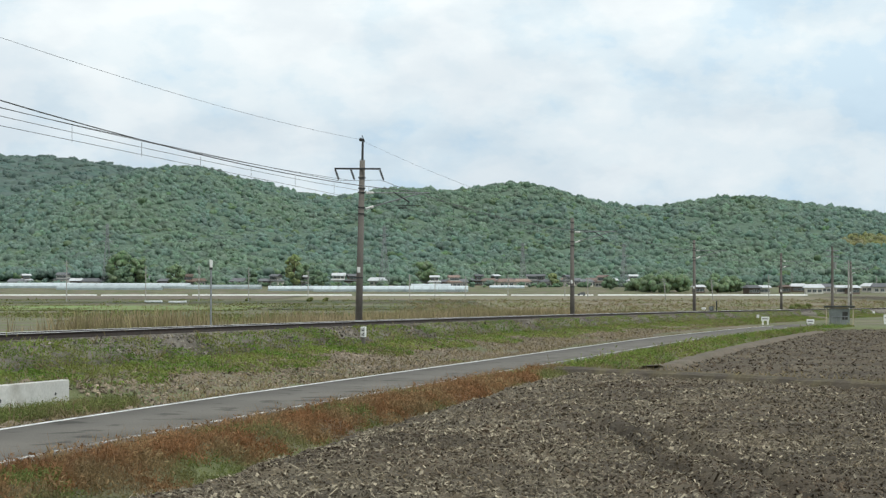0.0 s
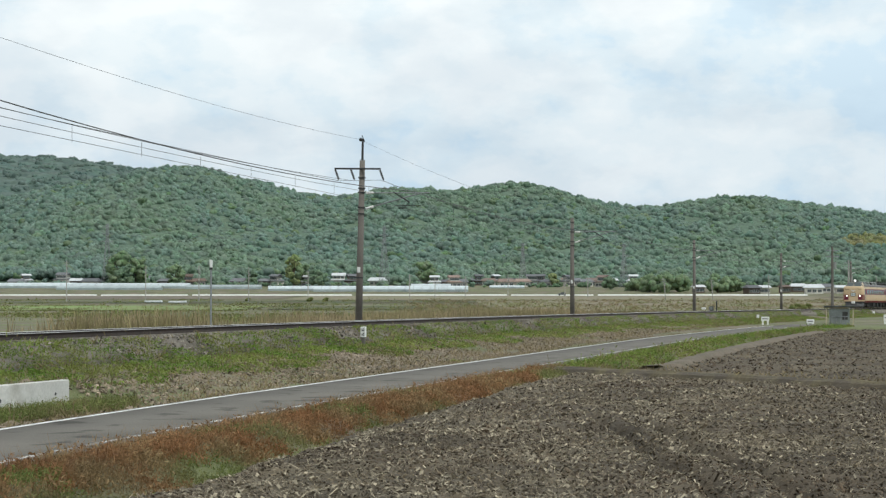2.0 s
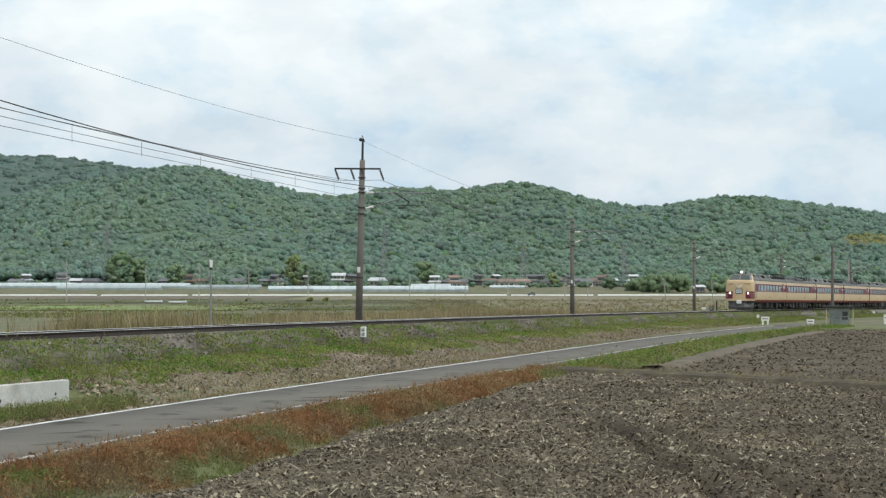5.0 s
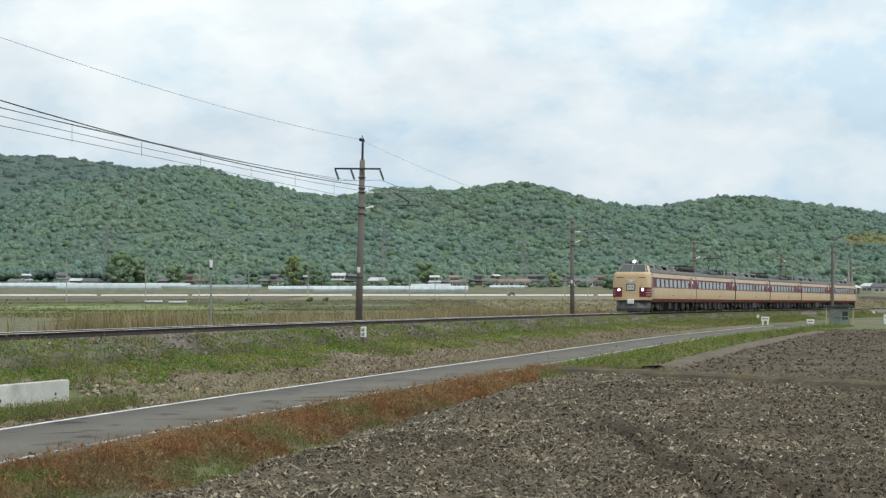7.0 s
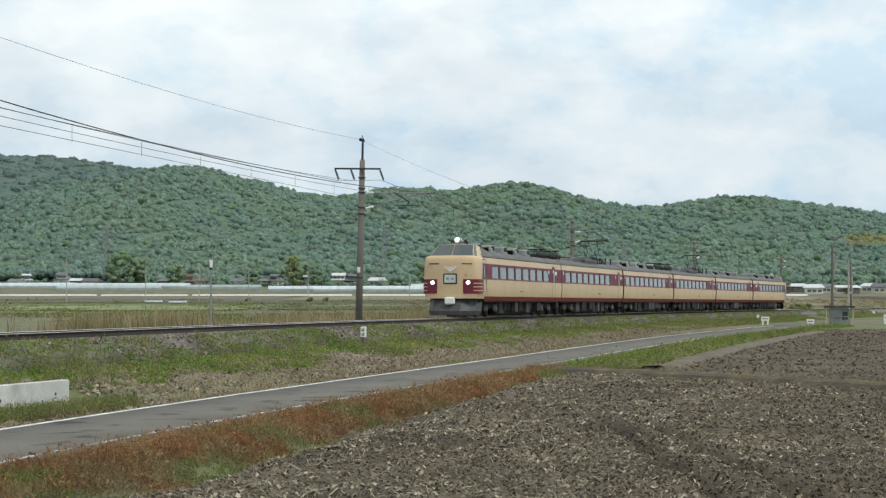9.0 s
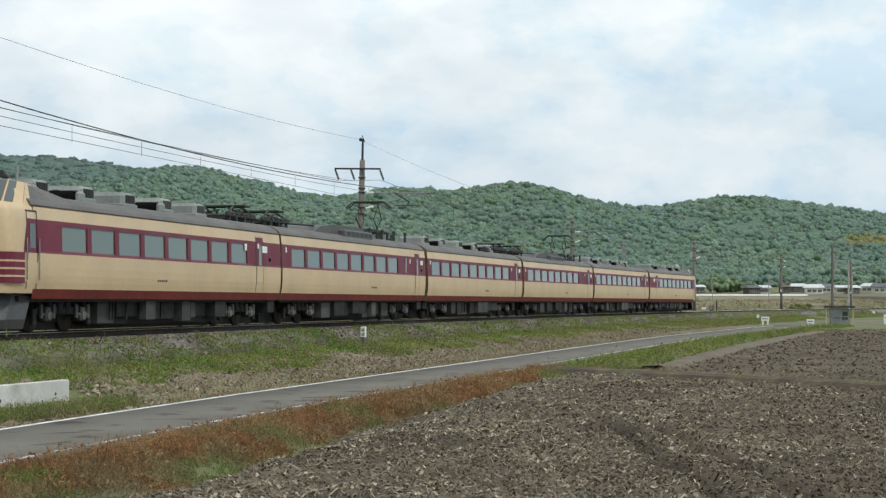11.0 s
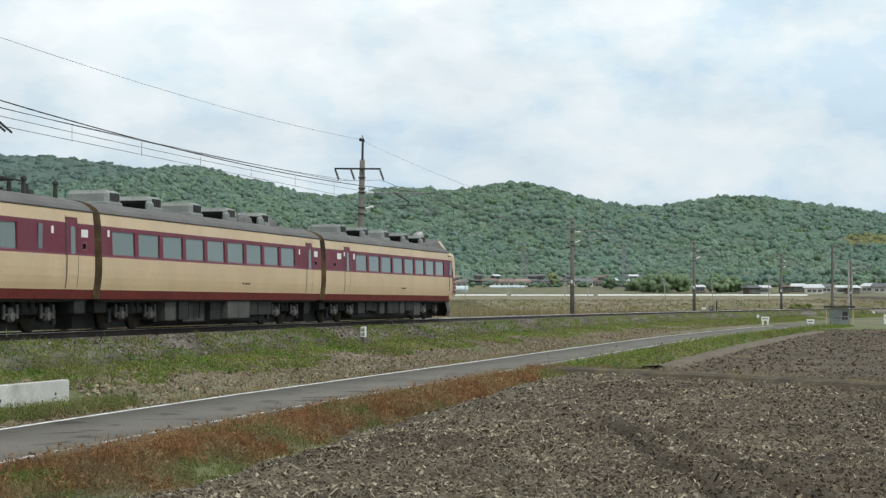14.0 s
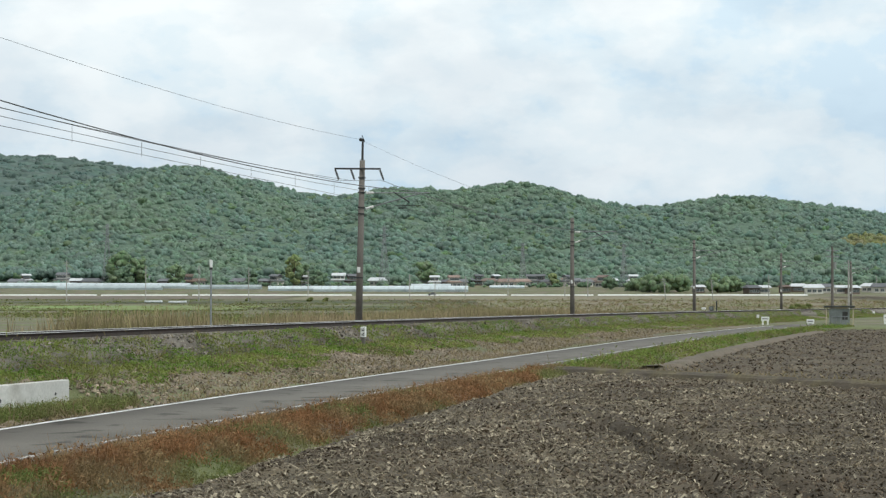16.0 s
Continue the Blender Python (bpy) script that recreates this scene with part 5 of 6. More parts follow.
patch("bare_field", -260, -60, 660, 790, M_brown, "brown bare field on the plain")
patch("bare_field", -55, 260, 620, 780, M_tan, "dry straw-coloured field on the plain")
patch("straw_field", 10, 140, 330, 600, M_tan, "dry tan field on the plain", 0.0, 0.08)
patch("bare_field", 145, 300, 420, 760, M_brown, "brown field with green edge on the plain")

# ------------------------------------------------------------------ small growth and stones
M_grass = leafy("bank_grass", (0.150, 0.235, 0.042), 0.42, (0.235, 0.262, 0.072), 0.45, 0.35)
M_dry = leafy("dry_bank_grass", (0.27, 0.215, 0.115), 0.35, (0.20, 0.165, 0.09), 0.6, 0.3)
M_redweed = leafy("rusty_dead_weed", (0.272, 0.142, 0.066), 0.42, (0.285, 0.205, 0.105), 0.7, 0.3)
M_weed = leafy("verge_weed", (0.165, 0.205, 0.06), 0.4, (0.21, 0.195, 0.085), 0.7, 0.3)
M_reed = leafy("dry_reed", (0.36, 0.29, 0.175), 0.3, (0.27, 0.235, 0.12), 0.12, 0.35)
M_straw = mat("straw_bits", (0.31, 0.27, 0.195), 0.9, 0, 0.2, 2, 20, 0, 20, 0.6)
M_clod = mat("soil_clods", (0.120, 0.096, 0.064), 0.95, 0, 0.3, 0.4, 25, 0.6, 40, 0.65, second=(0.085, 0.062, 0.04), patch=0.25)


def by_track(n, s0, s1, l0, l1, rg, bias=1.0):
    s, l = s0 + (s1 - s0) * rg.rand(n) ** bias, rg.uniform(l0, l1, n)
    p = track(s, l)
    p[:, 2] = land_z(p[:, 0], p[:, 1])
    shoulder = rail_z(p[:, 1]) + np.interp(abs(l), [1.2, 1.9, 2.9], [-0.20, -0.24, -0.97])
    p[:, 2] = np.where(abs(l) < 2.9, np.maximum(p[:, 2], shoulder), p[:, 2])
    return p, s, l


def grow(name, kinds, p, size, material, rg, label, category, tilt=0.15):
    return tagged(new(name, stamp(name, kinds, p, size, material, rg, tilt)), label, category, kind="stuff")


rg = np.random.RandomState(61)
tufts = [tuft(rg, 7, 1.5, 1.0, 0.06) for _ in range(6)]
far_road = lambda p: abs(road_side(p[:, 0], p[:, 1])) > 1.58
# green grass in patches on the bank
def grass_mask(s, l):
    return 0.8 * wave(s, l * 2.2, 62, 13.0, 4) + 0.5 * np.exp(-((l - 3.1) / 1.3) ** 2) - 0.7 * smooth(4.6, 5.6, l) * smooth(60, 10, s) + 0.15 * smooth(20, 90, s) - 0.3 * smooth(2.0, 1.5, l)


cushions = [scrub(rg, 15, 0.30) for _ in range(6)] + tufts
p, s, l = by_track(44000, -78, 175, 1.45, 7.6, rg, 1.35)
mask = grass_mask(s, l)
keep = (mask > 0.0) & far_road(p)
p1 = p[keep]
h = rg.uniform(0.045, 0.14, len(p1))
grow("bank_grass", cushions, p1, np.stack([h * 1.7, h * 1.7, h], -1), M_grass, rg, "patchy bright green grass on the railway bank", "grass")
# dry grass and litter between
p, s, l = by_track(10000, -78, 175, 1.9, 8.0, rg, 1.3)
keep = far_road(p) & (wave(s, l * 2.2, 63, 9.0, 3) > -0.35)
p2 = p[keep]
h = rg.uniform(0.04, 0.15, len(p2))
grow("dry_grass", tufts, p2, np.stack([h * 1.6, h * 1.6, h], -1), M_dry, rg, "dry brown grass and litter on the railway bank", "grass", 0.4)
# ballast stones on the shoulder
stones = [lump(rg, 1, 0.35, 0.75) for _ in range(3)]
for _ in range(6):
    w = np.array([[-1, -0.7, 0], [0.9, -0.8, 0.0], [1.0, 0.8, 0.0], [-0.8, 0.8, 0.0], [-0.4, -0.2, 0.8], [0.5, 0.1, 0.7]]) * (1 + 0.25 * rg.randn(6, 3))
    stones.append((w, np.array([[0, 1, 5], [0, 5, 4], [1, 2, 5], [2, 3, 4], [2, 4, 5], [3, 0, 4]])))
p, s, l = by_track(17000, -78, 170, 1.0, 3.3, rg, 1.5)
keep = (l < 2.0) | (grass_mask(s, l) < 0.3)
p, l = p[keep], l[keep]
r = rg.uniform(0.022, 0.05, len(p))
grow("ballast_stones", stones, p + np.array([0, 0, 0.01]), np.stack([r, r, r], -1), M_ballast, rg, "loose grey brown ballast stones", "stones", 0.4)
# rubble by the road
p, s, l = by_track(30000, -75, 30, 3.6, 7.6, rg, 1.1)
keep = far_road(p) & (wave(s, l, 64, 12.0, 3) > -0.55)
p3 = p[keep]
r = rg.uniform(0.014, 0.04, len(p3)) * np.where(rg.rand(len(p3)) > 0.97, 1.9, 1.0)
grow("roadside_rubble", stones, p3, np.stack([r * 1.3, r, r], -1), M_rubble, rg, "broken stones and rubble beside the road", "stones", 0.5)


def by_road(n, y0, y1, d0, d1, rg):
    y, d = rg.uniform(y0, y1, n), rg.uniform(d0, d1, n)
    sl = np.interp(y, _ry, np.gradient(_rx, _ry))
    k = 1 / np.sqrt(1 + sl ** 2)
    x, y = road_x(y) + d * k, y - d * sl * k
    return np.stack([x, y, land_z(x, y)], -1), d


bushes = [scrub(rg, 34) for _ in range(7)]
p, d = by_road(9500, 14, 57, 1.5, 4.25, rg)
edge = (d < 3.85 - np.interp(p[:, 1], _ry, _bend) + 0.35 * wave(p[:, 0], p[:, 1], 65, 2.0, 3))
tone = wave(p[:, 0], p[:, 1], 66, 5.0, 3) - 0.9 * smooth(2.9, 3.7, d) - 0.5 * smooth(45, 54, p[:, 1])
q = p[edge & (tone > -0.42)]
h = rg.uniform(0.09, 0.26, len(q)) * (1 + 0.35 * wave(q[:, 0], q[:, 1], 75, 1.1, 2))
grow("dead_weeds", bushes, q, np.stack([h, h, h], -1), M_redweed, rg, "rust-brown dead weeds along the road verge", "weeds", 0.35)
q = p[edge & (tone < -0.40)]
h = rg.uniform(0.08, 0.22, len(q))
grow("verge_weeds", bushes, q, np.stack([h, h, h], -1), M_weed, rg, "green and straw-coloured weeds by the field", "weeds", 0.35)
p, d = by_road(9500, 53, 140, 1.58, 6.3, rg)
q = p[(past_bund(p[:, 0], p[:, 1]) > 0.2) & (p[:, 0] < left_edge(p[:, 1]) + 0.1 + 0.3 * wave(p[:, 0], p[:, 1], 67, 2, 2))]
h = rg.uniform(0.06, 0.16, len(q))
grow("verge_grass", cushions, q, np.stack([h * 2.0, h * 2.0, h], -1), M_grass, rg, "lush green grass verge between road and field", "grass", 0.3)
q2 = q[wave(q[:, 0], q[:, 1], 70, 3.0, 3) > -0.1]
h = rg.uniform(0.06, 0.17, len(q2))
grow("verge_dry_grass", tufts, q2 + np.array([0.05, 0.05, 0]), np.stack([h * 1.3, h * 1.3, h], -1), M_dry, rg, "straw-coloured dry grass in the green verge", "grass", 0.3)
p, d = by_road(4500, 20, 150, -2.4, -1.5, rg)
q = p[wave(p[:, 0], p[:, 1], 68, 6.0, 3) > -0.1]
h = rg.uniform(0.03, 0.10, len(q))
grow("road_edge_grass", tufts, q, np.stack([h * 1.5, h * 1.5, h], -1), M_dry, rg, "short dry grass along the road edge", "grass", 0.4)
# grass round the concrete wall
q = np.stack([rg.uniform(-10.6, -6.4, 3500), rg.uniform(33.0, 38.9, 3500), np.zeros(3500)], -1)
u = (q[:, 0] + 7.74) * 0.945 - (q[:, 1] - 38.5) * 0.325
q = q[(u > 0.12) & (u < 1.5) & far_road(q)]
q[:, 2] = land_z(q[:, 0], q[:, 1])
h = rg.uniform(0.10, 0.24, len(q))
grow("wall_weeds", bushes, q, np.stack([h, h, h], -1), M_weed, rg, "green weeds at the foot of a concrete wall", "weeds", 0.3)
# reeds and rough grass beyond the line
reeds = [tuft(rg, 8, 0.5, 0.35, 0.02) for _ in range(6)]
p, s, l = by_track(11000, -70, 260, -16, -4.0, rg, 1.2)
m = 0.2 * smooth(-10, -40, s) + wave(s, l, 69, 34.0, 3) + 0.35 * np.exp(-((s + 38) / 9) ** 2) + 0.4 * smooth(-30, 10, s) * smooth(75, 40, s)
m = np.where((s < 5) & (s > -40) & (rg.rand(len(s)) < 0.68), -1.0, m)
q = p[m > 0.05]
h = rg.uniform(0.7, 1.35, len(q)) * np.where(m[m > 0.05] > 0.5, 1.2, 0.8) * np.where(s[m > 0.05] < 5, 0.5, 1.0)
grow("dry_reeds", reeds, q, np.stack([h, h, h], -1), M_reed, rg, "tall dry tan reeds behind the railway line", "reeds", 0.12)
ss, ll = np.concatenate([rg.normal(-30.5, 2.4, 620), rg.normal(-8, 6, 600), rg.normal(30, 16, 2200)]), rg.uniform(-9.5, -4.8, 3420)
q = track(ss, ll)
q[:, 2] = land_z(q[:, 0], q[:, 1])
h = rg.uniform(0.8, 1.75, len(q)) * np.where(ss < -20, 1.15, 1.0)
grow("tall_reeds", reeds, q, np.stack([h, h, h], -1), M_reed, rg, "clump of tall pale dry reeds", "reeds", 0.1)
p, s, l = by_track(6000, -75, 230, -9, -2.6, rg, 1.2)
h = rg.uniform(0.15, 0.45, len(p))
grow("rough_grass", tufts, p, np.stack([h, h, h], -1), M_weed, rg, "rough green grass behind the railway line", "grass", 0.2)
# weeds and stubble scattered over the flat fields
yy = 150 * (620 / 150) ** rg.rand(15000)
xx = rg.uniform(-0.25, 0.25, 15000) * yy
q = np.stack([xx, yy, plain_z(yy)], -1)
s, l = track_sl(xx, yy)
tone = wave(xx, yy, 78, 70.0, 3)
h = rg.uniform(0.12, 0.34, len(q)) * (1 + yy / 500)
sc = np.stack([h * 2.2, h * 2.2, h], -1)
for nm, sel, mt, lb in (("field_weeds", (l < -14) & (tone > 0.1), M_weed, "dull green weeds on the flat fields"), ("field_stubble", (l < -14) & (tone < 0.1) & (xx > -0.02 * yy), M_dry, "dry stubble and dead grass on the flat fields")):
    grow(nm, cushions, q[sel], sc[sel], mt, rg, lb, "grass", 0.2)
# clods and straw on the plots
clods = [lump(rg, 1, 0.55, 0.5) for _ in range(2)]
for _ in range(9):
    w = np.array([[-1, -0.5, 0], [0.8, -0.6, 0.15], [1.0, 0.5, 0.35], [-0.7, 0.6, 0.1], [0.1, 0, 0.55]]) * (1 + 0.35 * rg.randn(5, 3))
    clods.append((w, np.array([[0, 1, 4], [1, 2, 4], [2, 3, 4], [3, 0, 4]])))


def on_field(n, y0, y1, side, w):
    y = rg.uniform(y0, y1, n)
    x = left_edge(y) + 0.15 + rg.rand(n) * w
    e = past_bund(x, y)
    ok = ((e < -0.4) if side < 0 else (e > 0.4)) & (abs(x) < 0.25 * y + 1.0)
    x, y = x[ok], y[ok]
    return np.stack([x, y, field_z(x, y)], -1)


near_c, mid_c, far_c = on_field(62000, 15, 31, -1, 14), on_field(46000, 31, 56, -1, 17), on_field(34000, 40, 126, 1, 24)
for nm, q, a, b in (("soil_clods", near_c, 0.007, 0.020), ("soil_clods", mid_c, 0.010, 0.026), ("soil_clods", far_c, 0.016, 0.042)):
    r = rg.uniform(a, b, len(q)) * np.where(rg.rand(len(q)) > 0.95, 1.6, 1.0)
    grow(nm, clods, q + np.array([0, 0, 0.012]), np.stack([r * rg.uniform(0.9, 2.0, len(r)), r, r * rg.uniform(0.6, 1.3, len(r))], -1), M_clod, rg, "crumbled dry clods of grey-brown soil", "soil", 0.5)
chip = (np.array([[-1.3, -0.12, 0], [1.3, -0.09, 0.15], [1.2, 0.12, 0.17], [-1.2, 0.11, 0.02]]), np.array([[0, 1, 2], [0, 2, 3]]))
chip2 = (np.array([[-1, -0.45, 0], [0.7, -0.5, 0.2], [0.8, 0.5, 0.25], [-0.6, 0.55, 0.05]]), np.array([[0, 1, 2], [0, 2, 3]]))
for q, a, b in ((on_field(46000, 15, 31, -1, 14), 0.008, 0.034), (on_field(40000, 31, 56, -1, 17), 0.014, 0.042), (on_field(16000, 40, 126, 1, 24), 0.018, 0.05)):
    q = q[wave(q[:, 0], q[:, 1], 77, 7.0, 3) - 0.09 * (q[:, 0] - 3.0) > rg.uniform(-1.1, 0.5, len(q))]
    r = rg.uniform(a, b, len(q))
    grow("straw_litter", [chip, chip, chip, chip, chip, chip2], q + np.array([0, 0, 0.04]), np.stack([r, r, r], -1), M_straw, rg, "pale chopped straw scattered on the soil", "straw", 0.5)
p = np.stack([BA[0] + (BB[0] - BA[0]) * rg.uniform(0, 2.2, 1300), np.zeros(1300), np.zeros(1300)], -1)
p[:, 1] = BA[1] + (p[:, 0] - BA[0]) * (BB[1] - BA[1]) / (BB[0] - BA[0])
e = rg.uniform(0.0, 0.75, 1300)
p[:, 0], p[:, 1] = p[:, 0] + e * 0.81, p[:, 1] + e * 0.586
p[:, 2] = plain_z(p[:, 1])
h = rg.uniform(0.04, 0.14, 1300)
grow("bank_dry_grass", tufts, p, np.stack([h * 1.5, h * 1.5, h], -1), M_dry, rg, "thin dry grass on the low earth bank", "grass", 0.4)

# ------------------------------------------------------------------ things by the line and the road
def ground_at(x, y):
    return float(land_z(x, y))


def concrete_wall():
    t = thing("culvert_wall", "low weathered pale concrete culvert wall beside the road", "wall", at=pose(-7.74, 38.5, 0, 0, 0, math.degrees(math.atan2(0.945, 0.325))))
    bm = bmesh.new()
    box(bm, -9.0, 0.0, 0.0, 0.2, -0.3, 0.45, 0.012)
    part("wall_slab", bm, M_wall, t)
    bm = bmesh.new()
    box(bm, -0.12, 0.0, 0.204, 1.1, -0.3, 0.36, 0.012)
    part("wing_slab", bm, M_bund, t, "dark brown end return")
    bm = bmesh.new()
    box(bm, -9.0, -0.22, 0.2, 2.0, -0.3, 0.36, 0.02)
    part("backfill", bm, M_land, t, "earth fill behind the wall")
    for x, z in ((-0.55, 0.18), (-2.6, 0.15), (-4.7, 0.16)):
        bm = bmesh.new()
        rod(bm, (x, -0.004, z), (x, 0.03, z), 0.035)
        part("weep_hole", bm, M_dark, t, "dark drain hole")


concrete_wall()


def kilometre_post():
    p = track(-33.0, 3.0)
    t = thing("kilometre_post", "small white railway post with dark figures", "marker post", at=pose(p[0], p[1], ground_at(p[0], p[1]), 0, 0, -12))
    bm = bmesh.new()
    box(bm, -0.06, 0.06, -0.05, 0.05, -0.2, 0.33, 0.01)
    part("stake", bm, M_pole, t)
    bm = bmesh.new()
    box(bm, -0.095, 0.095, -0.075, 0.075, 0.31, 0.69, 0.012)
    part("post", bm, M_white, t)
    for z in (0.37, 0.53):
        bm = bmesh.new()
        box(bm, -0.05, 0.05, -0.081, -0.077, z, z + 0.035)
        box(bm, -0.05, -0.02, -0.081, -0.077, z + 0.035, z + 0.09)
        box(bm, 0.01, 0.05, -0.081, -0.077, z + 0.055, z + 0.10)
        part("figure_bar", bm, M_box, t, "dark bar")


kilometre_post()


def signal_post():
    p = track(-33.0, -2.9)
    g = ground_at(p[0], p[1])
    t = thing("trackside_post", "slender grey trackside post with a white and dark head", "post", at=pose(p[0], p[1], g))
    top = float(rail_z(p[1])) + 2.3 - g + 0.05
    bm = bmesh.new()
    rod(bm, (0, 0, -0.3), (0, 0, top), 0.035)
    part("mast", bm, M_steel, t)
    bm = bmesh.new()
    box(bm, -0.05, 0.05, -0.05, 0.05, top - 0.28, top, 0.01)
    part("head", bm, M_white, t, "white upright lamp head")
    bm = bmesh.new()
    box(bm, -0.055, 0.055, -0.055, 0.055, top - 0.36, top - 0.28, 0.005)
    part("head_foot", bm, M_dark, t)
    bm = bmesh.new()
    box(bm, -0.14, 0.02, -0.1, 0.1, 0.35, 0.52, 0.02)
    part("junction_box", bm, M_unit, t)


signal_post()


def road_sign(x, y, w, z0, z1, label):
    t = thing("low_sign", label, "sign", at=pose(x, y, ground_at(x, y), 0, 0, -8))
    bm = bmesh.new()
    box(bm, -w / 2, w / 2, -0.03, 0.03, z0, z1, 0.01)
    part("board", bm, M_white, t)
    for a in (-w * 0.3, w * 0.3):
        bm = bmesh.new()
        box(bm, a - 0.07, a + 0.07, -0.02, 0.05, -0.2, z0 + 0.02, 0.008)
        part("leg", bm, M_white, t)
    bm = bmesh.new()
    box(bm, -w * 0.36, w * 0.36, -0.036, -0.031, (z0 + z1) / 2 - 0.03, (z0 + z1) / 2 + 0.03)
    part("writing_bar", bm, M_box, t, "dark bar of writing")


road_sign(0.1736 * 150, 150, 0.66, 0.32, 0.66, "small white board on two legs beside the road")
road_sign(0.1979 * 150, 150, 0.60, 0.22, 0.55, "white painted low board among grass by the road")
road_sign(0.2390 * 155, 155, 0.5, 0.3, 0.8, "small white sign by the crossing path")


def pump_hut():
    x, y = 0.2135 * 142, 142.0
    t = thing("pump_hut", "small grey sheet-metal pump hut with flat dark roof", "hut", at=pose(x, y, ground_at(x, y), 0, 0, -10))
    bm = bmesh.new()
    box(bm, -0.75, 0.75, -0.6, 0.6, 0, 1.35, 0.02)
    part("cabin", bm, M_hut, t)
    bm = bmesh.new()
    box(bm, -1.15, 1.15, -0.85, 0.85, 1.42, 1.56, 0.02)
    part("roof", bm, M_gear, t, "flat dark roof sheet")
    for a in (-1.0, 1.0):
        bm = bmesh.new()
        box(bm, a - 0.04, a + 0.04, -0.75, -0.67, -0.1, 1.42)
        part("roof_post", bm, M_straw, t)
    bm = bmesh.new()
    for k in range(4):
        box(bm, -0.6 + k * 0.32, -0.56 + k * 0.32, -0.66, -0.61, 0.1, 0.75)
    box(bm, -0.62, 0.6, -0.66, -0.61, 0.72, 0.77)
    part("pipe_rack", bm, M_steel, t)
    bm = bmesh.new()
    box(bm, 0.2, 0.6, -0.625, -0.595, 0.5, 1.1, 0.01)
    part("shutter", bm, M_box, t)


M_hut = mat("grey_sheet_metal", (0.24, 0.26, 0.25), 0.7, 0.1, 0.2, 1.5, 12, 0.1, 20)
pump_hut()


def relay_box():
    p = track(96, -3.0)
    t = thing("relay_box", "grey trackside relay cabinet with post", "cabinet", at=pose(p[0], p[1], ground_at(p[0], p[1]), 0, 0, -20))
    h0 = float(rail_z(p[1])) - ground_at(p[0], p[1])
    bm = bmesh.new()
    box(bm, -0.22, 0.22, -0.2, 0.2, -0.2, h0 + 0.42, 0.03)
    part("cabinet", bm, M_box, t)
    bm = bmesh.new()
    box(bm, 0.5, 0.62, -0.06, 0.06, -0.2, h0 + 1.0)
    part("post", bm, M_gear, t)
    bm = bmesh.new()
    box(bm, -0.17, 0.17, -0.21, -0.195, h0 + 0.05, h0 + 0.38, 0.005)
    part("door", bm, M_hut, t)
    bm = bmesh.new()
    box(bm, -1.0, -0.6, -0.2, 0.2, h0 + 0.1, h0 + 0.3, 0.02)
    part("bracket_box", bm, M_white, t)


relay_box()
for s, l in ((88, 3.2), (150, 3.0), (172, 3.0)):
    p = track(s, l)
    t = thing("boundary_post", "short white concrete boundary post in grass", "marker post", "boundary posts", at=pose(p[0], p[1], ground_at(p[0], p[1])))
    bm = bmesh.new()
    box(bm, -0.12, 0.12, -0.1, 0.1, -0.2, 0.42, 0.02)
    part("post", bm, M_white, t)

# ------------------------------------------------------------------ the plain: poles, pylons, houses, plastic houses
def utility_pole(bx, y, h, lean=0.0, dark=False):
    x = bx * y
    t = thing("utility_pole", ("dark wooden" if dark else "grey concrete") + " utility pole with crossarms on the plain", "pole", "utility poles", at=pose(x, y, ground_at(x, y), 0, lean, 15))
    bm = bmesh.new()
    rod(bm, (0, 0, -0.5), (0, 0, h), 0.19, 0.13, 8)
    part("shaft", bm, M_pole if dark else M_concrete, t)
    for z in (h - 0.5, h - 1.2):
        bm = bmesh.new()
        box(bm, -0.8, 0.8, -0.06, 0.06, z, z + 0.1)
        part("crossarm", bm, M_steel, t)
    bm = bmesh.new()
    rod(bm, (0.3, 0, h - 2.6), (0.3, 0, h - 1.8), 0.22)
    part("transformer", bm, M_unit, t)


for bx, y, h, ln, dk in ((-0.2028, 560, 12.5, 0, 0), (-0.1602, 640, 11.5, 0, 0), (-0.1315, 560, 11, 0, 0), (-0.1047, 560, 10.5, 0, 0), (-0.0727, 640, 10, 0, 0), (-0.018, 660, 9, 0, 0), (-0.0043, 700, 8, 0, 0), (0.012, 720, 8.5, 0, 0), (0.035, 760, 9, 0, 0), (0.0655, 720, 7, 2, 0), (0.078, 720, 8, 0, 0), (0.120, 620, 7.5, -6, 0), (0.1455, 600, 7.0, -6, 0), (0.1755, 700, 9, 0, 0), (0.188, 900, 9, 0, 0), (0.2205, 800, 9, 0, 0), (0.2335, 880, 8, 0, 0), (0.2185, 330, 9.2, 0, 0)):
    utility_pole(bx, y, h, ln, dk)
utility_pole(0.2098, 215, 8.3, 0, True)


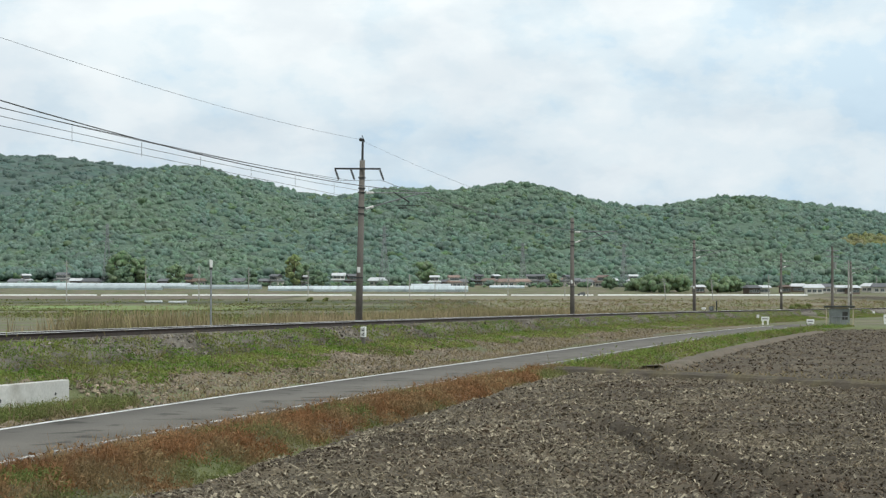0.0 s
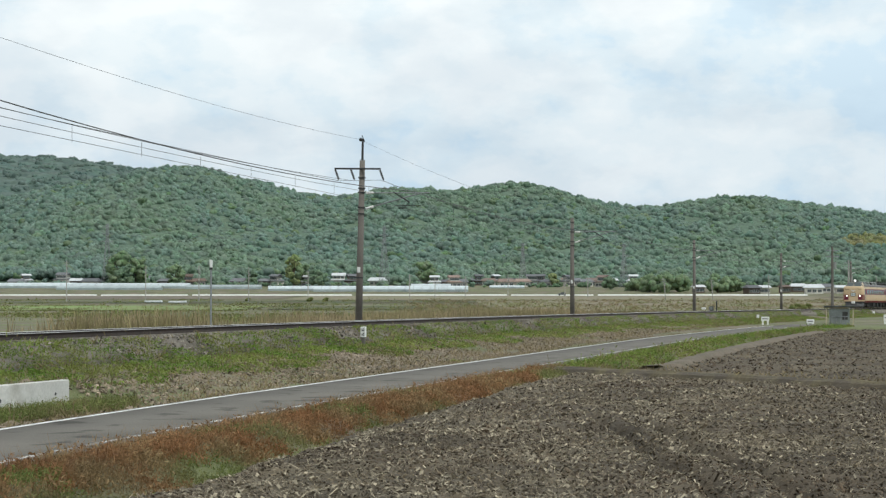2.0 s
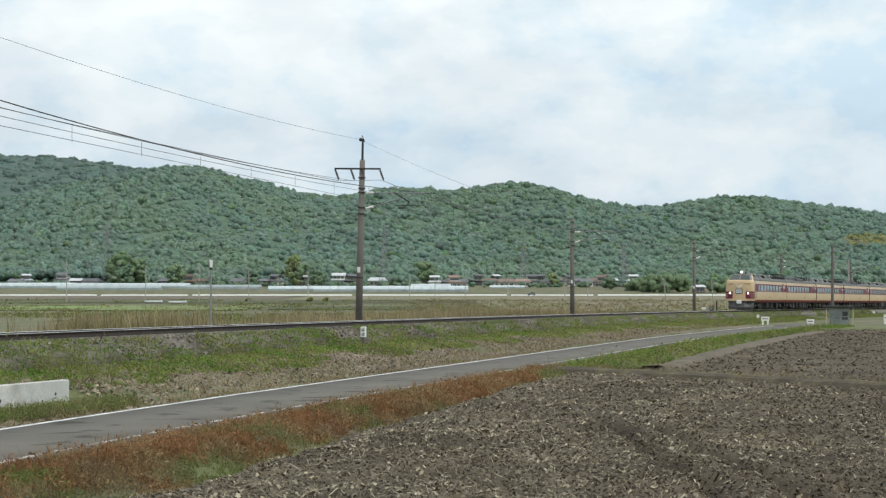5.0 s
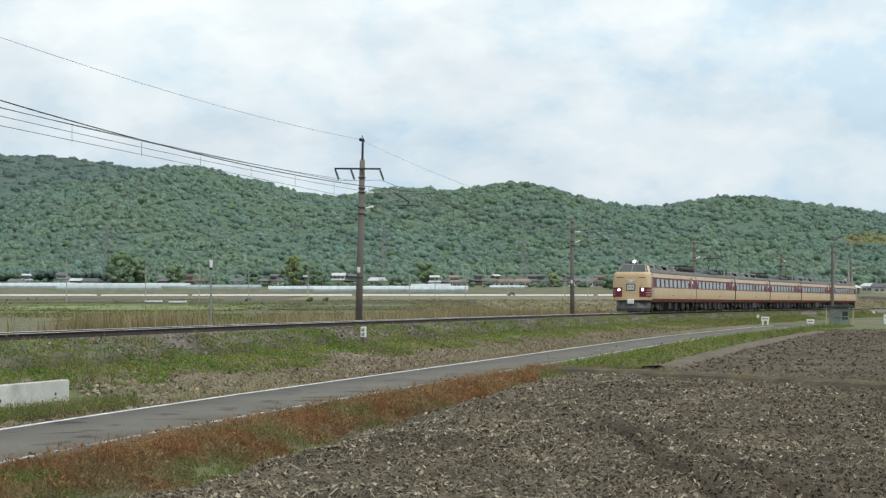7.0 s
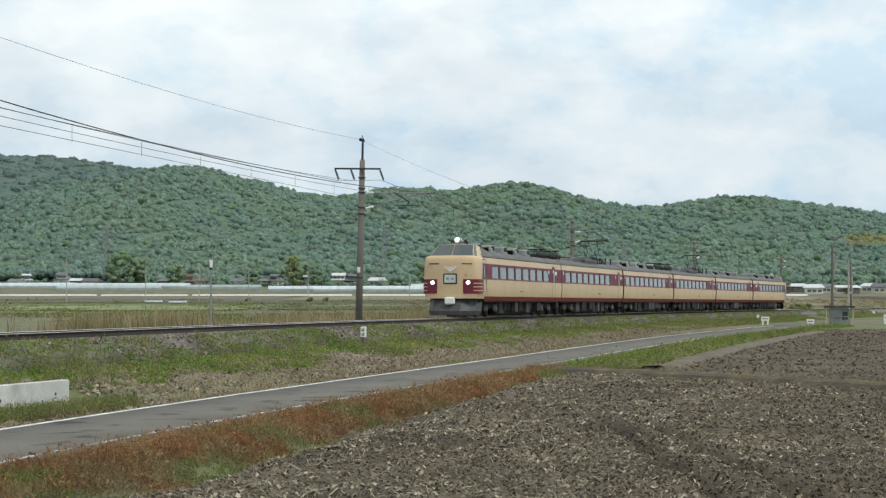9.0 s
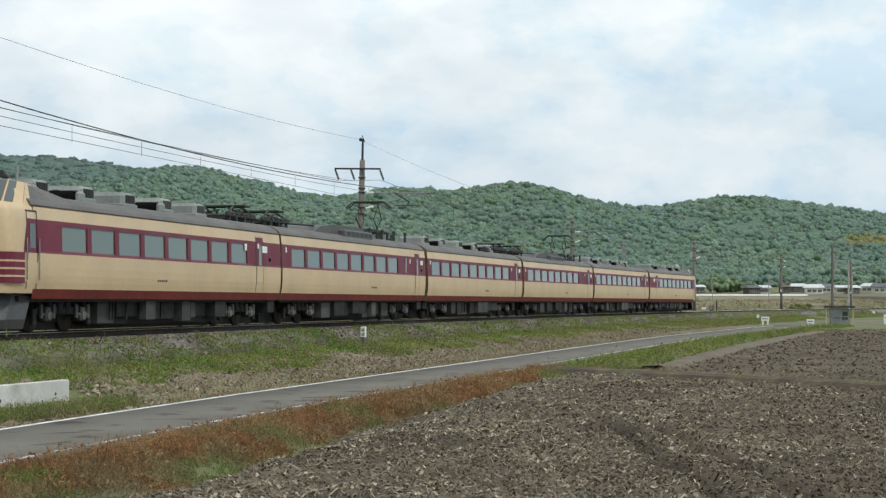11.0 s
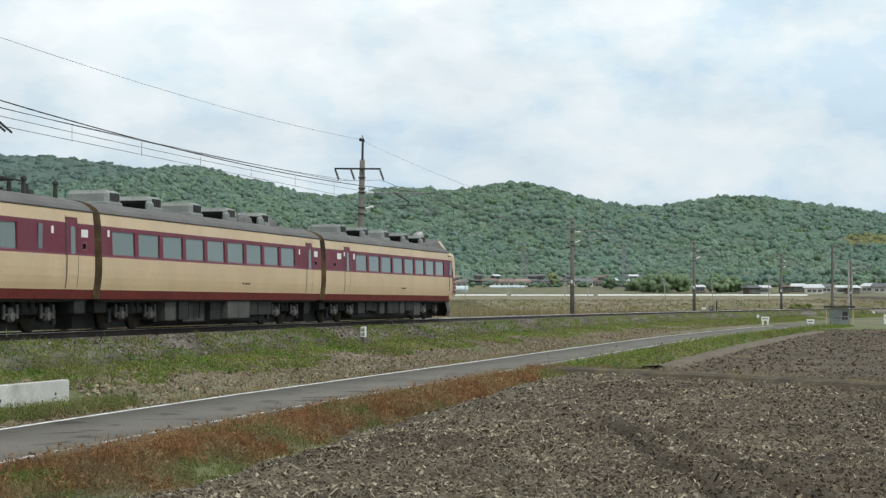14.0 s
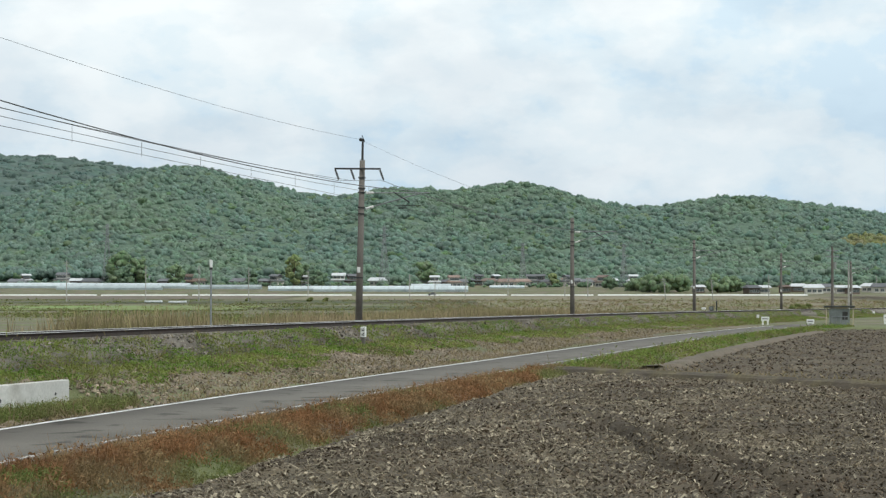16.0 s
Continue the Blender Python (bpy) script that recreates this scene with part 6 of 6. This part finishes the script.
def pylon(bx, y, h):
    x = bx * y
    t = thing("lattice_pylon", "slim grey lattice steel power pylon near the hills", "pylon", "power pylons", at=pose(x, y, ground_at(x, y), 0, 0, 25))
    w0, w1 = h * 0.075, 0.5
    bm = bmesh.new()
    n = 9
    rows = []
    for k in range(n + 1):
        u = k / n
        w = w0 + (w1 - w0) * min(1, u * 1.25)
        rows.append([(w * a, w * b, h * u) for a, b in ((1, 1), (-1, 1), (-1, -1), (1, -1))])
    for p, q in zip(rows[:-1], rows[1:]):
        for i in range(4):
            rod(bm, p[i], q[i], 0.11, 0.11, 4)
            rod(bm, p[i], q[(i + 1) % 4], 0.06, 0.06, 4)
            rod(bm, p[(i + 1) % 4], q[i], 0.06, 0.06, 4)
            rod(bm, q[i], q[(i + 1) % 4], 0.06, 0.06, 4)
    part("tower", bm, M_steel, t)
    for z, w in ((0.72, 3.2), (0.84, 2.8), (0.95, 2.4)):
        bm = bmesh.new()
        rod(bm, (-w, 0, h * z), (w, 0, h * z), 0.10, 0.10, 4)
        rod(bm, (-w, 0, h * z), (0, 0, h * z + 1.2), 0.06, 0.06, 4)
        rod(bm, (w, 0, h * z), (0, 0, h * z + 1.2), 0.06, 0.06, 4)
        part("arm", bm, M_steel, t)


for bx, y, h in ((-0.181, 1000, 34), (-0.0317, 1020, 33), (0.043, 1030, 24), (0.0975, 980, 23)):
    pylon(bx, y, h)

M_tile = mat("grey_roof_tile", (0.13, 0.135, 0.145), 0.6, 0, 0.15, 0.6, 4, 0.3, 5, 0, 0.3)
M_tileb = mat("brown_roof_tile", (0.17, 0.12, 0.095), 0.7, 0, 0.15, 0.6, 4, 0.3, 5, 0, 0.3)
M_plaster = mat("pale_house_plaster", (0.55, 0.53, 0.48), 0.85, 0, 0.1, 0.4, 5, 0.1, 10, 0, 0.3)
M_timber = mat("dark_house_timber", (0.12, 0.09, 0.07), 0.85, 0, 0.15, 0.4, 5, 0.1, 10, 0, 0.3)
M_pale = mat("light_metal_roof", (0.62, 0.64, 0.66), 0.5, 0.1, 0.08, 0.4, 5, 0.1, 10)


def gable(bm, w, d, z0, rise, over=0.6, hip=0.0):
    """A pitched roof slab of real thickness over w x d."""
    a, b = w / 2 + over, d / 2 + over
    lo = [(-a, -b, z0), (a, -b, z0), (a, b, z0), (-a, b, z0)]
    top = [(-a + hip, 0, z0 + rise), (a - hip, 0, z0 + rise)]
    for dz in (0.0, -0.22):
        v = [bm.verts.new((x, y, z + dz)) for x, y, z in lo + top]
        bm.faces.new((v[0], v[1], v[5], v[4])), bm.faces.new((v[2], v[3], v[4], v[5]))
        bm.faces.new((v[1], v[2], v[5])), bm.faces.new((v[3], v[0], v[4]))
    for i in range(4):
        p, q = lo[i], lo[(i + 1) % 4]
        quad(bm, [p, q, (q[0], q[1], q[2] - 0.22), (p[0], p[1], p[2] - 0.22)])
    return bm


def farmhouse(bx, y, w, two, roof_m, wall_m, turn, rise=None, label="farmhouse with tiled roof at the foot of the hills"):
    x = bx * y
    t = thing("farmhouse", label, "house", "houses of the village", at=pose(x, y, ground_at(x, y) - 0.2, 0, 0, turn))
    d, h = w * 0.65, 3.0
    rise = rise or w * 0.2
    bm = bmesh.new()
    box(bm, -w / 2, w / 2, -d / 2, d / 2, -1.0, h)
    part("wall", bm, wall_m, t)
    if two:
        w2, d2 = w * 0.68, d * 0.72
        part("lower_roof", gable(bmesh.new(), w, d, h, 1.1, 0.7, 1.6), roof_m, t)
        bm = bmesh.new()
        box(bm, -w2 / 2, w2 / 2, -d2 / 2, d2 / 2, h, h + 2.6)
        part("upper_wall", bm, wall_m, t)
        part("upper_roof", gable(bmesh.new(), w2, d2, h + 2.6, rise * 0.75, 0.7), roof_m, t)
    else:
        part("roof", gable(bmesh.new(), w, d, h, rise, 0.8, w * 0.14), roof_m, t)
    for z, ww, dd in ((0.8, w, d), (h + 0.9, w * 0.68, d * 0.72)) if two else ((0.8, w, d),):
        for k in (-0.3, 0.0, 0.3):
            wn_ = part("window", box(bmesh.new(), k * ww - 0.85, k * ww + 0.85, -dd / 2 - 0.06, -dd / 2 + 0.02, z, z + 1.3), M_frame, t)
            for sgn in (-0.42, 0.42):
                part("pane", box(bmesh.new(), k * ww + sgn - 0.36, k * ww + sgn + 0.36, -dd / 2 - 0.075, -dd / 2 - 0.05, z + 0.08, z + 1.22), M_cabglass, wn_)


M_tilep = mat("faded_red_roof_tile", (0.27, 0.20, 0.17), 0.75, 0, 0.15, 0.6, 4, 0.3, 5, 0, 0.3)
hr = random.Random(71)
ROW = [(30, 8, 0), (46, 6, 2), (76, 8, 1), (112, 9, 0), (136, 7, 2), (162, 9, 0), (262, 8, 0), (292, 7, 0), (330, 9, 1), (352, 7, 1), (424, 9, 0), (470, 7, 0), (488, 8, 0), (545, 6, 2), (600, 10, 2), (624, 8, 0), (668, 9, 2)]
ROW += [(756 + 15.5 * k + hr.uniform(-5, 5), hr.uniform(5.5, 8.5), hr.choice((0, 0, 0, 1, 3, 3, 2))) for k in range(22)]
ROW += [(1120, 6, 2), (1236, 7, 2), (1330, 9, 0), (1352, 7, 2), (1388, 6, 1), (1412, 9, 2), (1440, 11, 2), (1462, 10, 0), (1488, 7, 2), (1508, 8, 2), (1540, 10, 2), (1560, 12, 0)]
for px, w, kind in ROW:
    yy = hr.uniform(985, 1065) if px < 1200 else hr.uniform(835, 890)
    two = px < 1200 and hr.random() < 0.4
    farmhouse((px - 784) / 3284.0, yy, w * (1.0 if px < 1200 else 0.72), two, (M_tile, M_tileb, M_pale, M_tilep)[kind], M_timber if hr.random() < 0.4 else M_plaster, hr.uniform(-40, 40))

M_film = mat("milky_plastic_film", (0.52, 0.58, 0.60), 0.35, 0, 0.16, 0.3, 2.0, 0.1, 6, 0, 0.08)
M_film2 = mat("dull_plastic_film", (0.33, 0.38, 0.39), 0.45, 0, 0.16, 0.3, 2.0, 0.1, 6, 0, 0.08)


def plastic_house(x0, x1, y, depth, h, film):
    """A long arched tunnel greenhouse lying along x."""
    L = x1 - x0
    t = thing("plastic_greenhouse", "long arched greenhouse of milky white plastic film", "greenhouse", "greenhouses on the plain", at=pose(x0, y, ground_at((x0 + x1) / 2, y) - 0.3))
    bm = bmesh.new()
    arc = [(-depth / 2, 0.0), (-depth / 2, h * 0.5), (-depth * 0.42, h * 0.74), (-depth * 0.22, h * 0.94), (0, h), (depth * 0.22, h * 0.94), (depth * 0.42, h * 0.74), (depth / 2, h * 0.5), (depth / 2, 0.0)]
    for (a, za), (b, zb) in zip(arc[:-1], arc[1:]):
        quad(bm, [(0, a, za), (L, a, za), (L, b, zb), (0, b, zb)])
    for x in (0, L):
        quad(bm, [(x, a, z) for a, z in arc])
    part("film_cover", bm, film, t)
    for k in range(int(L / 4) + 1):
        bm = bmesh.new()
        x = k * 4.0
        for (a, za), (b, zb) in zip(arc[:-1], arc[1:]):
            rod(bm, (x, a * 1.01, za), (x, b * 1.01, zb + 0.03), 0.05, 0.05, 4)
        part("hoop", bm, M_steel, t)
    bm = bmesh.new()
    box(bm, 0, L, -depth / 2 - 0.1, -depth / 2 - 0.03, h * 0.10, h * 0.42)
    part("side_vent", bm, M_film2, t, "rolled dull side film")


for x0, x1, y, dp, h, fm in ((-245, -190, 960, 8, 4.6, M_film), (-190, -130, 955, 8, 4.4, M_film), (-192, -140, 925, 7, 3.4, M_film2), (-130, -92, 940, 8, 3.6, M_film2), (-85, -50, 905, 8, 3.9, M_film), (-62, -18, 890, 8, 4.4, M_film), (-18, 12, 885, 8, 4.6, M_film), (-16, 4, 930, 8, 4.6, M_film), (24, 42, 960, 7, 2.6, M_film)):
    plastic_house(x0, x1, y, dp, h * 0.68, fm)
# long low white tunnels at the near edge of the village fields
for x0, x1 in ((-220, -152), (-150, -112), (-110, -40), (-38, 28), (30, 66), (68, 160)):
    t = thing("low_tunnel", "long low white plastic crop tunnel", "crop tunnel", "low tunnels on the plain", at=pose(x0, 815, ground_at((x0 + x1) / 2, 815) - 0.05))
    bm = bmesh.new()
    arc = [(-0.9, 0), (-0.75, 0.3), (-0.4, 0.47), (0.0, 0.52), (0.4, 0.47), (0.75, 0.3), (0.9, 0)]
    for (a, za), (b, zb) in zip(arc[:-1], arc[1:]):
        quad(bm, [(0, a, za), (x1 - x0, a, za), (x1 - x0, b, zb), (0, b, zb)])
    part("cover", bm, M_white, t)
# white benches of netting in the green field, dark farm machine
for bx, y, w in ((-0.156, 530, 5), (-0.143, 520, 5)):
    t = thing("seedling_cover", "pale sheet-covered seedling bed in a field", "seedling bed", at=pose(bx * y, y, ground_at(bx * y, y) + 0.1))
    part("cover", box(bmesh.new(), -w / 2, w / 2, -1, 1, 0, 0.6, 0.15), M_pale, t)


# village leaf colours are lightened to stand in for haze over the distance
M_tree = canopy("village_tree_leaves", (0.185, 0.275, 0.180), (0.21, 0.295, 0.18), 0.4)
M_tree_l = canopy("haze_lightened_leaves", (0.225, 0.32, 0.185), (0.25, 0.33, 0.18), 0.4)
M_tree_y = canopy("yellow_green_leaves", (0.30, 0.36, 0.17), (0.31, 0.35, 0.175), 0.4)


def village_tree(bx, y, r, hgt, material, seed, label):
    """A broad tree: tapered trunk with limbs, crown of leaf clumps."""
    x = bx * y
    rg = np.random.RandomState(seed)
    t = thing("village_tree", label, "tree", "trees by the village", at=pose(x, y, ground_at(x, y)))
    bm = bmesh.new()
    rod(bm, (0, 0, -0.5), (0.2, 0, hgt * 0.55), r * 0.09, r * 0.05, 8)
    for k in range(5):
        a = k * 1.26
        rod(bm, (0.1, 0, hgt * (0.3 + 0.04 * k)), (math.cos(a) * r * 0.6, math.sin(a) * r * 0.6, hgt * (0.55 + 0.05 * k)), r * 0.035, r * 0.015, 5)
    part("trunk", bm, M_timber, t)
    V, F, n0 = [], [], 0
    for k in range(20):
        a, u = rg.rand() * 6.283, rg.rand()
        wd = r * (0.3 + 0.7 * math.sin(math.pi * (0.12 + 0.8 * u))) * rg.rand() ** 0.5
        v, f = crown(rg, 26)
        V.append(v * r * rg.uniform(0.36, 0.56) + np.array([math.cos(a) * wd, math.sin(a) * wd, hgt * (0.12 + 0.8 * u)]))
        F.append(f + n0)
        n0 += len(v)
    ob = new("crown", raw("crown", np.concatenate(V), np.concatenate(F), material, True))
    ob.parent = t


for i, (px, y, r, hgt, m) in enumerate(((212, 1000, 7, 20, M_tree_l), (222, 985, 5, 12, M_tree), (240, 1005, 6, 15, M_tree_l), (520, 1005, 5, 18, M_tree_y), (560, 1000, 5, 9, M_tree), (535, 1008, 5, 12, M_tree_l), (445, 1010, 4, 9, M_tree), (310, 1010, 5, 11, M_tree_l), (752, 1020, 6, 13, M_tree_l), (980, 1000, 3.5, 7, M_tree_y), (1150, 880, 6, 8, M_tree_l), (1178, 870, 7, 8.5, M_tree_l), (1200, 880, 6, 7.5, M_tree_l), (1270, 870, 5, 8, M_tree_l), (1295, 880, 6, 6, M_tree_l), (1080, 930, 4, 6, M_tree), (1125, 900, 5, 5, M_tree_l))):
    village_tree((px - 784) / 3284.0, y, r, hgt, m, 80 + i, ("yellow-green" if m is M_tree_y else "light green" if m is M_tree_l else "dark green") + " leafy tree beside the village")
for bx, y, r in ((0.190, 330, 1.1), (0.196, 340, 1.0), (-0.0715, 560, 1.0), (-0.063, 565, 0.9), (-0.105, 565, 0.8)):
    village_tree(bx, y, r, 1.3, M_weed, 99, "low green shrub on the plain")


def far_car():
    """A small dark car on the field road across the plain; it drives towards -x."""
    t = thing("car", "small dark car driving along the far field road", "car")
    bm = bmesh.new()
    prof = [(-1.7, 0.35), (-1.7, 0.75), (-1.55, 0.9), (-0.75, 0.95), (-0.35, 1.42), (1.2, 1.45), (1.62, 0.95), (1.7, 0.7), (1.7, 0.35)]
    for sg in (1, -1):
        quad(bm, [(x, sg * 0.74, z) for x, z in prof])
    for (xa, za), (xb, zb) in zip(prof, prof[1:] + prof[:1]):
        quad(bm, [(xa, -0.74, za), (xb, -0.74, zb), (xb, 0.74, zb), (xa, 0.74, za)])
    part("body", bm, M_tile, t, "dark grey painted body")
    for x in (-1.1, 1.1):
        for y in (-0.7, 0.7):
            bm = bmesh.new()
            rod(bm, (x, y - 0.09, 0.29), (x, y + 0.09, 0.29), 0.29, 0.29, 14)
            part("wheel", bm, M_dark, t)
    for sg in (1, -1):
        bm = bmesh.new()
        quad(bm, [(x, sg * 0.75, z) for x, z in ((-0.6, 0.98), (-0.3, 1.34), (1.1, 1.36), (1.4, 0.98))])
        part("side_window", bm, M_cabglass, t)
    bm = bmesh.new()
    box(bm, -1.72, -1.69, -0.6, -0.35, 0.62, 0.76)
    part("headlight", bm, M_white, t)
    return t


field_car = far_car()
# ------------------------------------------------------------------ clouds
def cloud_bank():
    """A far ring of cloud behind the hills; it turns slowly with the wind."""
    a = np.linspace(0, 2 * np.pi, 97)
    e = np.radians(np.linspace(-1.0, 34.0, 12))
    A, E = np.meshgrid(a, e)
    me = grid("cloud_bank", 4700 * np.sin(A) * np.cos(E), 4700 * np.cos(A) * np.cos(E), 4700 * np.sin(E), M_cloud)
    return tagged(new("cloud_bank", me), "bright drifting white clouds with gaps of pale blue sky", "sky", kind="structure")


M_cloud = bpy.data.materials.new("cloudy_sky")
M_cloud.use_nodes = True
cn, cl = M_cloud.node_tree.nodes, M_cloud.node_tree.links
cn.remove(cn["Principled BSDF"])
cco = cn.new("ShaderNodeTexCoord")


def cloud_noise(scale, stretch, detail, off=(0, 0, 0)):
    mp = cn.new("ShaderNodeMapping")
    mp.inputs["Scale"].default_value = (scale / 4700, scale / 4700, scale * stretch / 4700)
    mp.inputs["Location"].default_value = off
    cl.new(cco.outputs["Object"], mp.inputs[0])
    t = cn.new("ShaderNodeTexNoise")
    t.inputs["Scale"].default_value, t.inputs["Detail"].default_value, t.inputs["Roughness"].default_value = 1.0, detail, 0.55
    cl.new(mp.outputs[0], t.inputs["Vector"])
    return t.outputs[0]


def cloud_ramp(v, stops):
    r = cn.new("ShaderNodeValToRGB")
    r.color_ramp.interpolation = "EASE"
    while len(r.color_ramp.elements) < len(stops):
        r.color_ramp.elements.new(0.5)
    for q, (p, c) in zip(r.color_ramp.elements, stops):
        q.position, q.color = p, colour(c)
    cl.new(v, r.inputs[0])
    return r.outputs[0]


grad = cn.new("ShaderNodeSeparateXYZ")
cl.new(cco.outputs["Object"], grad.inputs[0])
gmap = cn.new("ShaderNodeMapRange")
for gi, gv in enumerate((-900.0, 1200.0, 0.09, -0.095)):
    gmap.inputs[gi + 1].default_value = gv
cl.new(grad.outputs[0], gmap.inputs[0])
gadd = cn.new("ShaderNodeMath")
cl.new(gmap.outputs[0], gadd.inputs[0])
cl.new(cloud_noise(15.0, 1.7, 9.0, (5.3, 9.7, 2.4)), gadd.inputs[1])
big = cloud_ramp(gadd.outputs[0], [(0.36, (0.74, 0.85, 0.95)), (0.45, (0.85, 0.91, 0.96)), (0.53, (0.93, 0.955, 0.98)), (0.62, (0.99, 0.99, 1.0))])
shade = cloud_ramp(cloud_noise(9.0, 2.2, 8.0, (8.0, 2.0, 5.0)), [(0.38, (0.88, 0.90, 0.925)), (0.60, (1.0, 1.0, 1.0))])
cm = cn.new("ShaderNodeMix")
cm.data_type, cm.blend_type = "RGBA", "MULTIPLY"
cm.inputs[0].default_value = 1.0
low = cn.new("ShaderNodeMapRange")
for gi, gv in enumerate((330.0, 760.0, 0.0, 1.0)):
    low.inputs[gi + 1].default_value = gv
cl.new(grad.outputs[2], low.inputs[0])
lowc = cloud_ramp(low.outputs[0], [(0.0, (0.83, 0.855, 0.885)), (1.0, (1.0, 1.0, 1.0))])
cm2 = cn.new("ShaderNodeMix")
cm2.data_type, cm2.blend_type = "RGBA", "MULTIPLY"
cm2.inputs[0].default_value = 1.0
cl.new(shade, cm2.inputs[6]), cl.new(lowc, cm2.inputs[7])
cl.new(big, cm.inputs[6]), cl.new(cm2.outputs[2], cm.inputs[7])
ce = cn.new("ShaderNodeEmission")
ce.inputs[1].default_value = 1.02
cl.new(cm.outputs[2], ce.inputs[0])
cl.new(ce.outputs[0], cn["Material Output"].inputs[0])
clouds = cloud_bank()

# ------------------------------------------------------------------ what moves
def car_pose(s_mid):
    """Pose of a coach whose middle stands at s on the line; it runs towards lower s."""
    a, b = track(s_mid - 6.8), track(s_mid + 6.8)
    d = a - b
    yaw = math.degrees(math.atan2(d[1], d[0]))
    pitch = -math.degrees(math.atan2(d[2], math.hypot(d[0], d[1])))
    m = (a + b) / 2
    return pose(m[0], m[1], m[2], 0, pitch, yaw)


def joint_s(t):
    """Where the middle joint of the train stands."""
    u = t - 10.0
    return 28.72 - 25.70 * u + 0.008 * u * u


def motions():
    times = [0.5 * k for k in range(33)]
    mids = ((front_car, -2.5 * 20.5 + 0.28), (car_two, -1.5 * 20.5), (car_three, -0.5 * 20.5), (car_four, 0.5 * 20.5), (car_five, 1.5 * 20.5))
    for car, off in mids:
        walk(car, [(t, car_pose(joint_s(t) + off)) for t in times])
    turn = pose(0, 0, 0, 0, 0, 180)
    walk(rear_car, [(t, car_pose(joint_s(t) + 2.5 * 20.5 + 0.12) @ turn) for t in times])
    rows = []
    for t, bx in ((0.0, 0.0746), (3.5, 0.0560), (7.0, 0.0368), (14.5, 0.0021), (16.0, -0.0058)):
        x = bx * 808.0
        rows.append((t, pose(x, 808.0, float(plain_z(808.0)) + 0.02)))
    walk(field_car, rows)
    walk(clouds, [(0.0, pose(0, 0, 0)), (8.0, pose(0, 0, 0, 0, 0, 0.19)), (16.0, pose(0, 0, 0, 0, 0, 0.38))])


motions()
